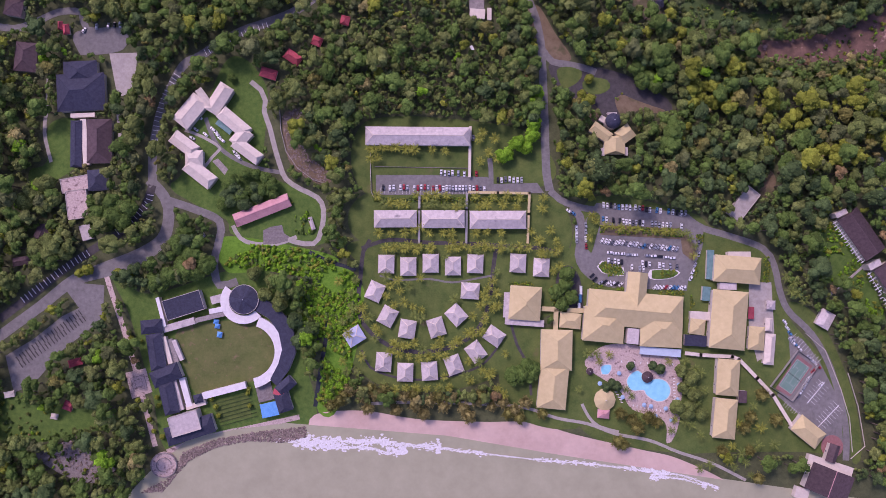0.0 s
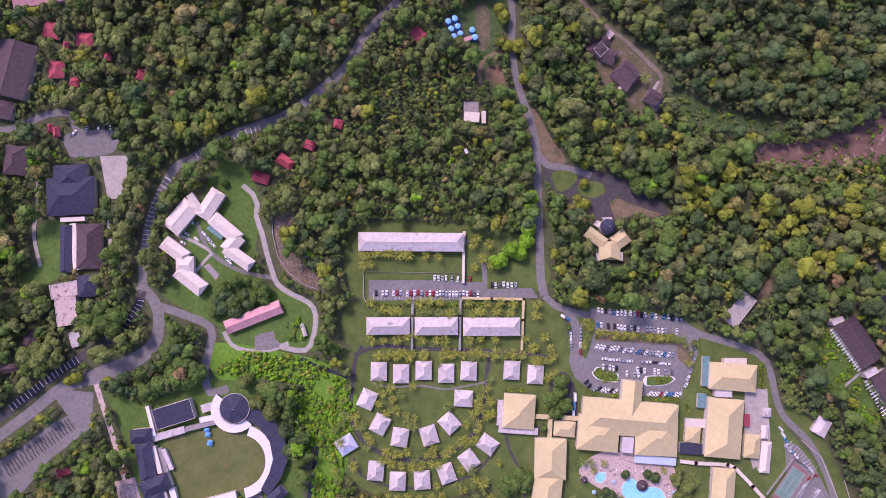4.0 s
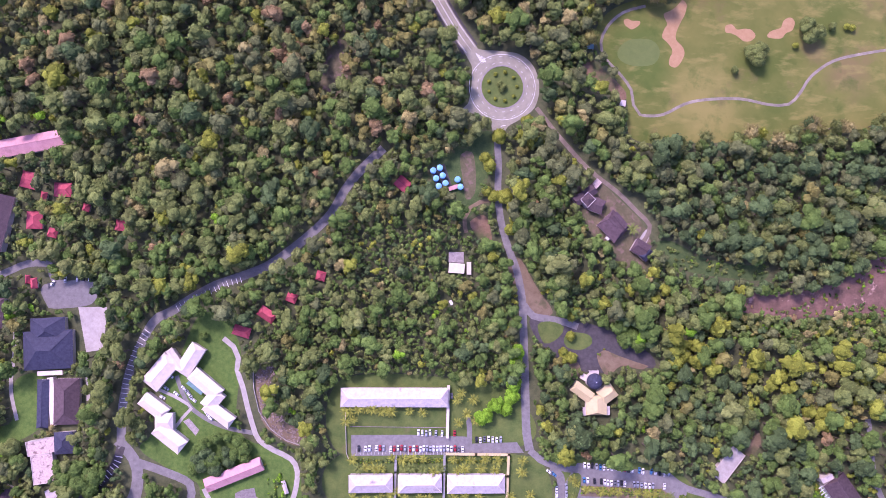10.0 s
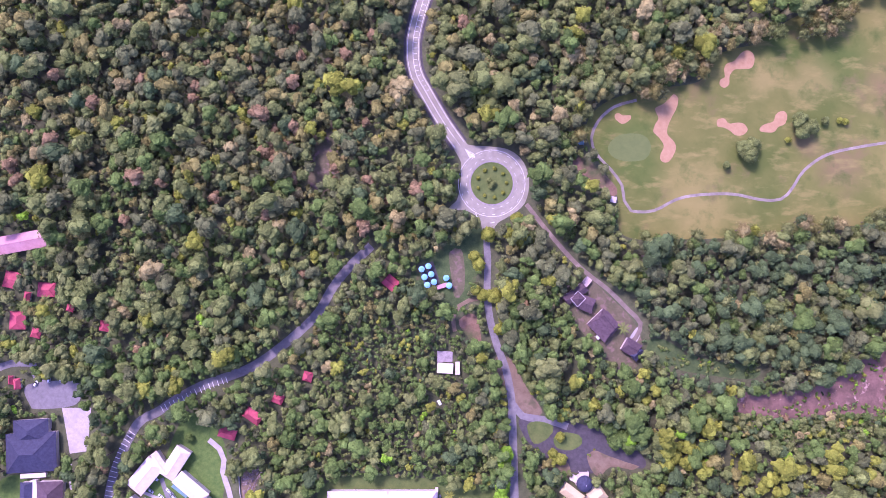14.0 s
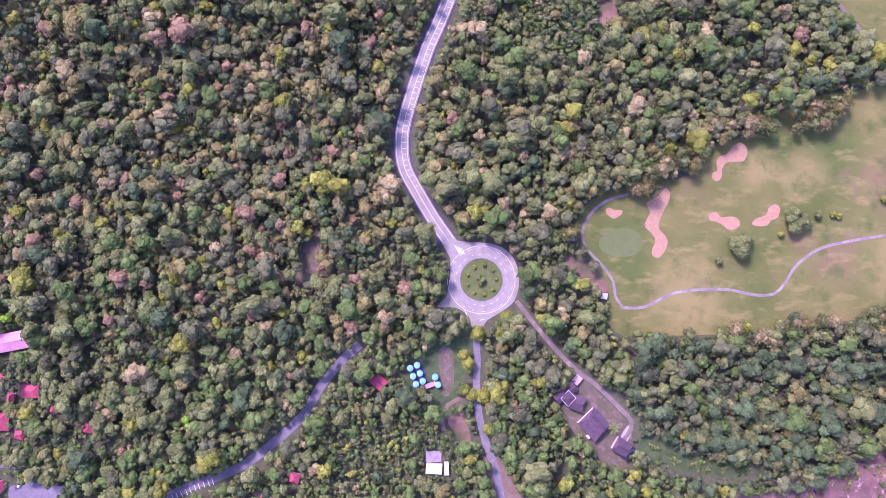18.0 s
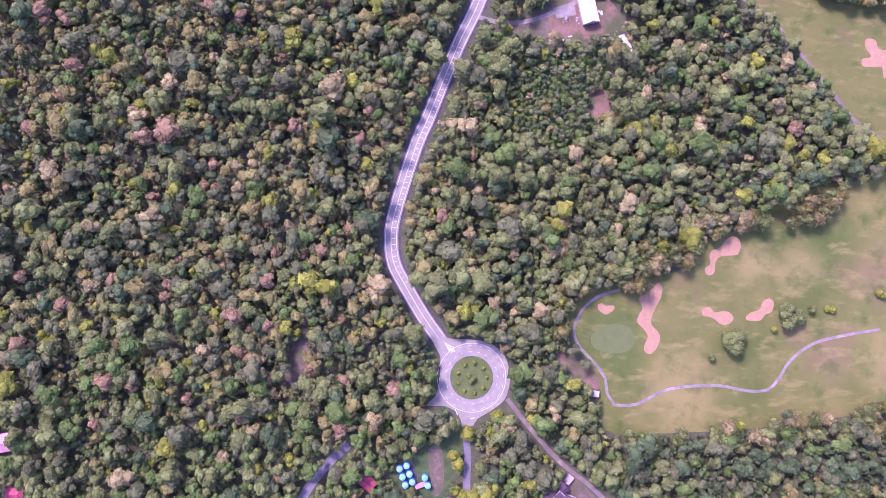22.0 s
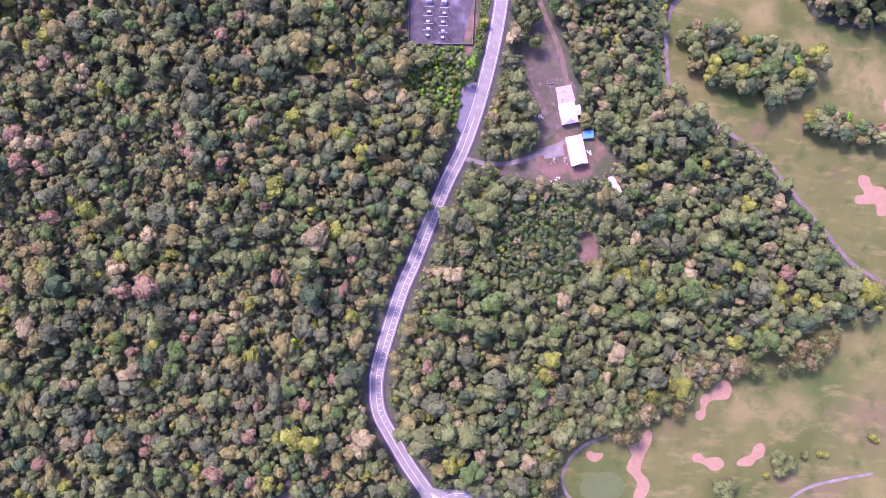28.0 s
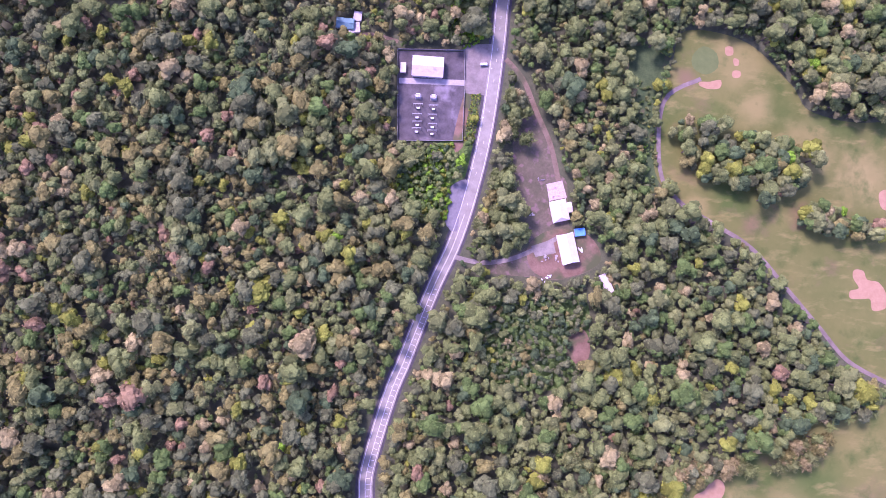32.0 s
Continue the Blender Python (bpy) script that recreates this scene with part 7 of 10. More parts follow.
for corners in ([(-113.5, 132.1), (-102.1, 126.5), (-97.4, 130.5), (-107.0, 139.3)], [(-131.3, 120.1), (-119.1, 115.3), (-114.3, 121.7), (-125.6, 124.1)], [(-92.5, 142.4), (-85.6, 139.3), (-82.7, 145.7), (-90.0, 148.5)], [(-71.3, 157.6), (-65.0, 154.4), (-63.5, 161.5), (-69.4, 163.9)]):
    house("red_chalet", "small timber chalet under a red roof in the trees", "chalet", corners, M["red"], 3.0, 2.0, 0.7, group="red-roofed chalets")
for corners in ([(-280.2, 222.1), (-266.9, 220.5), (-266.0, 230.9), (-276.8, 234.8)], [(-256.6, 215.8), (-243.2, 215.0), (-243.2, 225.3), (-254.2, 225.3)], [(-275.8, 193.0), (-263.2, 192.2), (-264.6, 204.8), (-274.1, 205.6)], [(-260.0, 188.3), (-253.7, 185.1), (-253.2, 193.4), (-260.0, 193.4)],
                [(-235.3, 207.1), (-231.4, 203.2), (-229.8, 209.5), (-234.5, 211.1)], [(-212.3, 193.7), (-205.9, 189.0), (-204.4, 198.5), (-211.6, 199.3)], [(-265.7, 213.1), (-261.0, 211.9), (-260.1, 218.2), (-264.2, 219.4)], [(-276.9, 154.1), (-272.9, 153.7), (-273.3, 160.2), (-276.5, 160.2)], [(-272.9, 150.5), (-267.3, 150.5), (-268.9, 157.5), (-272.9, 158.7)]):
    house("red_chalet", "small timber chalet under a red roof in the trees", "chalet", corners, M["red"], 3.0, 1.8, 0.7, group="red-roofed chalets")
house("pink_hall", "long hall under a faded pink roof in the woods", "hall", [(-299.1, 240.8), (-245.8, 250.8), (-248.5, 263.4), (-299.1, 253.4)], M["pink"], 4.6, 2.8, 0.4)
# villas
house("villa", "large villa under a blue-black hip roof", "villa", [(-274.1, 93.0), (-240.4, 94.8), (-241.6, 121.8), (-276.3, 120.2)], DK, 6.0, 6.0, 0.9, ridge_along="x")
house("villa_porch", "blue-black gabled front of the villa", "villa", [(-269.7, 112.7), (-245.8, 114.6), (-247.5, 130.4), (-271.5, 129.7)], DK, 6.0, 4.0, 0.6, ridge_along="y")
house("villa", "dark brown villa with many hips", "villa", [(-307.8, 124.2), (-291.0, 121.8), (-290.0, 144.2), (-305.2, 144.5)], M["brown"], 5.5, 3.6, 0.9)
house("longhouse", "dark brown roofed hall with skylights", "hall", [(-319.4, 180.9), (-289.9, 176.9), (-282.1, 216.5), (-308.1, 219.6)], M["brown"], 6.0, 4.0, 0.0, ridge_along="y")
house("longhouse", "gazebo under a purple-brown roof", "gazebo", [(-314.9, 163.0), (-301.5, 163.8), (-299.4, 176.0), (-312.4, 177.2)], M["brown"], 4.5, 2.6, 1.0)
flat_roof("white_bridge", "white flat roof link of the villa", "link", [(-266.2, 89.1), (-248.7, 89.9), (-249.1, 93.0), (-266.2, 92.3)], M["white"], 4.0)
flat_roof("white_bridge", "long white flat roofed link", "link", [(-256.5, 54.1), (-251.2, 54.9), (-255.3, 88.2), (-258.6, 87.8)], M["white"], 4.0)
house("villa_wing", "villa wing under a brown hip roof", "villa", [(-252.2, 54.8), (-235.8, 56.3), (-234.8, 88.0), (-253.9, 87.3)], M["brown"], 5.0, 3.2, 0.9)
house("villa_wing", "villa wing under a dark roof", "villa", [(-266.1, 52.5), (-256.3, 53.2), (-258.1, 87.2), (-264.6, 86.5)], M["dark"], 4.6, 1.6, 0.5)
house("villa_wing", "blue-black hipped villa wing", "villa", [(-250.7, 34.8), (-237.8, 36.3), (-238.2, 51.6), (-252.1, 50.0)], DK, 5.0, 2.4, 0.9)
flat_roof("speckled_roof", "pale stained flat concrete roof", "flat roof", [(-267.7, 32.9), (-248.5, 38.8), (-249.5, 46.8), (-273.1, 44.5)], M["pinkpave"], 5.0, 0.4, parapet=0.4)
flat_roof("speckled_roof", "pale stained flat concrete roof", "flat roof", [(-260.9, 13.9), (-252.9, 17.2), (-249.3, 38.8), (-270.1, 33.3)], M["pinkpave"], 5.2, 0.4, parapet=0.4)
flat_roof("grey_link", "grey sheet-roofed passage between villas", "canopy", [(-254.5, -1.5), (-247.0, 2.5), (-250.7, 12.4), (-257.1, 9.9)], M["pale"], 3.2)
house("garden_shed", "garden shed under a red roof", "shed", [(-267.0, -118.8), (-259.9, -121.2), (-258.4, -115.0), (-264.0, -112.5)], M["red"], 2.6, 1.4, 0.5)
house("garden_shed", "garden shed under a white roof", "shed", [(-274.8, -125.8), (-270.0, -126.6), (-269.3, -122.7), (-274.1, -121.8)], M["white"], 2.4, 1.0, 0.5)
house("garden_shed", "red roofed hut among trees", "shed", [(-262.1, -90.2), (-252.0, -87.9), (-254.5, -82.5), (-263.0, -85.5)], M["red"], 2.6, 1.2, 0.5)
house("garden_shed", "maroon roofed hut among trees", "shed", [(-302.1, -18.6), (-289.8, -16.3), (-290.8, -10.8), (-304.8, -12.3)], M["brown"], 3.0, 1.4, 0.5)
house("garden_shed", "maroon roofed hut among trees", "shed", [(-289.6, -4.4), (-282.8, 3.7), (-276.9, 15.7), (-283.9, 9.7)], M["brown"], 3.0, 1.4, 0.5)
house("gate_hut", "white gate hut beside the old car park", "hut", [(-306.2, -111.2), (-299.3, -109.7), (-300.2, -105.7), (-307.1, -106.8)], M["white"], 2.8, 0.8, 0.6)
road("villa_path", [(-285.5, 119.4), (-286.2, 99.4), (-287.4, 79.5), (-281.6, 57.5)], 2.6, M["concrete"], "pale path through villa lawns", "path", verge=0.5)
road("villa_steps", [(-233.9, 101.3), (-232.4, 85.4), (-231.2, 71.3)], 2.6, M["concrete"], "pale stepped path", "path", verge=0.5)
road("road_west_upper", [(-206.8, 39.8), (-212.0, 24.8), (-228.3, 6.5), (-250.3, -7.8), (-270.1, -21.8), (-289.4, -37.8), (-312.7, -55.7)], 6.0, M["darkasphalt"], "dark lane with parking bays", verge=1.5)
west_marks = thing("bay_lines", "white painted bars of parking bays and striped road edges", "road marking", 0, 0, 0)
west_marks["kind"] = "structure"
# rows on the forest road paint the striped shadow of covers
stripes("bay_line", west_marks, [(-187.0, 122.5), (-194.3, 111.2), (-200.0, 97.2), (-203.6, 81.2), (-205.4, 63.1)], 3.3, 5.0, -3.6, 0.5)
stripes("bay_line", west_marks, [(-206.8, 35.7), (-209.2, 26.8), (-218.2, 16.7), (-232.4, 4.5)], 3.3, 5.0, -3.2, 0.5)
stripes("bay_line", west_marks, [(-248.3, -7.8), (-270.0, -22.6), (-297.2, -43.8)], 3.3, 5.0, -3.6, 0.5)
stripes("bay_line", west_marks, [(-121.5, 159.7), (-139.2, 153.4), (-158.7, 144.2), (-172.5, 137.2)], 3.3, 4.4, -0.4, 0.4)
stripes("planter_bar", west_marks, [(-300.0, -87.8), (-253.3, -52.6)], 2.7, 4.5, 0.2, 0.8, M["darkasphalt"], 0.5)
stripes("planter_bar", west_marks, [(-297.6, -91.8), (-250.7, -56.6)], 2.7, 4.5, 0.2, 0.8, M["darkasphalt"], 0.5)
car_row(*((-194.9, -12.2), (-194.1, -12.6)), 1, 70, where="parked on the asphalt road")
car_row(*((-168.8, 2.8), (-168.8, 2.0)), 1, 120, where="parked on the asphalt road")
car_row(*((-258.3, 154.6), (-257.9, 154.2)), 1, 60, where="parked on the asphalt road")
car_row(*((-249.1, 157.1), (-231.7, 157.8)), 5, 85, 0.9)

# loose boulders on the sea wall and the cut slope
def boulders(name, label, outline, n, lo, hi, seed):
    r = random.Random(seed)
    arr = np.array(outline)
    a, b = arr.min(0), arr.max(0)
    bm = bmesh.new()
    made = 0
    while made < n:
        x, y = r.uniform(a[0], b[0]), r.uniform(a[1], b[1])
        if not inside(outline, np.array([x]), np.array([y]))[0]:
            continue
        s = r.uniform(lo, hi)
        z = max(land(x, y), -1.6) + s * 0.15
        k = len(bm.verts)
        vs = [bm.verts.new((x + v[0] * s * r.uniform(0.7, 1.2), y + v[1] * s * r.uniform(0.7, 1.2), z + v[2] * s * r.uniform(0.5, 0.9))) for v in ICO_V]
        for f in ICO_F:
            bm.faces.new([vs[i] for i in f])
        made += 1
    ob = part(name, bm, M["boulder"], None)
    tagged(ob, label, "rocks", kind="stuff")


M["boulder"] = material("boulder_stone", (0.14, 0.105, 0.088), (0.32, 0.25, 0.21), 0.8, 0.9, 0.5, 0.2, vary=0.35, island=True)
boulders("sea_wall_rocks", "brown boulders piled along the sea wall", [(-213.0, -179.7), (-193.4, -169.6), (-183.3, -151.5), (-161.2, -143.0), (-133.2, -138.2), (-96.9, -134.6), (-95.0, -141.6), (-113.2, -145.5), (-137.3, -144.3), (-159.4, -147.9), (-179.5, -157.8), (-197.3, -178.7)], 1500, 0.4, 1.1, 5)
boulders("slope_rocks", "loose grey rocks on the cut slope", [(-113.3, 89.1), (-104.4, 95.1), (-98.3, 95.1), (-104.3, 77.0), (-94.1, 60.9), (-77.8, 46.6), (-81.8, 39.3), (-96.1, 44.6), (-109.1, 58.8)], 500, 0.3, 1.0, 6)
boulders("rubble", "pale rubble heaps in the rough field", [(-255.9, -138.0), (-238.0, -146.2), (-231.8, -162.0), (-243.6, -169.8), (-259.4, -161.7), (-287.2, -149.4)], 260, 0.3, 1.2, 8)


# ---------- tanks, villas and prayer hall in the woods ----------
M["tank"] = material("blue_tank_panels", (0.045, 0.26, 0.60), (0.09, 0.36, 0.72), 0.5, 0.5, 0.1, 0.1, vary=0.12)
M["tanktop"] = material("pale_blue_tank_lid", (0.16, 0.46, 0.78), (0.24, 0.55, 0.85), 0.5, 0.5, 0.1, 0.08, vary=0.1)


def tank(x, y, r=2.1, h=4.2):
    ob = thing("water_tank", "round bright blue water tank with domed lid", "water tank", x, y, land(x, y) + 0.1, 0, "blue water tanks")
    n = 20
    bm = bmesh.new()
    slab(bm, [(r * math.cos(6.2832 * k / n), r * math.sin(6.2832 * k / n)) for k in range(n)], 0, h)
    part("body", bm, M["tank"], ob)
    bm = bmesh.new()
    prev = None
    for f, z in ((1.04, h - 0.05), (1.04, h + 0.08), (0.7, h + 0.4), (0.3, h + 0.6)):
        ring = [bm.verts.new((r * f * math.cos(6.2832 * k / n), r * f * math.sin(6.2832 * k / n), z)) for k in range(n)]
        if prev:
            for k in range(n):
                bm.faces.new([prev[k], prev[(k + 1) % n], ring[(k + 1) % n], ring[k]])
        prev = ring
    bm.faces.new(prev)
    part("lid", bm, M["tanktop"], ob)
    bm = bmesh.new()
    slab(bm, [(0.35 * math.cos(k * 0.7854), 0.35 * math.sin(k * 0.7854)) for k in range(8)], h + 0.55, h + 0.75)
    part("hatch", bm, M["tanktop"], ob)
    bm = bmesh.new()
    box(bm, r + 0.1, 0, 0, 0.08, 0.5, h + 0.3)
    part("ladder", bm, M["grey"], ob)
    return ob


first = None
for x, y in ((12.6, 234.9), (17.4, 237.0), (14.6, 229.3), (19.4, 231.3), (16.6, 223.7), (21.4, 225.8), (30.1, 228.6), (32.1, 223.3)):
    if first is None:
        first = tank(x, y)
    else:
        copy_thing(first, Matrix.Translation((x, y, land(x, y) + 0.1)))
patch("tank_pad", [(10.1, 237.3), (20.7, 240.6), (26.3, 224.3), (15.7, 220.7)], M["darkasphalt"], 0.12, "dark concrete pad under water tanks", "pad", rounded=False)
flat_roof("pump_hut", "pale roofed pump hut by the tanks", "hut", [(23.8, 220.2), (31.1, 222.6), (30.3, 225.5), (23.0, 223.0)], M["pink"], 2.5)
house("red_shed", "shed under a red roof near the tanks", "shed", [(-16.7, 225.7), (-8.7, 219.2), (-2.3, 224.9), (-9.5, 231.3)], M["red"], 3.4, 1.6, 0.1)
flat_roof("white_hut", "white flat-roofed hut in the woods", "hut", [(23.3, 162.0), (35.0, 160.4), (35.0, 168.3), (24.1, 168.3)], M["white"], 3.2)
flat_roof("white_hut", "white flat-roofed hut in the woods", "hut", [(36.6, 160.4), (39.8, 160.0), (39.8, 169.1), (36.6, 169.1)], M["white"], 3.0)
flat_roof("slab_ruin", "dark concrete slab behind the hut", "slab", [(24.1, 168.8), (35.1, 168.9), (34.3, 176.0), (23.3, 176.8)], M["stone"], 0.8)
low_wall("white_board", "white board lying in the scrub", [(24.6, 141.7), (26.2, 138.6)], 0.8, 2.0, M["paint"], "board")
road("tank_track", [(58.1, 214.7), (46.6, 212.6), (39.3, 208.5), (35.2, 200.5), (36.4, 190.4)], 3.0, M["soil"], "brown dirt track to the tanks", "track", verge=1)
patch("soil_clearing", [(39.3, 198.5), (50.7, 202.5), (55.5, 182.4), (50.6, 182.4), (42.5, 190.4)], M["redsoil"], 0.06, "bare red earth between trees", "clearing", margin=0)
patch("tank_clearing_soil", [(32.5, 247.0), (40.8, 249.2), (43.5, 235.0), (42.6, 218.7), (36.5, 214.6), (33.7, 230.8)], M["rough"], 0.08, "worn brown earth track", "clearing", clear=False)

BV2 = "brown-roofed villa with pale ridge lines in the trees"
house("villa", BV2, "villa", [(112.1, 214.9), (117.3, 209.0), (132.1, 220.2), (126.8, 225.1)], M["brown"], 5.0, 2.0, 0.25)
tower = [(118.3, 213.9), (123.4, 208.2), (129.1, 214.1), (123.8, 219.5)]
house("villa_tower", "square brown hipped roof with a white eaves board", "villa", tower, M["brown"], 6.8, 1.3, 1.0)
for a, b in zip(tower, tower[1:] + tower[:1]):
    low_wall("eaves_board", "white board along the eaves of the villa", [a, b], 7.05, 0.3, M["pale"], "board", 30.0)
house("villa", BV2, "villa", [(121.8, 208.7), (131.9, 203.7), (138.9, 212.7), (128.7, 215.5)], M["brown"], 5.0, 1.8, 0.3)
flat_roof("villa_terrace", "pale terrace slab of the villa", "terrace", [(127.3, 225.3), (130.7, 221.7), (135.0, 227.1), (131.5, 229.8)], M["pinkpave"], 3.2)
house("villa", "brown-roofed villa with stepped gables", "villa", [(130.8, 195.7), (143.4, 181.8), (154.0, 194.9), (142.1, 207.1)], M["brown"], 5.0, 3.0, 0.3)
house("villa_wing", "brown gabled wing of the villa", "villa", [(137.9, 199.8), (146.2, 189.0), (153.1, 195.9), (144.8, 205.1)], M["brown"], 6.2, 2.0, 0.1, clear=False)
flat_roof("villa_terrace", "small white balcony of the villa", "terrace", [(136.7, 186.7), (138.6, 184.6), (140.6, 186.0), (138.6, 188.1)], M["bright"], 3.4, 0.2, posts=True)
house("villa", "brown-purple villa by the track", "villa", [(152.3, 177.3), (165.9, 172.1), (169.0, 179.6), (162.1, 187.0)], M["brown"], 5.0, 2.4, 0.4)
house("villa_wing", "dark villa wing by the track", "villa", [(159.8, 174.1), (165.8, 169.2), (172.5, 175.8), (166.1, 181.0)], M["dark"], 4.6, 2.0, 0.4, clear=False)
patch("villa_drive", [(162.3, 184.4), (167.4, 192.5), (171.6, 194.5), (169.8, 186.4), (165.5, 179.9)], M["concrete"], 0.15, "pale concrete driveway", "driveway")

# prayer hall with dome
house("prayer_hall", "prayer hall wing under a cream roof", "hall", [(110.7, 78.1), (121.4, 68.5), (129.0, 75.2), (114.0, 84.8)], CR, 5.0, 2.6, 0.35)
house("prayer_hall", "prayer hall wing under a cream roof", "hall", [(126.8, 75.2), (136.7, 68.5), (143.7, 73.6), (139.2, 84.0)], CR, 5.0, 2.6, 0.35)
house("prayer_hall", "prayer hall wing under a cream roof", "hall", [(120.9, 60.3), (136.4, 60.3), (136.1, 73.9), (121.1, 73.9)], CR, 5.1, 2.7, 0.3, ridge_along="y")
for corners in ([(119.1, 59.6), (121.8, 59.6), (121.8, 65.5), (119.3, 65.5)], [(136.3, 59.8), (138.8, 59.8), (138.8, 66.0), (136.4, 66.0)]):
    flat_roof("porch", "pale side porch of the prayer hall", "porch", corners, M["pale"], 3.4, 0.25, posts=True)
cone_roof("prayer_dome", "dark blue-grey dome of the prayer hall", "dome", ((127.1, 84.4)), 5.7, 7.0, 4.6, M["dark"], 24, curve=2.0, wall_r=0.95)
flat_roof("porch", "pale square porch roof of the prayer hall", "porch", [(124.1, 87.7), (131.0, 87.7), (131.0, 91.6), (124.1, 91.6)], M["pale"], 4.0, 0.3, posts=True)
flat_roof("white_store", "white sheet-roofed lean-to beside the hall", "lean-to", [(117.5, 86.6), (121.9, 83.1), (124.4, 87.7), (119.7, 89.3)], M["white"], 3.2)
patch("court_bed", [(130.8, 102.7), (135.7, 105.8), (145.9, 101.8), (160.1, 96.7), (168.3, 93.9), (164.1, 91.5), (147.7, 93.9), (139.5, 86.8), (133.4, 92.8)], M["soil"], 0.3, "raised brown planting bed with hedge edge", "bed", clear=False)
patch("court_bed", [(103.8, 96.9), (109.1, 100.0), (117.3, 96.8), (118.3, 87.0), (111.0, 85.1), (104.9, 89.1)], M["soil"], 0.3, "raised planting bed", "bed", clear=False)
road("court_drive", [(78.2, 138.2), (84.6, 130.4), (94.8, 128.4), (106.9, 126.0), (117.1, 122.4)], 5.0, M["asphalt"], "asphalt drive to the prayer hall", verge=0.5, lift=0.26)
patch("verge_lawn", [(87.9, 123.7), (96.8, 126.4), (106.9, 122.5), (102.9, 114.6), (92.7, 110.7)], M["grass"], 0.3, "small grass island by the drive", "island", clear=False)

# ---------- highway ----------
HWY = [(109.6, 770.5), (103.3, 737.9), (99.9, 705.5), (94.9, 669.2), (90.0, 641.0), (83.4, 613.0), (75.3, 585.2), (66.5, 561.5), (55.0, 537.7), (44.2, 512.0), (32.5, 482.6), (22.7, 459.3), (8.4, 412.9), (6.0, 392.7), (8.4, 376.6), (15.7, 362.6), (28.7, 340.6), (40.0, 324.5)]
lines = thing("highway_lines", "white painted lane lines of the highway", "road marking", 0, 0, 0)
lines["kind"] = "structure"
marking("edge_line", HWY, M["paint"], lines, 0.28, offset=3.9)
marking("edge_line", HWY, M["paint"], lines, 0.28, offset=-3.9)
marking("centre_line", HWY[:7], M["paint"], lines, 0.22, 3.0, 4.5)
stripes("hatch_bar", lines, HWY[8:16], 4.2, 2.6, 0.4, 0.3)
marking("centre_line", HWY[6:], M["paint"], lines, 0.3)
for k in range(6):
    bm = bmesh.new()
    a, b = ((43.9, 319.8), (51.2, 317.8))
    f = k / 6
    ribbon(bm, [(a[0] + 1.2 * k, a[1] - 0.6 * k + 2), (a[0] + 1.2 * k + 2.0 - k * 0.3, a[1] - 0.6 * k - 1.5 + k * 0.3), (a[0] + 1.2 * k + 3.2 - k * 0.4, a[1] - 0.6 * k - 4 + k * 0.5)], 0.4, 0.24, 0.03)
    part("chevron_bar", bm, M["paint"], lines)
for a, b in (((51.5, 275.0), (53.1, 270.9)), ((62.0, 268.1), (65.3, 268.9))):
    bm = bmesh.new()
    ribbon(bm, [a, ((a[0] + b[0]) / 2, (a[1] + b[1]) / 2), b], 0.4, 0.24, 0.03)
    part("stop_line", bm, M["paint"], lines)
road("highway_shoulder", HWY, 13.5, M["darkasphalt"], "dark gravelly shoulder beside the highway", "verge", lift=0.08, verge=0)


def street_lamp(x, y, turn):
    z = land(x, y)
    ob = thing("street_lamp", "tall grey street lamp beside the highway", "street lamp", x, y, z, turn, "street lamps")
    bm = bmesh.new()
    box(bm, 0, 0, -0.3, 0.18, 0.18, 9.3, 0, 0.6)
    part("pole", bm, M["grey"], ob)
    bm = bmesh.new()
    box(bm, 1.0, 0, 8.9, 2.0, 0.1, 0.1)
    part("arm", bm, M["grey"], ob)
    bm = bmesh.new()
    box(bm, 2.1, 0, 8.85, 0.9, 0.35, 0.16)
    part("lamp_head", bm, M["paint"], ob)
    return ob


first = None
for k, (x, y) in enumerate(((78.7, 615.8), (86.0, 651.1), (91.8, 685.2), (62.6, 567.4), (47.5, 529.8), (34.4, 498.2), (22.7, 467.0), (94.4, 713.6))):
    m = Matrix.Translation((x, y, land(x, y))) @ Matrix.Rotation(0.3, 4, "Z")
    if first is None:
        first = street_lamp(x, y, 0.3)
    else:
        copy_thing(first, m)

# ---------- substation ----------
house("substation_hall", "switch hall under a white barrel-like roof", "building", [(38.5, 681.6), (60.4, 680.2), (61.3, 694.5), (39.3, 695.9)], M["pale"], 5.5, 1.4, 0.0, capmat=M["paint"])
flat_roof("substation_hut", "small white-roofed hut in the substation", "hut", [(30.5, 684.5), (34.5, 684.5), (34.8, 691.3), (30.9, 691.7)], M["white"], 3.0)
patch("substation_road", [(29.6, 681.4), (75.7, 680.2), (75.7, 676.2), (29.6, 677.5)], M["concrete"], 0.18, "pale concrete road across the yard", "yard road", rounded=False, clear=False)
for a in (((28.8, 701.5), (75.8, 701.1)), ((75.8, 701.1), (75.7, 681.0)), ((75.7, 673.1), (74.0, 637.0)), ((74.0, 637.0), (28.7, 636.8)), ((28.7, 636.8), (28.8, 701.5))):
    low_wall("yard_fence", "grey fence round the substation yard", list(a), 2.0, 0.12, M["grey"], "fence")


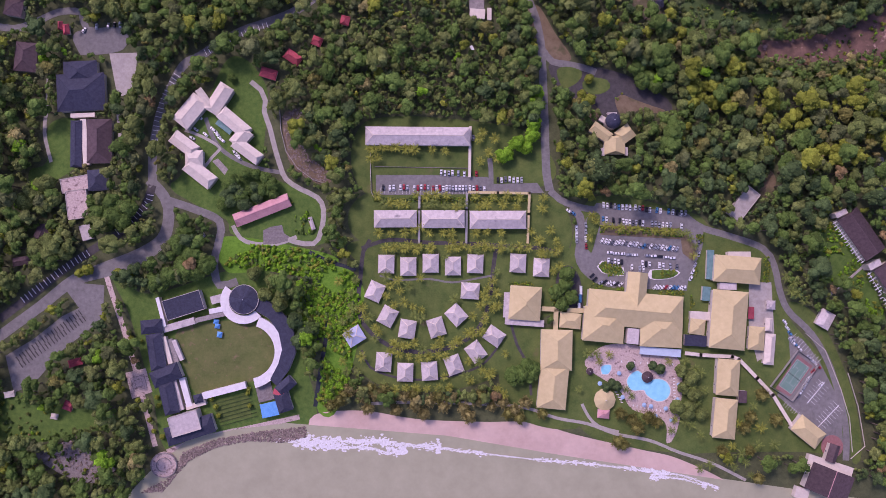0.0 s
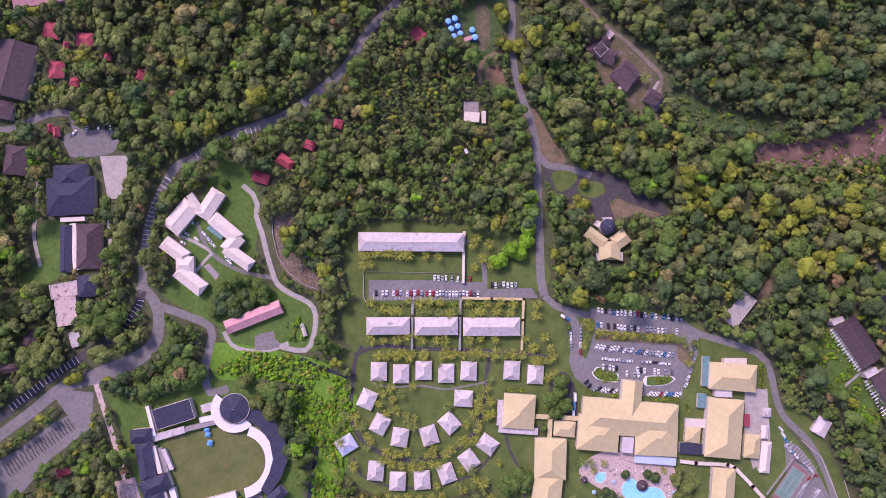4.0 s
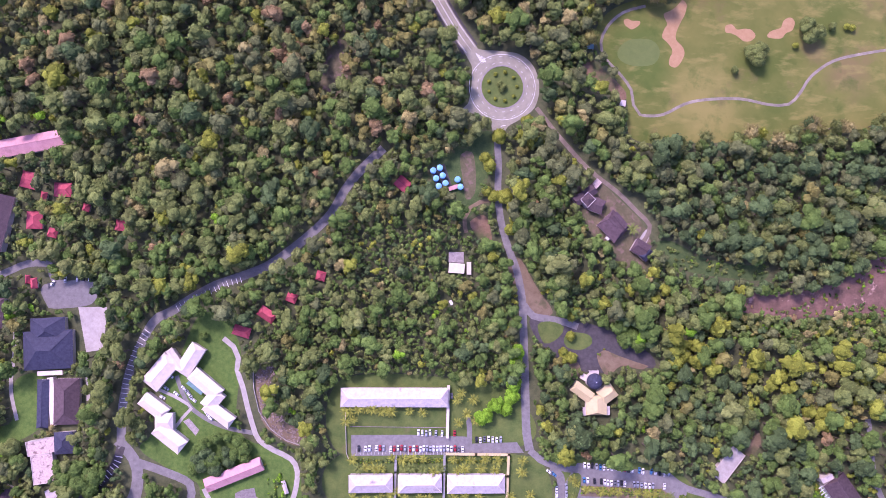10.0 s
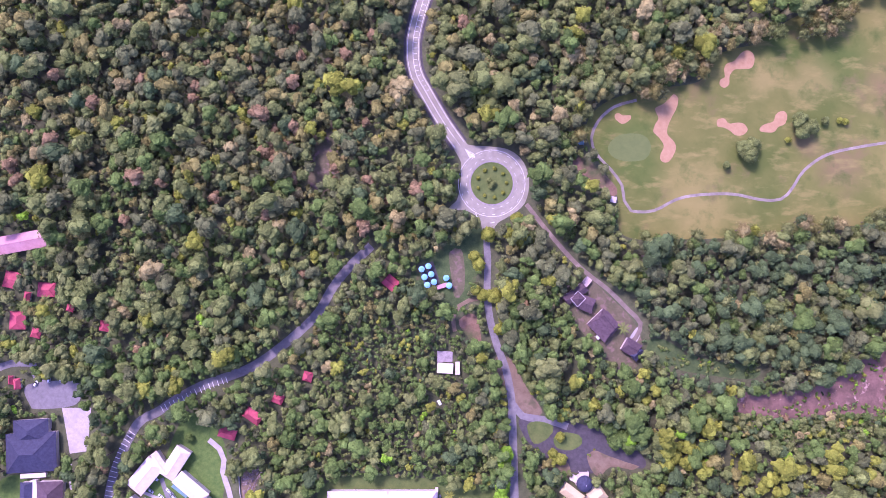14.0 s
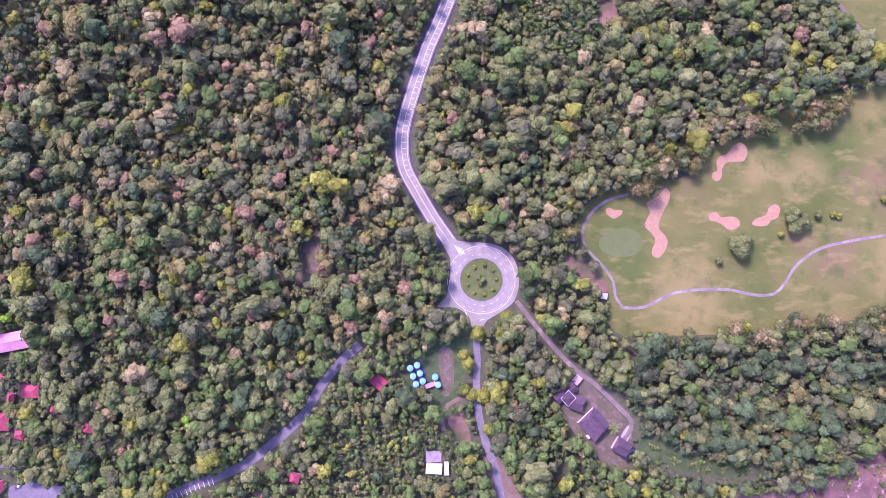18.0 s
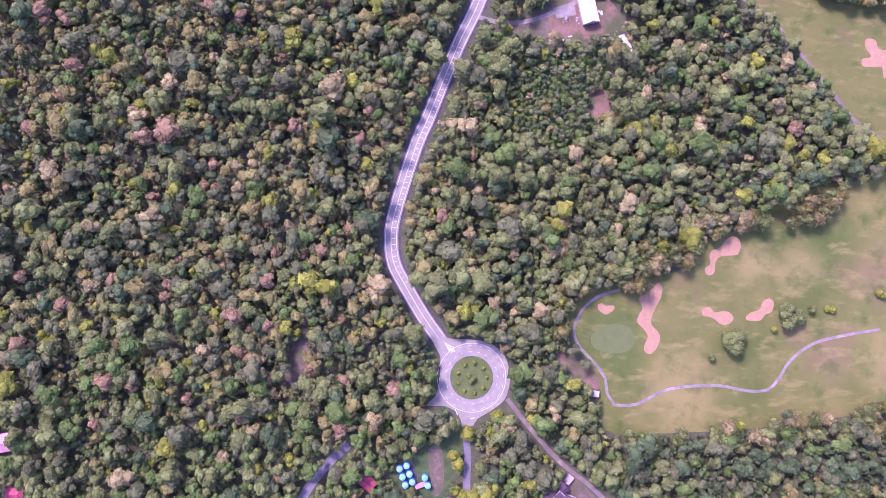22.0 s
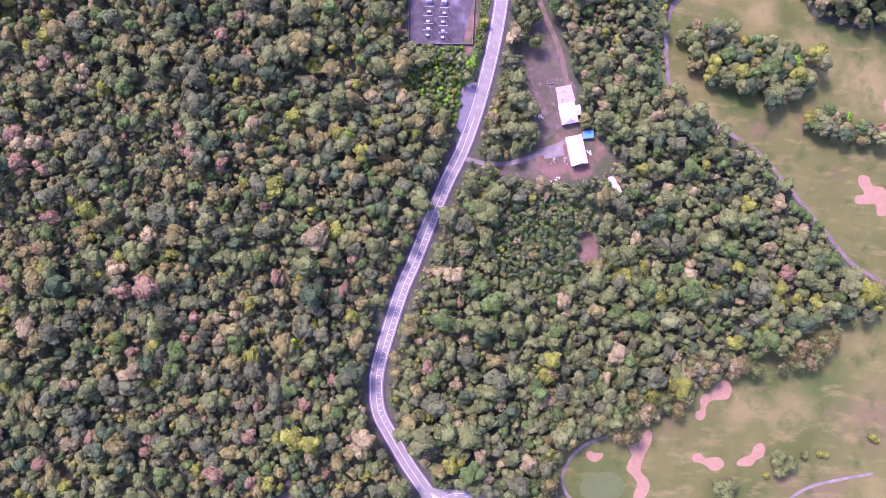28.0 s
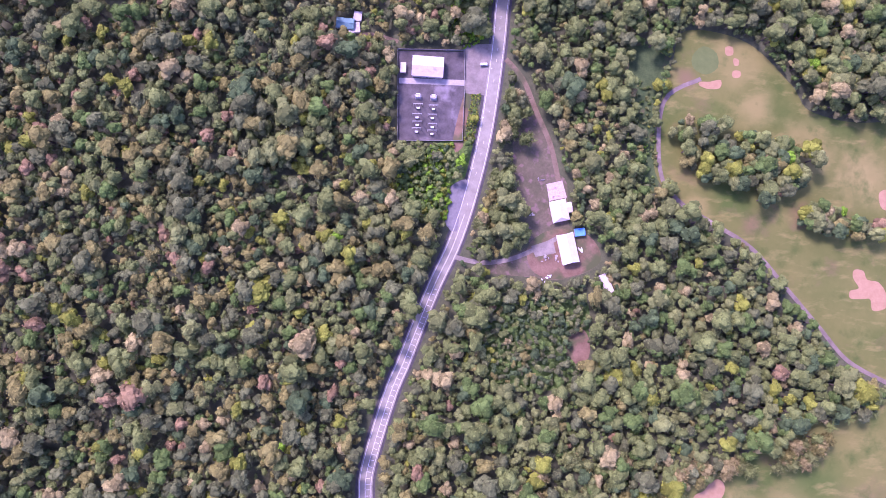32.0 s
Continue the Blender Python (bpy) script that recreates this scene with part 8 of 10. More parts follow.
def transformer(x, y):
    ob = thing("transformer", "pale grey transformer with cooling fins", "transformer", x, y, land(x, y) + 0.12, 0, "substation transformers")
    for nm, q in (("tank", (0, 0, 0.4, 2.6, 1.8, 2.4)), ("plinth", (0, 0, 0, 4.6, 3.6, 0.4)), ("conservator", (0, 1.3, 3.0, 2.6, 0.7, 0.7))):
        bm = bmesh.new()
        box(bm, *q)
        part(nm, bm, M["paint"] if nm != "plinth" else M["concrete"], ob)
    for s in (-1, 1):
        for k in range(4):
            bm = bmesh.new()
            box(bm, s * 1.75, -0.75 + 0.5 * k, 0.7, 0.8, 0.12, 1.9)
            part("fin", bm, M["paint"], ob)
    for k in range(3):
        bm = bmesh.new()
        box(bm, -0.7 + 0.7 * k, -0.4, 2.8, 0.22, 0.22, 1.2, 0, 0.5)
        part("bushing", bm, M["brown"], ob)
    return ob


t1 = transformer(*((43.0, 668.0)))
x, y = ((53.8, 667.3))
copy_thing(t1, Matrix.Translation((x, y, land(x, y) + 0.12)))


def gantry(x, y):
    ob = thing("gantry", "grey steel gantry with insulators", "gantry", x, y, land(x, y) + 0.12, 0, "substation gantries")
    for sx in (-3, 3):
        bm = bmesh.new()
        box(bm, sx, 0, 0, 0.35, 0.35, 6)
        part("column", bm, M["grey"], ob)
    bm = bmesh.new()
    box(bm, 0, 0, 6, 6.6, 0.45, 0.45)
    part("beam", bm, M["grey"], ob)
    for k in range(3):
        bm = bmesh.new()
        box(bm, -2 + 2 * k, 0, 4.9, 0.25, 0.25, 1.1)
        part("insulator", bm, M["paint"], ob)
    bm = bmesh.new()
    box(bm, 0, -1.6, 0, 2.2, 1.2, 1.5)
    part("switch_box", bm, M["paint"], ob)
    return ob


g1 = gantry(*((43.0, 661.6)))
for x, y in ((53.8, 660.8), (42.2, 654.8), (52.9, 654.4), (42.3, 649.5), (52.9, 648.0), (41.8, 644.8), (52.5, 643.3)):
    copy_thing(g1, Matrix.Translation((x, y, land(x, y) + 0.12)))
minibus(*((89.4, 691.2)), 0.05, CAR_PAINT[0][1], "white van parked in the entry yard", 5.4)
house("teal_house", "house under a teal sheet roof in the forest", "house", [(-15.6, 713.7), (-1.9, 715.6), (-0.8, 719.5), (-11.7, 724.2)], M["teal"], 4.0, 1.6, 0.1)
flat_roof("grey_lean_to", "grey lean-to roof beside the teal house", "lean-to", [(-9.5, 713.5), (1.5, 712.8), (3.8, 719.3), (-1.7, 717.6)], M["grey"], 3.0)
flat_roof("grey_lean_to", "grey lean-to roof beside the teal house", "lean-to", [(-2.5, 720.7), (3.8, 720.0), (3.8, 726.4), (-0.9, 727.9)], M["grey"], 3.2)
road("house_track", [(-1.3, 710.0), (7.4, 712.5), (19.4, 710.2), (29.2, 707.1)], 2.4, M["soil"], "dirt track to the teal house", "track", verge=0.8)

# homestead
house("homestead", "homestead under a bright white gable roof", "house", [(143.7, 548.4), (155.4, 553.1), (150.9, 572.0), (139.3, 570.4)], M["white"], 4.6, 2.6, 0.12, ridge_along="y", capmat=M["paint"])
flat_roof("blue_lean_to", "blue sheet lean-to behind the homestead", "lean-to", [(153.7, 569.0), (160.5, 571.0), (159.4, 575.0), (151.4, 575.4)], M["blue"], 3.0)
house("homestead", "small house under a white hip roof", "house", [(136.8, 580.9), (149.5, 579.3), (145.7, 595.8), (134.5, 593.9)], M["white"], 4.0, 2.2, 0.5, capmat=M["paint"])
patch("concrete_floor", [(133.4, 606.7), (144.7, 609.2), (147.8, 597.3), (135.3, 594.8)], M["pinkpave"], 0.2, "bare concrete floor of a removed shed", "slab", rounded=False)
patch("yard_slab", [(122.2, 562.9), (137.5, 567.7), (139.8, 558.0), (125.3, 555.3)], M["rubbleyard"], 0.14, "broken concrete slab in the yard", "slab", rounded=False, clear=False)
house("porch", "white gabled side porch of the small house", "porch", [(146.5, 585.6), (151.2, 587.2), (150.1, 593.9), (145.3, 593.1)], M["white"], 3.4, 1.0, 0.0, ridge_along="x", windows=False)
flat_roof("shed", "white sheet-roofed shed half under trees", "shed", [(175.2, 528.9), (179.7, 530.9), (175.1, 544.4), (169.3, 541.6)], M["white"], 3.6, 0.2)
heap_random = random.Random(3)


def debris(x, y, s, mat, label):
    ob = thing("debris_heap", label, "debris", x, y, land(x, y) + 0.05, heap_random.uniform(0, 3))
    for k in range(7):
        bm = bmesh.new()
        box(bm, heap_random.uniform(-s, s), heap_random.uniform(-s, s) * 0.5, 0, heap_random.uniform(0.8, 2.2), heap_random.uniform(0.5, 1.5), heap_random.uniform(0.3, 1.1), heap_random.uniform(0, 3), 0.7)
        part("board", bm, mat, ob)


debris(*((133.1, 540.6)), 3.5, M["paint"], "heap of white sheets in the yard")
debris(*((132.1, 553.4)), 3.0, M["concrete"], "pile of pale building waste")
debris(*((140.1, 554.1)), 2.5, M["concrete"], "pile of pale building waste")
debris(*((129.8, 610.0)), 3.0, M["stone"], "grey gravel heap beside the track")
debris(*((157.5, 560.4)), 1.5, M["paint"], "white boxes behind the homestead")
debris(*((122.4, 587.2)), 3.0, M["concrete"], "scattered pale rubble in the grass")
flat_roof("golf_shelter", "small pale blue-roofed golf shelter", "shelter", [(125.2, 325.1), (130.1, 325.1), (130.2, 329.3), (125.2, 329.3)], M["teal"], 2.5, 0.15, posts=True)
flat_roof("golf_shelter", "small white-roofed golf hut by the path", "shelter", [(148.6, 283.6), (153.1, 282.8), (153.7, 287.3), (149.5, 287.7)], M["pale"], 2.5, 0.15, posts=True)
patch("red_bank", [(121.5, 312.1), (131.9, 317.6), (133.9, 314.2), (144.2, 305.3), (154.5, 293.9), (152.3, 287.7), (139.9, 295.8)], M["redsoil"], 0.07, "bare reddish bank by the golf course", "bank", margin=0)


# ---------- palms ----------
M["palm"] = [material("palm_fronds_yellow", (0.170, 0.195, 0.022), (0.315, 0.325, 0.040), 0.7, 0.8, 0.2, 0.2, vary=0.25), material("palm_fronds_green", (0.105, 0.150, 0.025), (0.195, 0.235, 0.045), 0.7, 0.8, 0.2, 0.2, vary=0.25)]


def frond_mesh(r):
    """One arching frond: leaflets with gaps on both sides of a midrib."""
    bm = bmesh.new()
    n, L = 8, 4.3
    for side in (-1, 1):
        for k in range(n):
            f, g = (k + 0.05) / n, (k + 0.85) / n
            x0, x1 = L * f, L * g
            z0, z1 = 1.0 * math.sin(f * 2.0) - 1.25 * f * f, 1.0 * math.sin(g * 2.0) - 1.25 * g * g
            w = 0.60 * math.sin(math.pi * min(0.16 + f * 0.8, 0.96)) + 0.05
            vs = [bm.verts.new((x0, side * 0.03, z0)), bm.verts.new((x1, side * 0.03, z1)), bm.verts.new((x1 + 0.5, side * w, z1 - 0.16)), bm.verts.new((x0 + 0.55, side * w, z0 - 0.14))]
            bm.faces.new(vs if side > 0 else vs[::-1])
    me = bpy.data.meshes.new("frond")
    bm.to_mesh(me)
    bm.free()
    return me


def palm_model(k, label):
    r = random.Random(20 + k)
    ob = thing("palm_tree", label, "palm tree", 0, 0, 0, 0, "resort palms")
    h = 6.0
    bm = bmesh.new()
    prev = None
    for i in range(6):
        f = i / 5
        c = (0.5 * f * f, 0.2 * f, h * f)
        ring = [bm.verts.new((c[0] + (0.22 - 0.08 * f) * math.cos(a * 1.0472), c[1] + (0.22 - 0.08 * f) * math.sin(a * 1.0472), c[2] - (0.3 if i == 0 else 0))) for a in range(6)]
        if prev:
            for a in range(6):
                bm.faces.new([prev[a], prev[(a + 1) % 6], ring[(a + 1) % 6], ring[a]])
        prev = ring
    part("trunk", bm, M["bark"], ob)
    n = 10
    for i in range(n):
        o = part_of("frond", FRONDS[k % 2], None, ob)
        up = r.uniform(-10, 8) if i % 3 else r.uniform(14, 28)
        o.matrix_local = Matrix.Translation((0.5, 0.2, h - 0.1)) @ Matrix.Rotation(2 * math.pi * i / n + r.uniform(-0.2, 0.2), 4, "Z") @ Matrix.Rotation(radians(-up), 4, "Y") @ Matrix.Diagonal((r.uniform(0.85, 1.1),) * 3).to_4x4()
    return ob


FRONDS = []
for k in range(2):
    me = frond_mesh(random.Random(k))
    me.materials.append(M["palm"][k])
    FRONDS.append(me)
PALM = []


def palms(points, kind=0, scale=1.0, seed=1):
    r = random.Random(seed)
    for x, y in points:
        k = kind if r.random() < 0.85 else 1 - kind
        while len(PALM) <= k:
            PALM.append(None)
        s = scale * r.uniform(0.72, 0.98)
        m = Matrix.Translation((x, y, land(x, y) - 0.1)) @ Matrix.Rotation(r.uniform(0, 6.28), 4, "Z")
        if PALM[k] is None:
            PALM[k] = palm_model(k, ("coconut palm with yellowish fronds on grass", "coconut palm with dark green fronds on grass")[k])
            PALM[k].matrix_basis = m
            PALM[k].scale = (s, s, s)
        else:
            o = copy_thing(PALM[k], m)
            o.scale = (s, s, s)


palms([(-32.7, -6.1), (-25.8, -7.0), (-21.7, -5.4), (-16.9, -7.5), (-13.2, -5.4), (-5.5, -5.9), (4.2, -13.3), (10.8, -3.9), (16.4, -6.0), (22.5, -7.0), (28.2, -5.7), (32.7, -4.9), (37.9, -6.2), (44.5, -5.7), (52.2, -6.7), (58.4, -6.3), (64.9, -7.6), (72.6, -10.1), (78.7, -11.7), (84.9, -10.5), (86.9, -20.0), (83.1, -24.0)], 0, 1.0, 1)
palms([(-38.4, -27.6), (-29.9, -29.6), (-13.8, -28.1), (-35.2, -34.5), (-28.4, -37.4), (-21.5, -34.1), (-38.4, -41.7), (-32.0, -47.8), (-24.7, -45.4), (-19.2, -49.5), (-12.3, -51.2), (-17.9, -55.5), (-13.5, -56.8), (10.5, -42.9), (31.6, -41.9), (29.4, -47.9), (24.5, -55.9), (36.8, -44.7), (40.5, -39.9), (37.6, -50.8), (32.6, -60.1), (38.6, -31.8), (40.7, -24.5), (29.3, -66.5), (24.4, -68.8)], 0, 1.0, 2)
palms([(15.0, -74.0), (8.9, -77.6), (0.9, -73.4), (-31.4, -75.5), (-24.9, -76.0), (-18.5, -74.8), (-35.3, -80.3), (-28.9, -82.3), (-22.5, -84.9), (-15.3, -85.7), (-7.2, -84.6), (-1.6, -83.9), (-46.2, -72.1), (-55.0, -84.1), (21.0, -88.1), (31.0, -94.6), (35.5, -97.9), (27.4, -89.0), (2.7, -99.1), (0.7, -107.8), (5.9, -106.7), (-17.4, -106.9), (17.7, -99.3), (41.0, -108.3), (45.0, -112.0)], 0, 1.0, 3)
palms([(-59.3, -29.8), (-62.5, -39.1), (-55.3, -49.2), (-60.9, -49.5), (-69.3, -59.9), (-65.8, -67.2), (-64.2, -55.1), (-50.5, -56.0), (-69.0, -87.1), (-66.6, -95.1), (-59.4, -95.2), (-71.4, -30.9)], 1, 1.05, 4)
palms([(-44.4, 31.4), (-40.2, 24.9), (-35.4, 25.3), (-28.1, 24.1), (-23.2, 24.8), (-16.2, 31.3), (-9.3, 30.9), (-2.0, 30.9), (5.4, 30.4), (-8.3, 24.0), (-2.9, 24.4), (5.2, 23.5), (12.9, 23.1), (17.7, 23.9), (26.9, 29.5), (39.6, 29.9), (49.8, 30.3), (58.7, 29.4), (29.6, 23.0), (34.4, 23.4), (45.9, 23.7), (56.5, 22.9)], 0, 1.05, 5)
palms([(-42.6, 4.2), (-34.6, 4.1), (-24.1, 4.1), (-18.3, 6.5), (-11.8, 8.5), (-6.7, 4.0), (2.4, 3.9), (9.6, 3.1), (25.9, 3.8), (34.9, 3.8), (44.6, 3.7), (67.1, 4.8), (71.1, -2.6), (75.6, 29.3), (74.5, 20.4), (81.4, 4.8), (84.6, -2.7), (73.9, -1.4), (87.8, -7.7)], 0, 1.05, 6)
palms([(-49.6, 65.2), (-45.6, 63.9), (-40.7, 65.1), (-35.1, 65.1), (-30.3, 65.1), (-24.6, 64.3), (-20.5, 65.1), (-16.4, 63.5), (-3.9, 63.5), (5.1, 63.4), (-48.5, 57.6), (-43.3, 57.9), (32.8, 76.2), (30.0, 71.4), (41.4, 71.4), (35.6, 61.8), (29.9, 55.3), (42.5, 57.8)], 0, 1.1, 7)
palms([(111.2, 14.9), (114.5, 11.2), (111.8, 4.6), (109.7, -0.4), (120.9, 7.8), (126.7, 7.4), (132.5, 6.5), (138.6, 6.1), (144.8, 5.7), (157.2, 5.2), (163.4, 4.3), (169.6, 3.5), (175.7, 2.5), (180.8, 3.4), (183.6, -1.6), (186.3, -6.6), (185.0, -13.2)], 0, 0.95, 8)
palms([(112.4, -84.2), (115.2, -89.1), (122.7, -84.3), (178.0, -90.6), (184.1, -94.7), (188.5, -98.8), (181.7, -106.8), (190.4, -110.9), (185.2, -119.0), (175.9, -134.1), (181.5, -136.6), (187.1, -143.2), (169.3, -131.7), (146.4, -130.5), (210.8, -150.7), (216.1, -155.6), (211.5, -167.0), (219.7, -163.8), (228.6, -151.0), (193.2, -164.7), (187.0, -166.7), (216.1, -134.7), (226.8, -123.6), (230.5, -138.9), (240.4, -151.1)], 1, 1.1, 9)
palms([(90.2, -72.7), (106.3, -83.0), (138.6, -114.4), (142.4, -127.7), (154.5, -134.6), (166.7, -140.1), (74.1, -117.6), (99.9, -109.0), (207.4, -160.8), (224.0, -173.3), (234.1, -163.2), (165.7, -89.6), (134.6, -109.5)], 1, 1.0, 10)
palms([(251.7, -29.3), (257.7, -33.4), (260.5, -41.6), (265.8, -47.8), (255.6, -39.6), (-248.2, 212.2), (-263.9, 208.3), (-252.1, 202.4), (-242.3, 175.1), (-250.3, 173.1), (-230.4, 173.1), (-238.3, 169.3), (-226.4, 167.3), (-261.9, 210.2), (-244.2, 208.3)], 1, 1.2, 11)
palms([(314.7, 442.4), (322.1, 438.4), (347.0, 440.8), (355.3, 441.5), (365.7, 443.5), (338.7, 443.4), (334.5, 433.7), (155.2, 192.4), (112.1, 153.0)], 1, 1.2, 12)


def palm_row(line, gap, side, seed):
    """Palms along a garden path, clear of the roofs."""
    r = random.Random(seed)
    pts = []
    for (x, y), (u, v) in zip(line, line[1:]):
        d = math.dist((x, y), (u, v))
        for k in range(int(d / gap)):
            f = (k + r.uniform(0.1, 0.9)) / max(int(d / gap), 1)
            o = side + r.uniform(-1.2, 1.2)
            px, py = x + (u - x) * f - (v - y) / d * o, y + (v - y) * f + (u - x) / d * o
            if not any(inside(a, np.array([px]), np.array([py]))[0] or edge_gap(a, np.array([px]), np.array([py]), True)[0] < 1.5 for a in roof_areas):
                pts.append((px, py))
    palms(pts, 0, 1.0, seed)


palm_row([(-56.9, -56.8), (-43.1, -73.2), (-31.8, -79.0), (-17.5, -81.9), (-1.1, -80.8), (13.2, -76.9), (25.0, -70.0), (34.0, -60.0), (38.5, -46.0), (39.5, -30.0)], 7.0, 3.6, 21)
palm_row([(-17.5, -81.9), (-1.1, -80.8), (13.2, -76.9), (25.0, -70.0), (34.0, -60.0), (38.5, -46.0)], 8.0, -4.0, 22)
palm_row([(-48.0, -105.0), (-20.0, -107.5), (5.0, -106.0), (25.0, -100.0), (42.0, -92.0), (50.0, -80.0)], 7.5, 0.0, 23)
palm_row([(-44.0, -8.5), (0.0, -8.5), (48.0, -8.5), (86.0, -12.0)], 8.5, 0.0, 24)

# ---------- single trees ----------
TREE = {}
tree_random = np.random.default_rng(31)


def tree_model(kind, k, label):
    r = np.random.default_rng(100 + kind * 10 + k)
    ob = thing("tree", label, "tree", 0, 0, 0, 0, "garden trees")
    bm = bmesh.new()
    prev = None
    for z, w, ox in ((-0.05, 0.075, 0), (0.35, 0.055, 0.02), (0.8, 0.04, 0.0), (1.15, 0.02, 0.03)):
        ring = [bm.verts.new((ox + w * math.cos(a * 1.0472), w * math.sin(a * 1.0472), z)) for a in range(6)]
        if prev:
            for a in range(6):
                bm.faces.new([prev[a], prev[(a + 1) % 6], ring[(a + 1) % 6], ring[a]])
        prev = ring
    for i in range(5):
        a = i * 1.2566 + r.uniform(-0.3, 0.3)
        s = Vector((0, 0, r.uniform(0.5, 0.8)))
        e = Vector((0.6 * math.cos(a), 0.6 * math.sin(a), r.uniform(0.95, 1.15)))
        side = Vector((-math.sin(a), math.cos(a), 0)) * 0.025
        v = [bm.verts.new(p) for p in (s - side, s + side, e + side * 0.4, e - side * 0.4, s + Vector((0, 0, 0.05)), e + Vector((0, 0, 0.03)))]
        for q in ((0, 1, 2, 3), (1, 4, 5, 2), (4, 0, 3, 5)):
            bm.faces.new([v[j] for j in q])
    part("trunk", bm, M["bark"], ob)
    v, f = plume_shape(r, 600) if kind in (9, 10) else crown_shape(r, 15, 420, 3, 7, 0.9, 0.07)
    v[:, 2] += 0.95
    me = mesh_from("crown", v, f, [LEAF[kind]], smooth=False)
    part_of("crown", me, None, ob)
    return ob


NAMES = ("olive-green", "mid-green", "deep green", "grey-green", "yellow-green", "brownish pink", "pale yellow flowering", "bright lime-green", "dull olive", "brownish olive", "straw-coloured feathery")


def trees(points, radius, kind, where, seed=1):
    r = random.Random(seed)
    for x, y in points:
        k = r.randrange(3)
        s = radius * r.uniform(1.0, 1.3)
        m = Matrix.Translation((x, y, land(x, y) - 0.1)) @ Matrix.Rotation(r.uniform(0, 6.28), 4, "Z")
        key = (kind, k, where)
        if key not in TREE:
            TREE[key] = tree_model(kind, k, "broad %s tree %s" % (NAMES[kind], where))
            o = TREE[key]
            o.matrix_basis = m
        else:
            o = copy_thing(TREE[key], m)
        o.scale = (s, s, s * 0.95)


trees([(50.5, 60.6), (57.1, 68.6), (63.2, 64.6), (67.7, 73.4), (69.3, 83.8), (69.7, 97.4), (71.4, 106.1), (46.0, 59.5)], 5.6, 7, "beside the lane", 2)
trees([(59.1, -96.9), (51.4, -100.0), (64.4, -92.2), (84.1, -40.1), (90.3, -34.4), (94.3, -42.5), (92.1, -26.4), (88.1, -48.2)], 5.6, 1, "by the hotel", 3)
trees([(124.2, -104.9), (119.8, -108.8), (127.9, -108.1), (138.3, -93.0), (158.7, -95.2), (153.8, -93.2)], 3.6, 2, "in the pool garden", 4)
trees([(175.0, -97.5), (181.1, -100.7), (176.8, -109.5), (182.8, -113.6), (179.4, -122.4), (188.7, -127.8), (177.6, -127.5), (170.5, -122.3)], 5.2, 0, "in the pool garden", 5)
trees([(149.8, -129.2), (155.9, -133.3), (137.7, -131.0), (129.6, -126.9), (141.5, -137.1), (127.3, -147.0), (131.3, -149.0), (202.5, -154.0), (222.9, -154.3), (229.1, -174.7), (219.2, -138.1), (223.5, -130.2), (232.1, -114.2), (242.0, -132.5)], 4.6, 9, "behind the beach", 6)
trees([(-63.2, -106.6), (-55.2, -112.6), (-45.3, -110.8), (-35.3, -115.7), (-25.4, -113.0), (-17.4, -119.1), (-7.4, -116.1), (2.6, -120.2), (8.6, -113.5), (16.6, -121.5), (26.6, -116.5), (36.7, -120.5), (44.8, -117.9), (52.8, -123.1), (60.9, -118.0), (-11.5, -125.2), (-31.4, -122.1), (20.6, -127.6), (-51.3, -120.7)], 4.6, 10, "behind the beach", 7)
trees([(-67.2, -110.5), (-71.1, -115.3), (-77.1, -118.3), (-49.3, -106.8), (-39.3, -106.9), (-19.3, -111.1), (28.8, -111.7), (-1.3, -113.4), (48.7, -125.9), (72.9, -126.2), (56.8, -128.8)], 4.4, 9, "behind the beach", 8)
trees([(-118.9, -30.5), (-110.9, -38.5), (-122.8, -38.4), (-130.8, -24.4), (-114.0, -46.5)], 5.5, 0, "beside the round hall", 9)
trees([(-96.6, -66.5), (-93.0, -75.4), (-99.7, -73.7), (-91.0, -64.6), (-102.9, -58.6)], 5.5, 2, "beside the arena", 10)
trees([(-230.4, 18.5), (-238.4, 12.5), (-224.4, 12.4), (-220.4, 21.7), (-242.4, 18.6), (-232.4, 26.5), (-182.5, -1.9), (-174.5, -10.1), (-182.4, -18.0), (-190.2, -26.0), (-172.5, -22.1), (-178.5, 6.1), (-164.5, -18.1), (-198.0, -29.9)], 7.0, 1, "beside the drive", 11)
trees([(-151.5, 39.2), (-146.8, 43.1), (-138.9, 46.3), (-131.0, 47.0), (-123.8, 43.8), (-119.0, 39.0), (-124.9, 35.9), (-134.1, 35.1), (-140.7, 31.1), (-146.7, 27.2), (-152.6, 29.2), (-154.7, 24.0), (-118.9, 32.6)], 4.6, 1, "above the pink roof", 41)
trees([(-140.4, 32.0), (-132.4, 36.0), (-148.4, 28.1), (-138.5, 26.0), (-152.3, 32.1), (-146.3, 36.0), (-130.4, 30.0)], 5.0, 2, "beside the pink roof", 12)
trees([(-149.4, 117.1)], 3.2, 1, "by the white blocks", 13)
trees([(-283.7, -5.3), (-271.7, -9.4), (-277.9, -1.3), (-263.9, -7.5), (-286.7, 32.8), (-274.7, 30.7), (-294.5, 26.8), (-281.1, 38.7)], 7.0, 0, "by the villas", 14)
trees([(-223.8, -25.8), (-218.8, -23.7), (-227.8, -23.7), (-249.6, -21.5), (-255.4, -23.5)], 3.6, 4, "beside the road", 15)
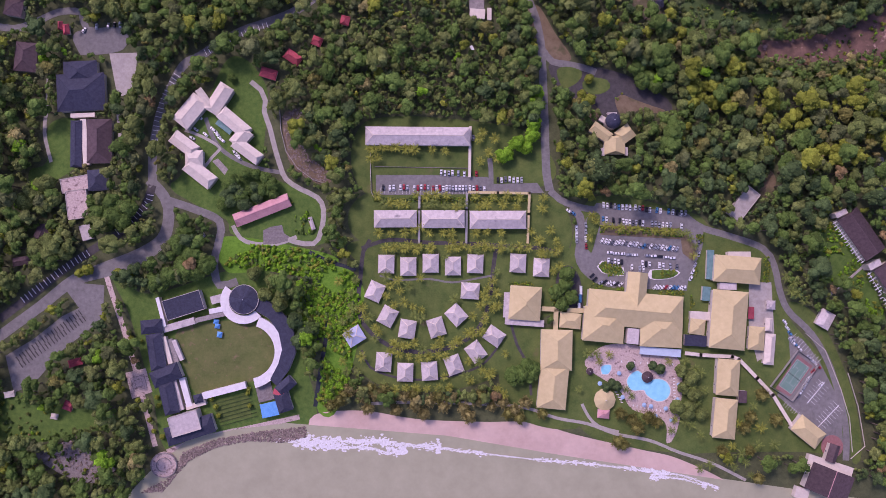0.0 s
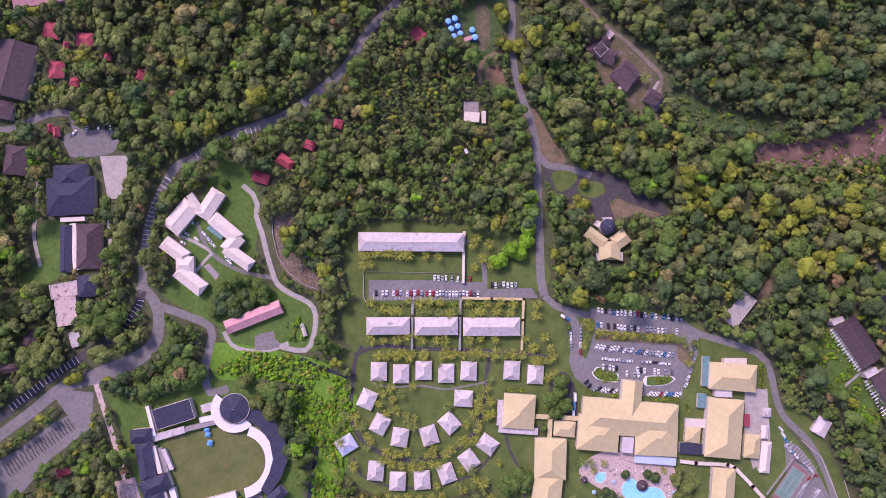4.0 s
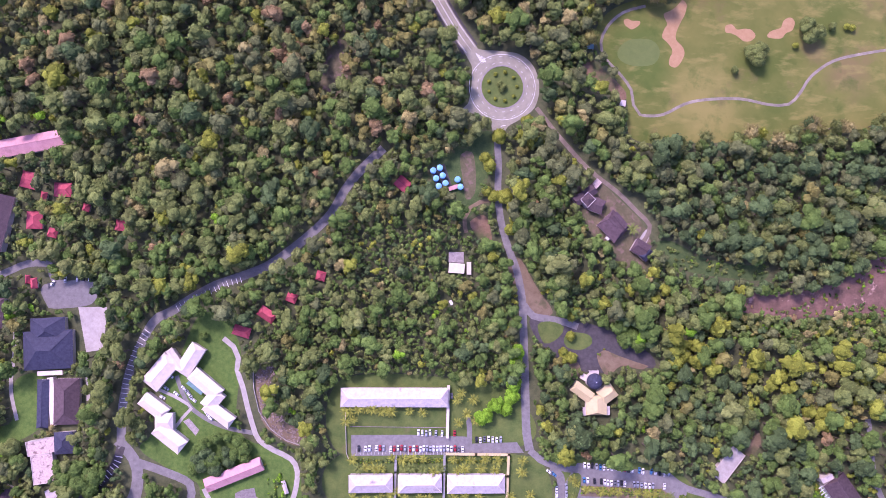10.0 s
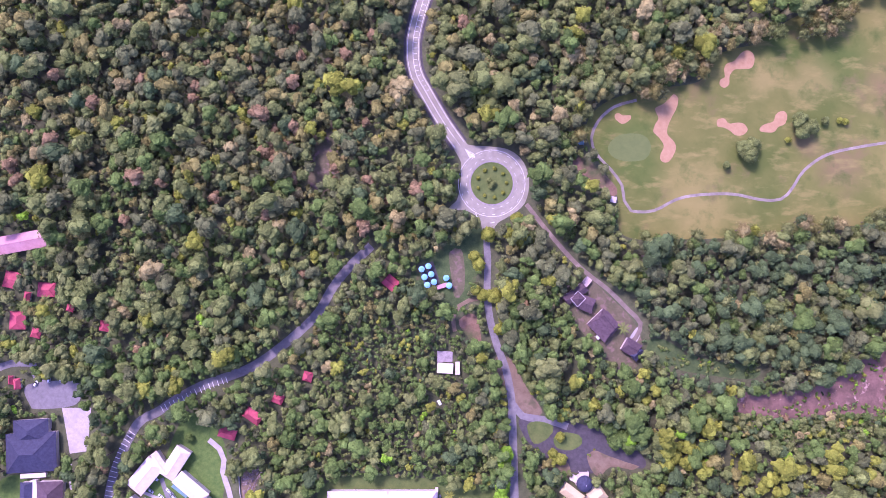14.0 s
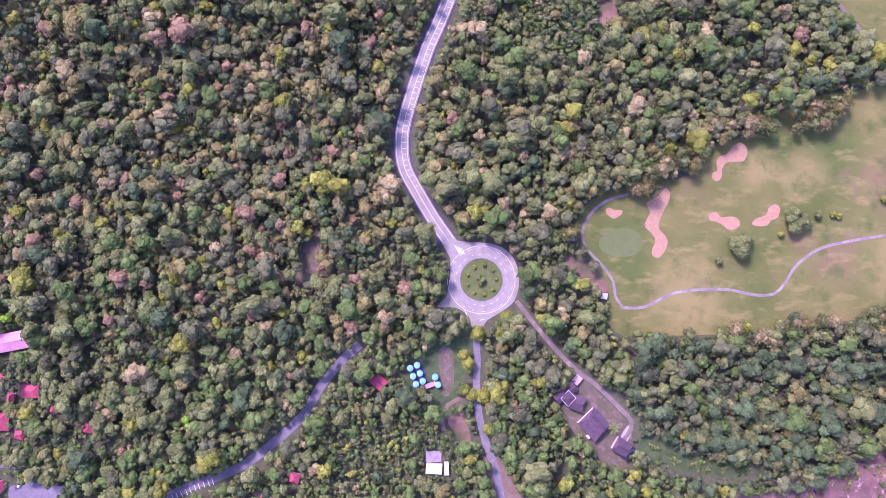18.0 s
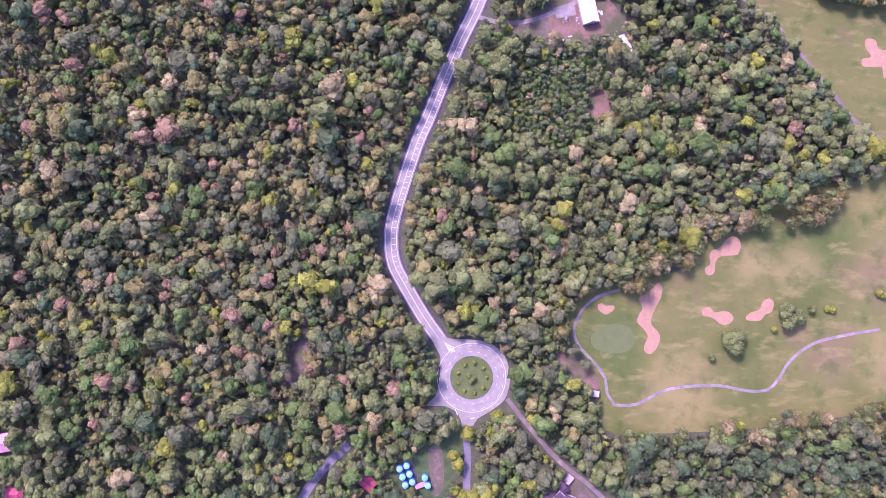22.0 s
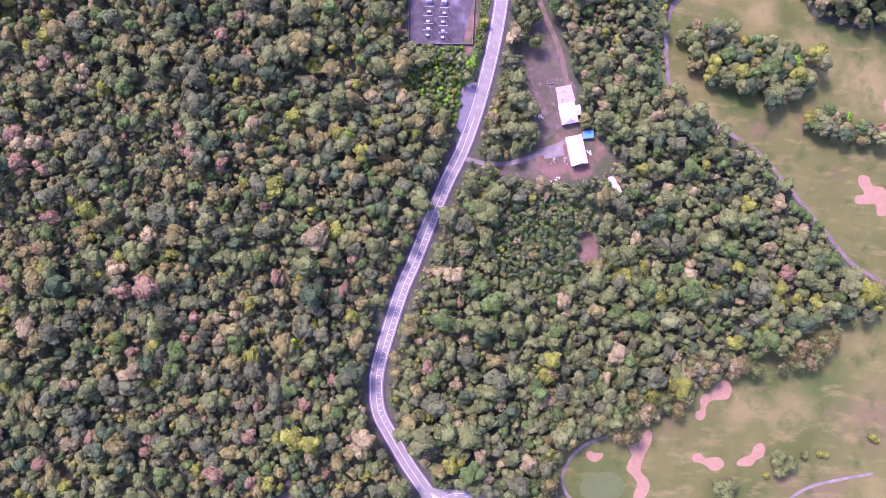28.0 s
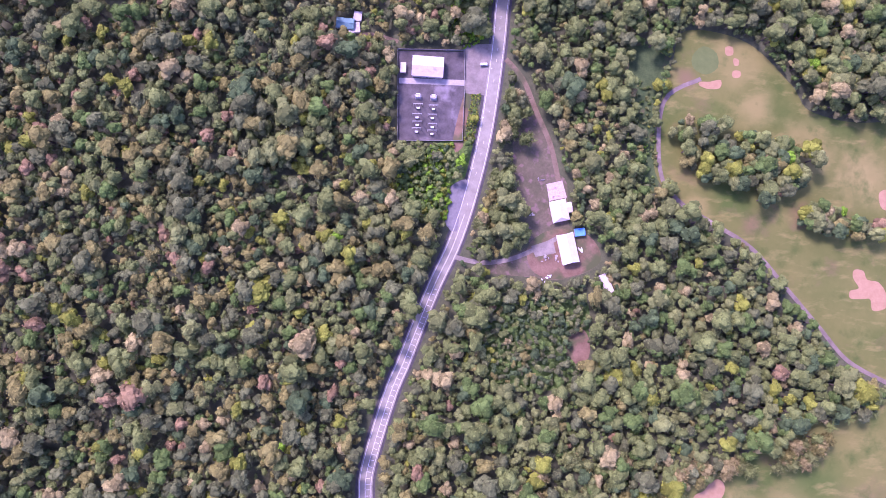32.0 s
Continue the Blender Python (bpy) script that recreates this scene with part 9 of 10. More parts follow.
trees([(-212.8, -72.0), (-215.8, -85.9), (-225.1, -98.5), (-201.0, -111.9), (-199.7, -117.8), (-214.7, -119.6), (-201.0, -101.9), (-205.9, -127.6), (-202.7, -135.5), (-196.8, -139.6), (-213.9, -113.7), (-224.7, -105.6), (-162.6, -113.5), (-159.4, -119.1), (-157.5, -125.6), (-136.8, -109.8), (-135.7, -118.7), (-136.4, -106.7), (-219.2, -70.0), (-220.8, -66.0)], 1.9, 4, "along the garden walk", 16)
trees([(289.6, 342.6), (297.8, 339.8), (291.4, 334.8), (247.3, 323.6), (254.0, 325.4), (251.3, 318.6)], 6.4, 0, "on the golf course", 17)
trees([(234.4, 310.9), (309.7, 345.2), (244.2, 326.2)], 3.0, 0, "on the golf course", 37)
trees([(321.9, 345.0), (326.0, 344.2), (282.4, 330.2), (363.6, 354.3), (360.3, 356.3)], 2.8, 4, "on the golf course", 18)
trees([(212.3, 676.3), (219.2, 676.4), (216.7, 702.5), (220.7, 700.6), (221.5, 604.5)], 4.2, 4, "beside the fairway", 23)
trees([(60.5, 260.0), (53.0, 238.0), (51.3, 220.0), (56.9, 216.1), (64.0, 216.1), (70.0, 208.3), (72.0, 200.3), (77.9, 190.5), (67.9, 192.5), (50.2, 244.0), (81.9, 184.5)], 5.0, 4, "over the lane", 26)
trees([(80.7, 270.0), (86.7, 264.1), (74.5, 260.0), (82.5, 254.0), (88.6, 258.0)], 5.0, 4, "by the roundabout", 27)
trees([(149.3, 114.2), (155.3, 116.1), (145.4, 122.1), (159.3, 110.3), (165.5, 119.9)], 6.0, 1, "over the forecourt", 28)
trees([(111.3, 116.4), (115.5, 133.7), (111.4, 129.9), (105.3, 104.8), (111.2, 100.9), (105.2, 99.0)], 4.0, 4, "beside the forecourt", 29)
trees([(-213.0, 472.9)], 9.0, 4, "standing in the forest", 30)
trees([(-93.3, 324.2), (-85.5, 316.3), (-97.1, 318.3), (-89.3, 312.5), (-81.7, 322.2)], 6.0, 5, "standing in the forest", 31)
trees([(178.3, 539.2), (182.3, 535.3), (176.4, 541.9)], 3.0, 6, "pale in the woods", 32)
trees(ring_points(rb, 10.5, 9), 1.4, 4, "on the traffic island", 33)
trees([(rb[0] + 0.5, rb[1]), (rb[0] - 1.8, rb[1] + 1.6), (rb[0] - 0.6, rb[1] - 2.2)], 2.6, 0, "on the traffic island", 38)
trees([(-12.0, 263.0), (-202.1, 212.1), (-194.2, 204.2), (-196.2, 200.3)], 5.0, 6, "standing in the forest", 34)
trees([(191.5, 101.4), (201.7, 97.5), (211.8, 95.5), (279.8, 63.1), (287.1, 59.6), (264.8, 62.6), (246.3, 97.5), (273.8, 93.8), (185.3, 97.5), (218.1, 105.3)], 5.4, 4, "in the woods", 35)

trees([(63.3, -91.1), (68.1, -94.3), (60.1, -96.5), (65.6, -99.0), (53.3, -96.5), (56.8, -100.1), (50.5, -98.8)], 5.0, 1, "beside the hotel wing", 40)


# ---------- she-oaks ----------
def sheoak_stand(name, points, lo, hi, weights, label):
    """Loose row of feathery she-oaks, joined as one stand."""
    pts = np.array(points)
    n = len(pts)
    shapes = [plume_shape(rng) for _ in range(5)]
    tv, tf = trunk_shape()
    kinds = choose(np.tile(np.array(weights, float), (n, 1)))
    vs, fs, ms, base = [], [], [], 0
    for i, (x, y) in enumerate(pts):
        sv, sf = shapes[int(rng.integers(0, 5))]
        s, a = rng.uniform(lo, hi), rng.uniform(0, 6.28)
        z = land(x, y) + s * rng.uniform(1.2, 1.7)
        for v0, f0, k in ((sv, sf, kinds[i]), (tv, tf, len(LEAF))):
            v = np.stack([(v0[:, 0] * math.cos(a) - v0[:, 1] * math.sin(a)) * s + x, (v0[:, 0] * math.sin(a) + v0[:, 1] * math.cos(a)) * s + y,
                          np.where(v0[:, 2] < -0.9, land(x, y), z + v0[:, 2] * s)], 1)
            vs.append(v), fs.append(f0 + base), ms.append(np.full(len(f0), k))
            base += len(v)
    me = mesh_from(name, np.concatenate(vs), np.concatenate(fs), LEAF + [M["bark"]], np.concatenate(ms), smooth=False)
    tagged(new(name, me), label, "trees", kind="stuff")


def thicken(points, spread, times, seed):
    r = random.Random(seed)
    return [(x + r.gauss(0, spread), y + r.gauss(0, spread)) for x, y in points for _ in range(times)]


STRAW = (0.2, 0.05, 0, 1.0, 0.05, 0, 0, 0, 0.1, 0.5, 1.3)
sheoak_stand("she_oaks", thicken([(219.8, 408.2), (228.0, 410.1), (236.2, 411.3), (242.3, 407.4), (230.0, 402.3), (254.8, 411.3), (263.0, 412.8), (267.2, 407.3), (258.8, 404.2), (294.2, 412.0), (300.4, 416.0), (306.7, 420.0), (315.0, 421.9), (321.3, 424.7), (328.9, 427.1), (312.9, 414.0), (302.4, 410.0), (319.2, 418.0), (185.1, 388.0), (193.2, 388.8), (199.2, 386.8), (207.4, 387.9), (213.5, 392.6), (219.6, 388.6), (217.5, 382.8), (205.2, 380.9), (197.1, 382.9), (164.8, 373.5), (170.8, 369.5), (176.8, 367.5), (182.8, 371.4), (187.0, 375.2), (174.7, 361.7), (168.7, 364.9), (180.8, 361.7)], 2.0, 2, 5), 4.6, 7.2, STRAW, "straw-coloured feathery she-oaks along the fairway")
sheoak_stand("she_oaks", thicken([(133.1, 392.9), (139.0, 387.1), (144.9, 381.3), (136.9, 377.5), (132.9, 369.7), (140.8, 365.8), (130.8, 362.1), (127.0, 377.4), (123.1, 387.2), (148.8, 375.5), (126.8, 354.3), (122.7, 342.9), (126.6, 335.2), (122.6, 327.5), (125.1, 400.6), (157.0, 392.8), (163.0, 396.7), (169.1, 404.4), (173.1, 398.6), (165.1, 408.4), (177.2, 412.3), (185.3, 416.2), (159.1, 412.3), (149.1, 416.2),
    (287.4, 268.2), (311.6, 266.1), (348.5, 272.7), (358.8, 275.7), (364.6, 270.1), (340.1, 268.0)], 2.4, 2, 6), 4.4, 6.8, (0.8, 0.1, 0.1, 1.6, 0.2, 0, 0, 0, 0.1, 0.4, 0.7), "grey-green feathery she-oaks at the wood's edge")
sheoak_stand("she_oaks", thicken([(107.9, 666.9), (111.8, 661.0), (115.7, 655.2), (107.8, 655.1), (111.7, 649.1), (103.8, 645.2), (107.7, 639.3), (101.8, 637.3), (105.6, 615.7), (97.7, 607.8), (103.5, 603.9), (107.5, 598.1), (93.7, 598.0), (101.5, 590.2), (93.7, 586.3), (107.3, 586.3), (99.4, 578.5), (105.4, 576.5), (93.6, 578.5), (87.7, 576.6), (115.6, 635.3)], 2.2, 2, 7), 4.2, 6.4, (1.2, 0.3, 0.1, 1.0, 0.4, 0, 0, 0, 0.2, 0.6, 0.7), "olive feathery she-oaks beside the highway")


def stand_points(outline, gap):
    arr = np.array(outline)
    lo, hi = arr.min(0), arr.max(0)
    x, y = scatter(lo[0], hi[0], lo[1], hi[1], gap)
    ok = inside(outline, x, y)
    return list(zip(x[ok], y[ok]))


sheoak_stand("she_oaks", stand_points([(164.2, 262.0), (213.8, 262.3), (276.6, 266.9), (347.4, 273.7), (360.2, 259.6), (346.5, 253.5), (275.9, 247.1), (213.4, 244.8), (164.0, 245.9)], 11.0), 4.8, 7.0, (0.9, 0.3, 0, 1.2, 0.3, 0, 0, 0, 0.2, 0.3, 0.5), "grey-green feathery she-oaks along the golf course")
sheoak_stand("she_oaks", stand_points([(208.5, 214.6), (275.1, 222.8), (344.9, 218.8), (374.9, 214.8), (373.8, 190.6), (331.0, 172.7), (292.9, 155.0), (252.5, 166.7), (215.9, 174.7)], 13.0), 4.8, 7.0, (0.5, 0.5, 0.5, 0.8, 0.3, 0, 0, 0, 0.3, 0.2, 0.3), "olive feathery she-oaks in the eastern woods")


def grove(outline, gap, weights, label):
    arr = np.array(outline)
    lo, hi = arr.min(0), arr.max(0)
    x, y = scatter(lo[0], hi[0], lo[1], hi[1], gap)
    ok = inside(outline, x, y)
    x, y = x[ok], y[ok]
    wood("grove", x, y, np.clip(gap * 0.80 * np.exp(rng.normal(0, 0.28, len(x))), 2.8, 9.0), choose(np.tile(np.array(weights, float), (len(x), 1))), label, sprays=110, tall=1.3)


MIXED = (0.7, 0.7, 0.8, 0.9, 0.35, 0.08, 0.05, 0.08, 0.5, 0.3, 0.2)
grove([(219.5, 641.5), (225.0, 654.5), (243.3, 655.9), (259.5, 650.0), (267.6, 644.1), (280.0, 648.3), (296.4, 638.3), (317.3, 637.9), (325.6, 628.7), (322.1, 612.5), (306.4, 600.2), (293.7, 589.9), (281.2, 591.9), (281.3, 601.9), (258.8, 605.7), (236.5, 611.6), (224.6, 629.6)], 7.0, MIXED, "mixed grove of round trees between fairways")
grove([(325.3, 597.6), (337.9, 586.4), (346.5, 590.6), (367.8, 582.7), (376.2, 570.5), (354.7, 564.4), (333.4, 570.3), (312.3, 576.0), (316.7, 590.2)], 6.6, MIXED, "mixed grove of round trees between fairways")
grove([(311.7, 685.1), (322.2, 693.5), (338.9, 695.9), (364.1, 698.3), (389.4, 700.7), (389.3, 670.2), (372.4, 672.0), (347.1, 666.8), (326.0, 669.2)], 6.6, MIXED, "mixed grove of round trees at the fairway's edge")
grove([(212.1, 605.4), (218.2, 610.3), (224.3, 607.5), (225.3, 599.5), (218.8, 596.6)], 5.0, (1, 0, 0, 1, 0, 0, 0, 0, 0, 0.5, 0.5), "small clump of olive trees by the cart path")


# ---------- shrubs ----------
def shrub_fill(outline, gap, lo, hi, weights, label, seed=0):
    arr = np.array(outline)
    a, b = arr.min(0), arr.max(0)
    n = int((b[0] - a[0]) * (b[1] - a[1]) / (gap * gap * 0.8))
    x, y = rng.uniform(a[0], b[0], n), rng.uniform(a[1], b[1], n)
    ok = inside(outline, x, y) & (noise2(x, y, 0.06, 4.2) > -0.25)
    x, y = x[ok], y[ok]
    if len(x):
        wood("shrubs", x, y, rng.uniform(lo, hi, len(x)), choose(np.tile(np.array(weights, float), (len(x), 1))), label, "shrubs", lobes=4, sprays=16, rings=2, segs=6, tall=0.35, trunks=False)


LUSH = (0.05, 0.6, 0.05, 0, 0.4, 0, 0, 2.0)
shrub_fill(BANK, 2.4, 1.2, 2.6, (0, 0.5, 0, 0, 0.3, 0, 0, 2.4), "bright green creepers and shrubs")
for outline in (
    [(-155.4, -0.1), (-96.6, -8.8), (-72.3, -17.1), (-84.5, -23.1), (-96.7, -27.1), (-125.0, -20.8), (-153.3, -20.6)], [(-84.5, -55.7), (-64.1, -31.5), (-56.1, -55.9), (-64.3, -96.4), (-76.6, -126.6), (-88.6, -120.3), (-82.5, -88.1)],
    [(-98.7, -27.1), (-72.3, -23.2), (-76.4, -47.6), (-86.5, -71.9), (-94.6, -96.0), (-100.7, -55.5)], [(23.1, 604.9), (50.9, 632.9), (66.8, 634.9), (66.8, 617.0), (62.6, 581.2), (42.9, 587.2)], [(67.2, 737.4), (95.3, 737.8), (91.9, 709.4), (75.0, 701.1), (67.1, 713.1)],
):
    shrub_fill(outline, 2.3, 1.3, 2.8, LUSH, "bright green creepers and shrubs")
for outline in (
    [(206.1, 134.2), (235.2, 138.9), (264.8, 134.2), (296.3, 127.4), (326.2, 142.4), (378.8, 162.2), (375.4, 119.3), (315.0, 111.8), (226.3, 114.3)], [(173.8, 182.4), (211.0, 172.2), (256.8, 166.1), (254.4, 156.1), (190.1, 164.2)], [(188.1, 690.2), (212.5, 678.2), (211.6, 605.4), (199.3, 601.3), (191.6, 637.6)],
    [(283.3, 715.8), (329.7, 733.0), (383.9, 729.7), (383.7, 704.9), (320.8, 691.7)],
):
    shrub_fill(outline, 3.2, 1.0, 2.2, (0.6, 1, 0.3, 0.3, 0.1, 0.1, 0, 0.1), "low scrub in a clearing")
for outline in (
    [(116.2, -20.4), (121.3, -17.1), (135.0, -20.5), (134.8, -28.0), (123.2, -27.9)], [(154.6, -24.0), (173.3, -24.1), (171.2, -29.1), (154.4, -29.7)], [(110.6, -33.6), (134.7, -35.8), (134.7, -38.7), (110.5, -37.7)], [(154.3, -38.9), (180.2, -39.0), (180.1, -42.4), (154.2, -42.2)],
    [(184.5, -35.4), (187.8, -35.4), (186.6, -51.9), (183.2, -51.9)], [(189.4, 2.2), (194.9, 2.1), (192.3, -20.9), (187.9, -29.2)], [(117.5, 8.9), (176.0, 6.0), (182.3, 0.0), (117.5, 2.9)], [(-47.2, 30.1), (68.2, 29.8), (68.1, 26.5), (-47.2, 26.9)],
    [(239.4, -15.0), (243.5, -15.0), (243.2, -33.7), (238.2, -33.7)], [(81.6, -34.6), (85.7, -34.6), (85.5, -48.9), (81.4, -48.9)], [(80.9, 671.1), (86.9, 671.1), (82.8, 637.0), (77.9, 632.2), (74.8, 634.9)], [(130.8, 103.4), (135.7, 106.5), (147.9, 102.5), (147.9, 101.0), (136.5, 104.2), (132.4, 101.1)],
    [(48.5, -32.2), (75.4, -32.5), (75.4, -34.5), (48.5, -34.3)], [(87.8, 110.7), (92.7, 112.7), (100.7, 102.8), (96.6, 97.0)],
):
    shrub_fill(outline, 1.15, 0.7, 1.2, (0.3, 0.8, 0.2, 0, 1, 0, 0, 0.2), "clipped yellow-green shrubs in a bed")
for outline in ([(-259.8, -137.9), (-232.1, -146.2), (-224.1, -166.2), (-259.4, -173.5), (-294.7, -165.0), (-295.0, -149.3)], [(-311.4, -109.5), (-280.0, -105.9), (-263.8, -133.9), (-287.2, -145.5), (-310.8, -143.1)], [(264.6, 131.1), (293.4, 147.8), (332.1, 166.3), (380.1, 186.4), (379.0, 166.2), (326.4, 145.6), (288.2, 128.6)]):
    shrub_fill(outline, 5.0, 0.8, 2.2, (0.6, 1, 0.3, 0.2, 0.4, 0.1, 0, 0.2), "scattered shrubs on rough ground")
for outline in ([(275.8, 15.4), (290.3, 8.0), (310.1, -21.6), (301.2, -31.7), (284.8, -33.5), (277.1, -20.1)], [(303.6, -34.2), (313.4, -25.8), (327.0, -54.4), (326.1, -64.8), (307.4, -54.3)], [(-107.0, 28.6), (-93.0, 24.4), (-88.3, 10.1), (-93.2, 1.9), (-103.3, 4.1)]):
    shrub_fill(outline, 2.8, 1.0, 2.4, LUSH, "bright green creepers and shrubs")


# ---------- the woods ----------
def fill_gaps(x, y, size, x0, x1, y0, y1, cell=1.5):
    """Small trees for the holes that the large crowns leave."""
    nx, ny = int((x1 - x0) / cell), int((y1 - y0) / cell)
    full = np.zeros((ny, nx), bool)

    def cover(px, py, r):
        i0, i1 = max(int((px - r - x0) / cell), 0), min(int((px + r - x0) / cell) + 1, nx)
        j0, j1 = max(int((py - r - y0) / cell), 0), min(int((py + r - y0) / cell) + 1, ny)
        if i1 > i0 and j1 > j0:
            gx = x0 + (np.arange(i0, i1) + 0.5) * cell - px
            gy = y0 + (np.arange(j0, j1) + 0.5) * cell - py
            full[j0:j1, i0:i1] |= (gx[None, :] ** 2 + gy[:, None] ** 2) < r * r
    for a, b, s in zip(x, y, size):
        cover(a, b, s * 0.86)
    jj, ii = np.where(~full)
    px, py = x0 + (ii + 0.5) * cell, y0 + (jj + 0.5) * cell
    ok = free_of(px, py, 1.0) & (py > shore_line(px) + 2) & (np.abs(px - 0.113 * py) < 345)
    px, py, ii, jj = px[ok], py[ok], ii[ok], jj[ok]
    out = []
    for k in rng.permutation(len(px)):
        if full[jj[k], ii[k]]:
            continue
        r = rng.uniform(2.5, 4.3)
        out.append((px[k] + rng.uniform(-0.6, 0.6), py[k] + rng.uniform(-0.6, 0.6), r))
        cover(px[k], py[k], r * 0.95)
    return np.array(out)


def shore_line(x):
    return np.interp(x, (-317, -233, -208, -181, -147, -116, 5, 84, 199, 398), (-247.3, -192.4, -166.1, -141.6, -134.3, -117.5, -118.9, -127.6, -160.1, -192.0))


BUSHES = [[(90.6, 522.4), (122.6, 526.4), (158.9, 526.3), (162.7, 502.5), (158.6, 478.7), (142.4, 463.0), (118.4, 463.1), (94.4, 467.2), (86.4, 494.8)], [(23.1, 604.9), (50.9, 632.9), (78.7, 637.0), (80.6, 617.0), (62.7, 601.1), (66.6, 581.3), (42.9, 587.2)],
          [(206.1, 134.2), (235.2, 138.9), (264.8, 134.2), (271.7, 124.5), (296.3, 127.4), (326.2, 142.4), (378.8, 162.2), (375.4, 119.3), (315.0, 111.8), (267.1, 110.6), (226.3, 114.3)]]


def bushes(x, y):
    """True where only low bushes grow."""
    return np.any([inside(line, x, y) for line in BUSHES], 0)


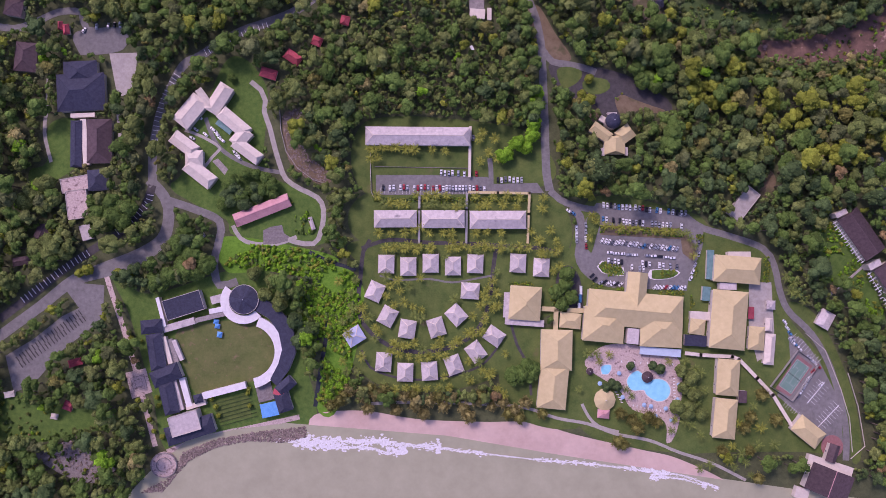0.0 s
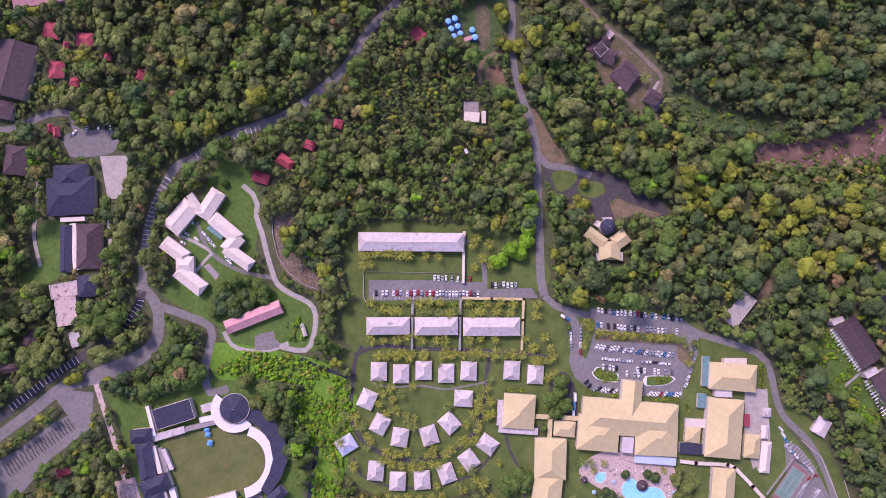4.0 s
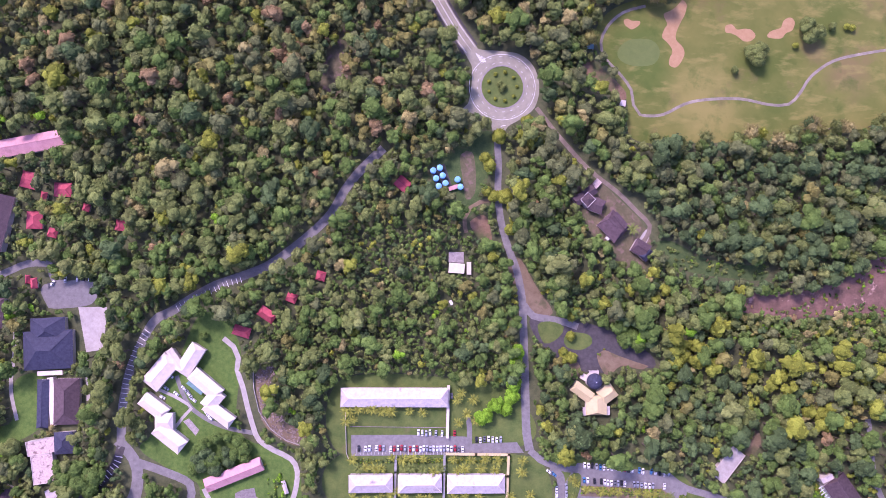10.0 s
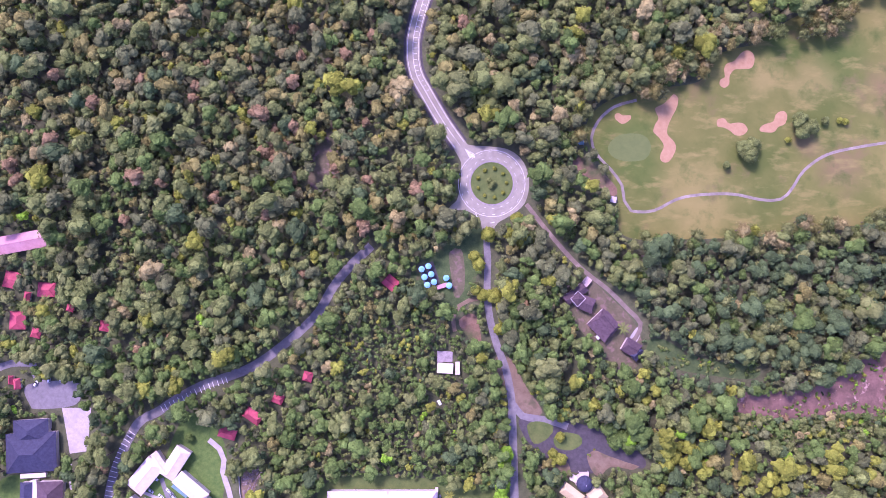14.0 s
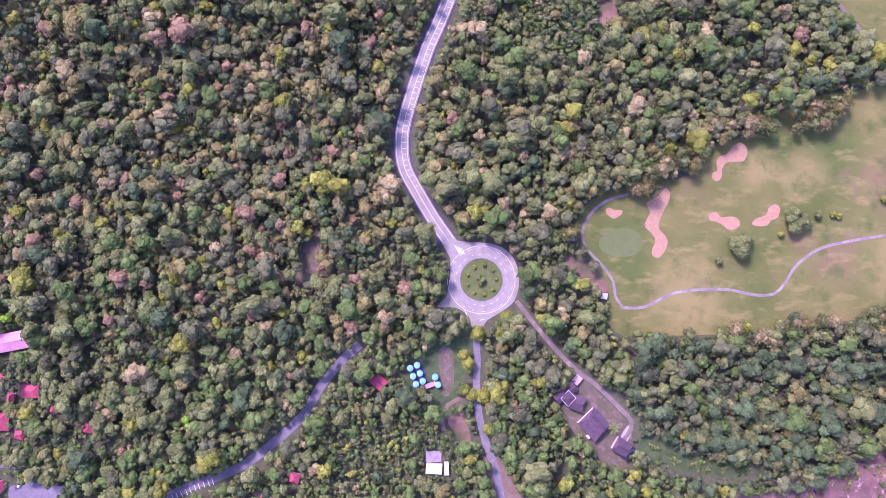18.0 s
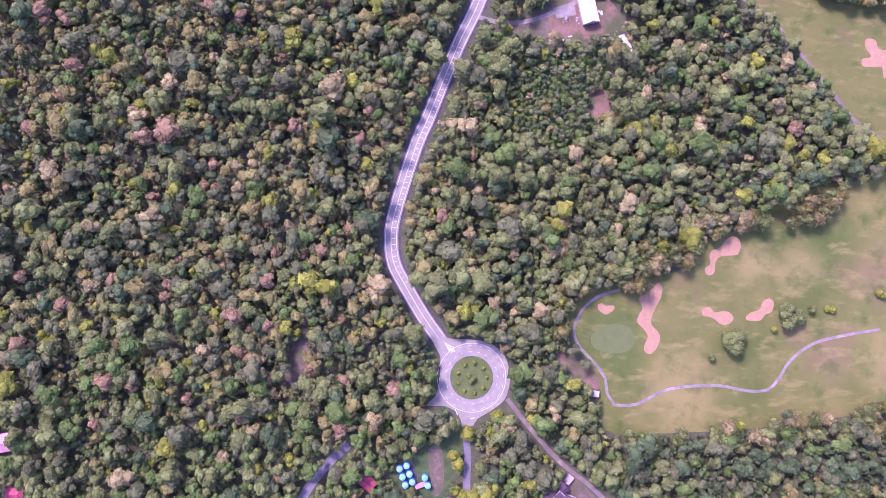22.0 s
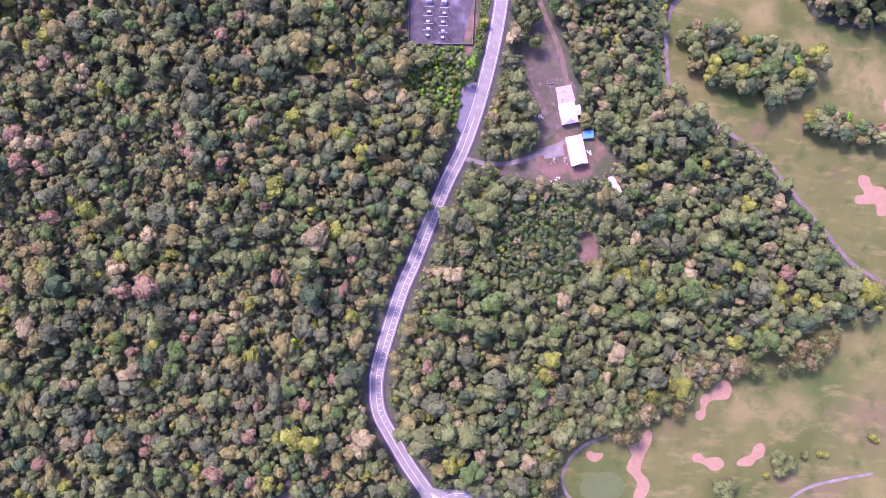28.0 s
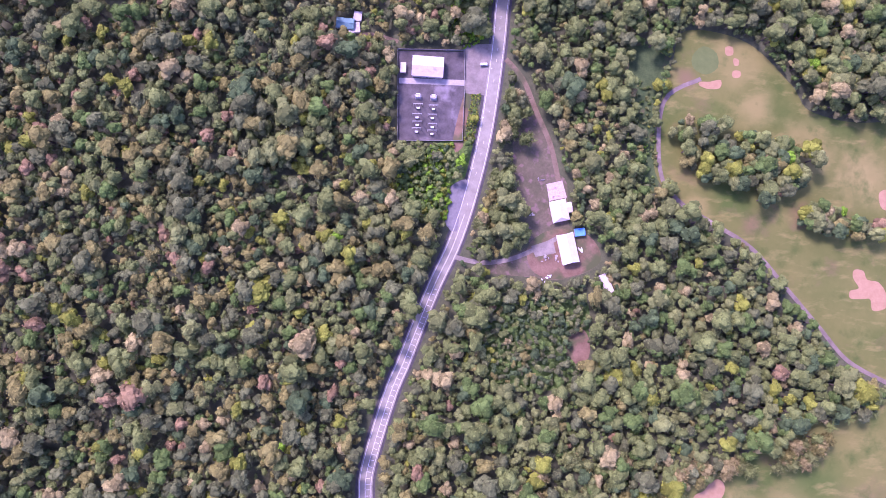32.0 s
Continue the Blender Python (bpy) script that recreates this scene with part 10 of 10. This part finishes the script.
def plant_woods():
    """Mixed forest over all that is not built or mown: large crowns first, small ones in the gaps."""
    sx, sy = scatter(-355, 425, -235, 805, 7.6)
    bx, by = scatter(-58, 42, 92, 205, 5.0)
    x, y = np.concatenate([sx, bx]), np.concatenate([sy, by])
    small = np.concatenate([np.zeros(len(sx), bool), np.ones(len(bx), bool)])
    ok = (y > shore_line(x) + 2) & (np.abs(x - 0.113 * y) < 350)
    x, y, small = x[ok], y[ok], small[ok]
    ok = free_of(x, y, 1.2)
    x, y, small = x[ok], y[ok], small[ok]
    ok = ~bushes(x, y)
    x, y, small = x[ok], y[ok], small[ok]
    big = np.clip(4.9 * np.exp(rng.normal(0, 0.28, len(x))), 2.8, 9.5) * (1 + 0.25 * noise2(x, y, 0.018, 3.1))
    size = np.where(small, rng.uniform(2.2, 3.6, len(x)), big)
    for line in roof_areas:
        arr = np.array(line)
        lo, hi = arr.min(0) - 9, arr.max(0) + 9
        i = np.where((x > lo[0]) & (x < hi[0]) & (y > lo[1]) & (y < hi[1]))[0]
        if len(i):
            size[i] = np.minimum(size[i], np.maximum(edge_gap(line, x[i], y[i], True) * 1.05, 1.8))
    gaps = fill_gaps(x, y, size, -355, 425, -235, 805)
    x, y, size = np.concatenate([x, gaps[:, 0]]), np.concatenate([y, gaps[:, 1]]), np.concatenate([size, gaps[:, 2]])
    keep = (size > 4.2) | bushes(x, y) | ((x > -60) & (x < 45) & (y > 90) & (y < 200)) | (rng.uniform(0, 1, len(x)) < 0.85)
    x, y, size = x[keep], y[keep], size[keep]
    n1, n2, n3 = noise2(x, y, 0.018, 3.1), noise2(x, y, 0.05, 9.7), noise2(x, y, 0.02, 21.3)
    west = 1 / (1 + np.exp((x - 20 - 0.06 * (y - 300)) / 15))
    north = np.clip((y - 250) / 80, 0, 1) * west
    bushy = (x > -60) & (x < 45) & (y > 90) & (y < 200)
    size = np.where(bushy, size * 0.8, size)
    south = np.clip((230 - y) / 60, 0, 1)
    coast = (1 - west) * np.clip((y - 240) / 100, 0, 1)
    w = np.stack([
        1.0 + 0.9 * n1, 0.62 - 0.7 * n1 - 0.25 * north + 0.45 * south, 0.34 + 0.5 * n2 - 0.2 * north - 0.12 * coast, 0.25 + 0.5 * n3 + 0.55 * coast, 0.10 + 0.28 * np.clip(n1, 0, 1) * (1 - north) + 0.14 * north,
        0.02 + 0.55 * north * np.clip(n2 + 0.35, 0, 1), 0.01 + 0.10 * north, 0.02 + 0 * x, 0.45 + 0.7 * north - 0.3 * south, 0.15 + 0.75 * north - 0.12 * south, 0.04 + 0.24 * coast], 1)
    w[:, 2] += 0.9 * north * np.clip(n3 + 0.1, 0, 1)
    w[:, 0] += 0.5 * coast
    w[bushy, 1] += 0.7
    w[bushy, 4] += 0.45
    w[bushy, 7] += 0.05
    w[bushes(x, y)] = (0.4, 0.9, 1.0, 0.2, 0.08, 0.05, 0, 0.04, 0.9, 0.2, 0.02)
    sunny = (x > 60) & (y < 240)
    w[sunny, 4] += 0.5 * np.clip(n1[sunny] + n2[sunny] + 0.1, 0, 1)
    w[sunny, 1] += 0.4
    w[(x > 110) & (y < 70), 2] += 1.2
    # dark leaf kinds put the shaded band of the eastern woods into colour
    shade = inside([(165, 268), (380, 275), (375, 190), (285, 150), (210, 150), (165, 176)], x, y)
    w[shade] = (0.3, 0.4, 2.2, 0.25, 0.06, 0.01, 0.01, 0.01, 0.9, 0.1, 0.03)
    golden = inside([(172, 118), (200, 128), (262, 116), (330, 112), (340, 52), (262, 48), (205, 76)], x, y)
    w[golden] = (1.0, 1.0, 0.3, 0.3, 1.5, 0, 0, 0.12, 0.3, 0.2, 0.05)
    ditch = inside([(-98.7, -6.7), (-72.3, -13.0), (-51.9, -31.6), (-56.1, -72.2), (-68.4, -112.5), (-88.7, -122.4), (-100.7, -71.8), (-104.8, -23.0)], x, y)
    w[ditch, 1] += 1.5
    w[ditch, 7] += 1.3
    w[y > 250, 7] *= 0.15
    low = size < 3.6
    w[low, 4:8] *= 0.25
    w[low, 10] *= 0.3
    scrub = inside(BUSHES[2], x, y)
    w[scrub] = (1.0, 0.8, 0.1, 0.6, 0.5, 0.02, 0.02, 0.1, 0.4, 0.4, 0.25)
    w[inside(BUSHES[1], x, y)] = (0.4, 1.2, 0.3, 0.1, 0.4, 0, 0, 0.7, 0.1, 0, 0)
    kinds = choose(np.clip(w, 0.004, None))
    left = x < 20
    for side, label in ((left, "dense mixed tropical forest with olive and brownish crowns"), (~left, "dense grey-green tropical woodland")):
        for low in (True, False):
            pick = side & ((y < 230) == low)
            tall = pick & (size > 4.2)
            wood("forest", x[tall], y[tall], size[tall] * 1.06, kinds[tall], label, lobes=7, sprays=110, rings=2, tall=1.5)
            tall = pick & (size <= 4.2)
            wood("forest_understorey", x[tall], y[tall], size[tall], kinds[tall], label.replace("dense", "low"), lobes=3, sprays=24, rings=2, segs=5, tall=1.25)


plant_woods()
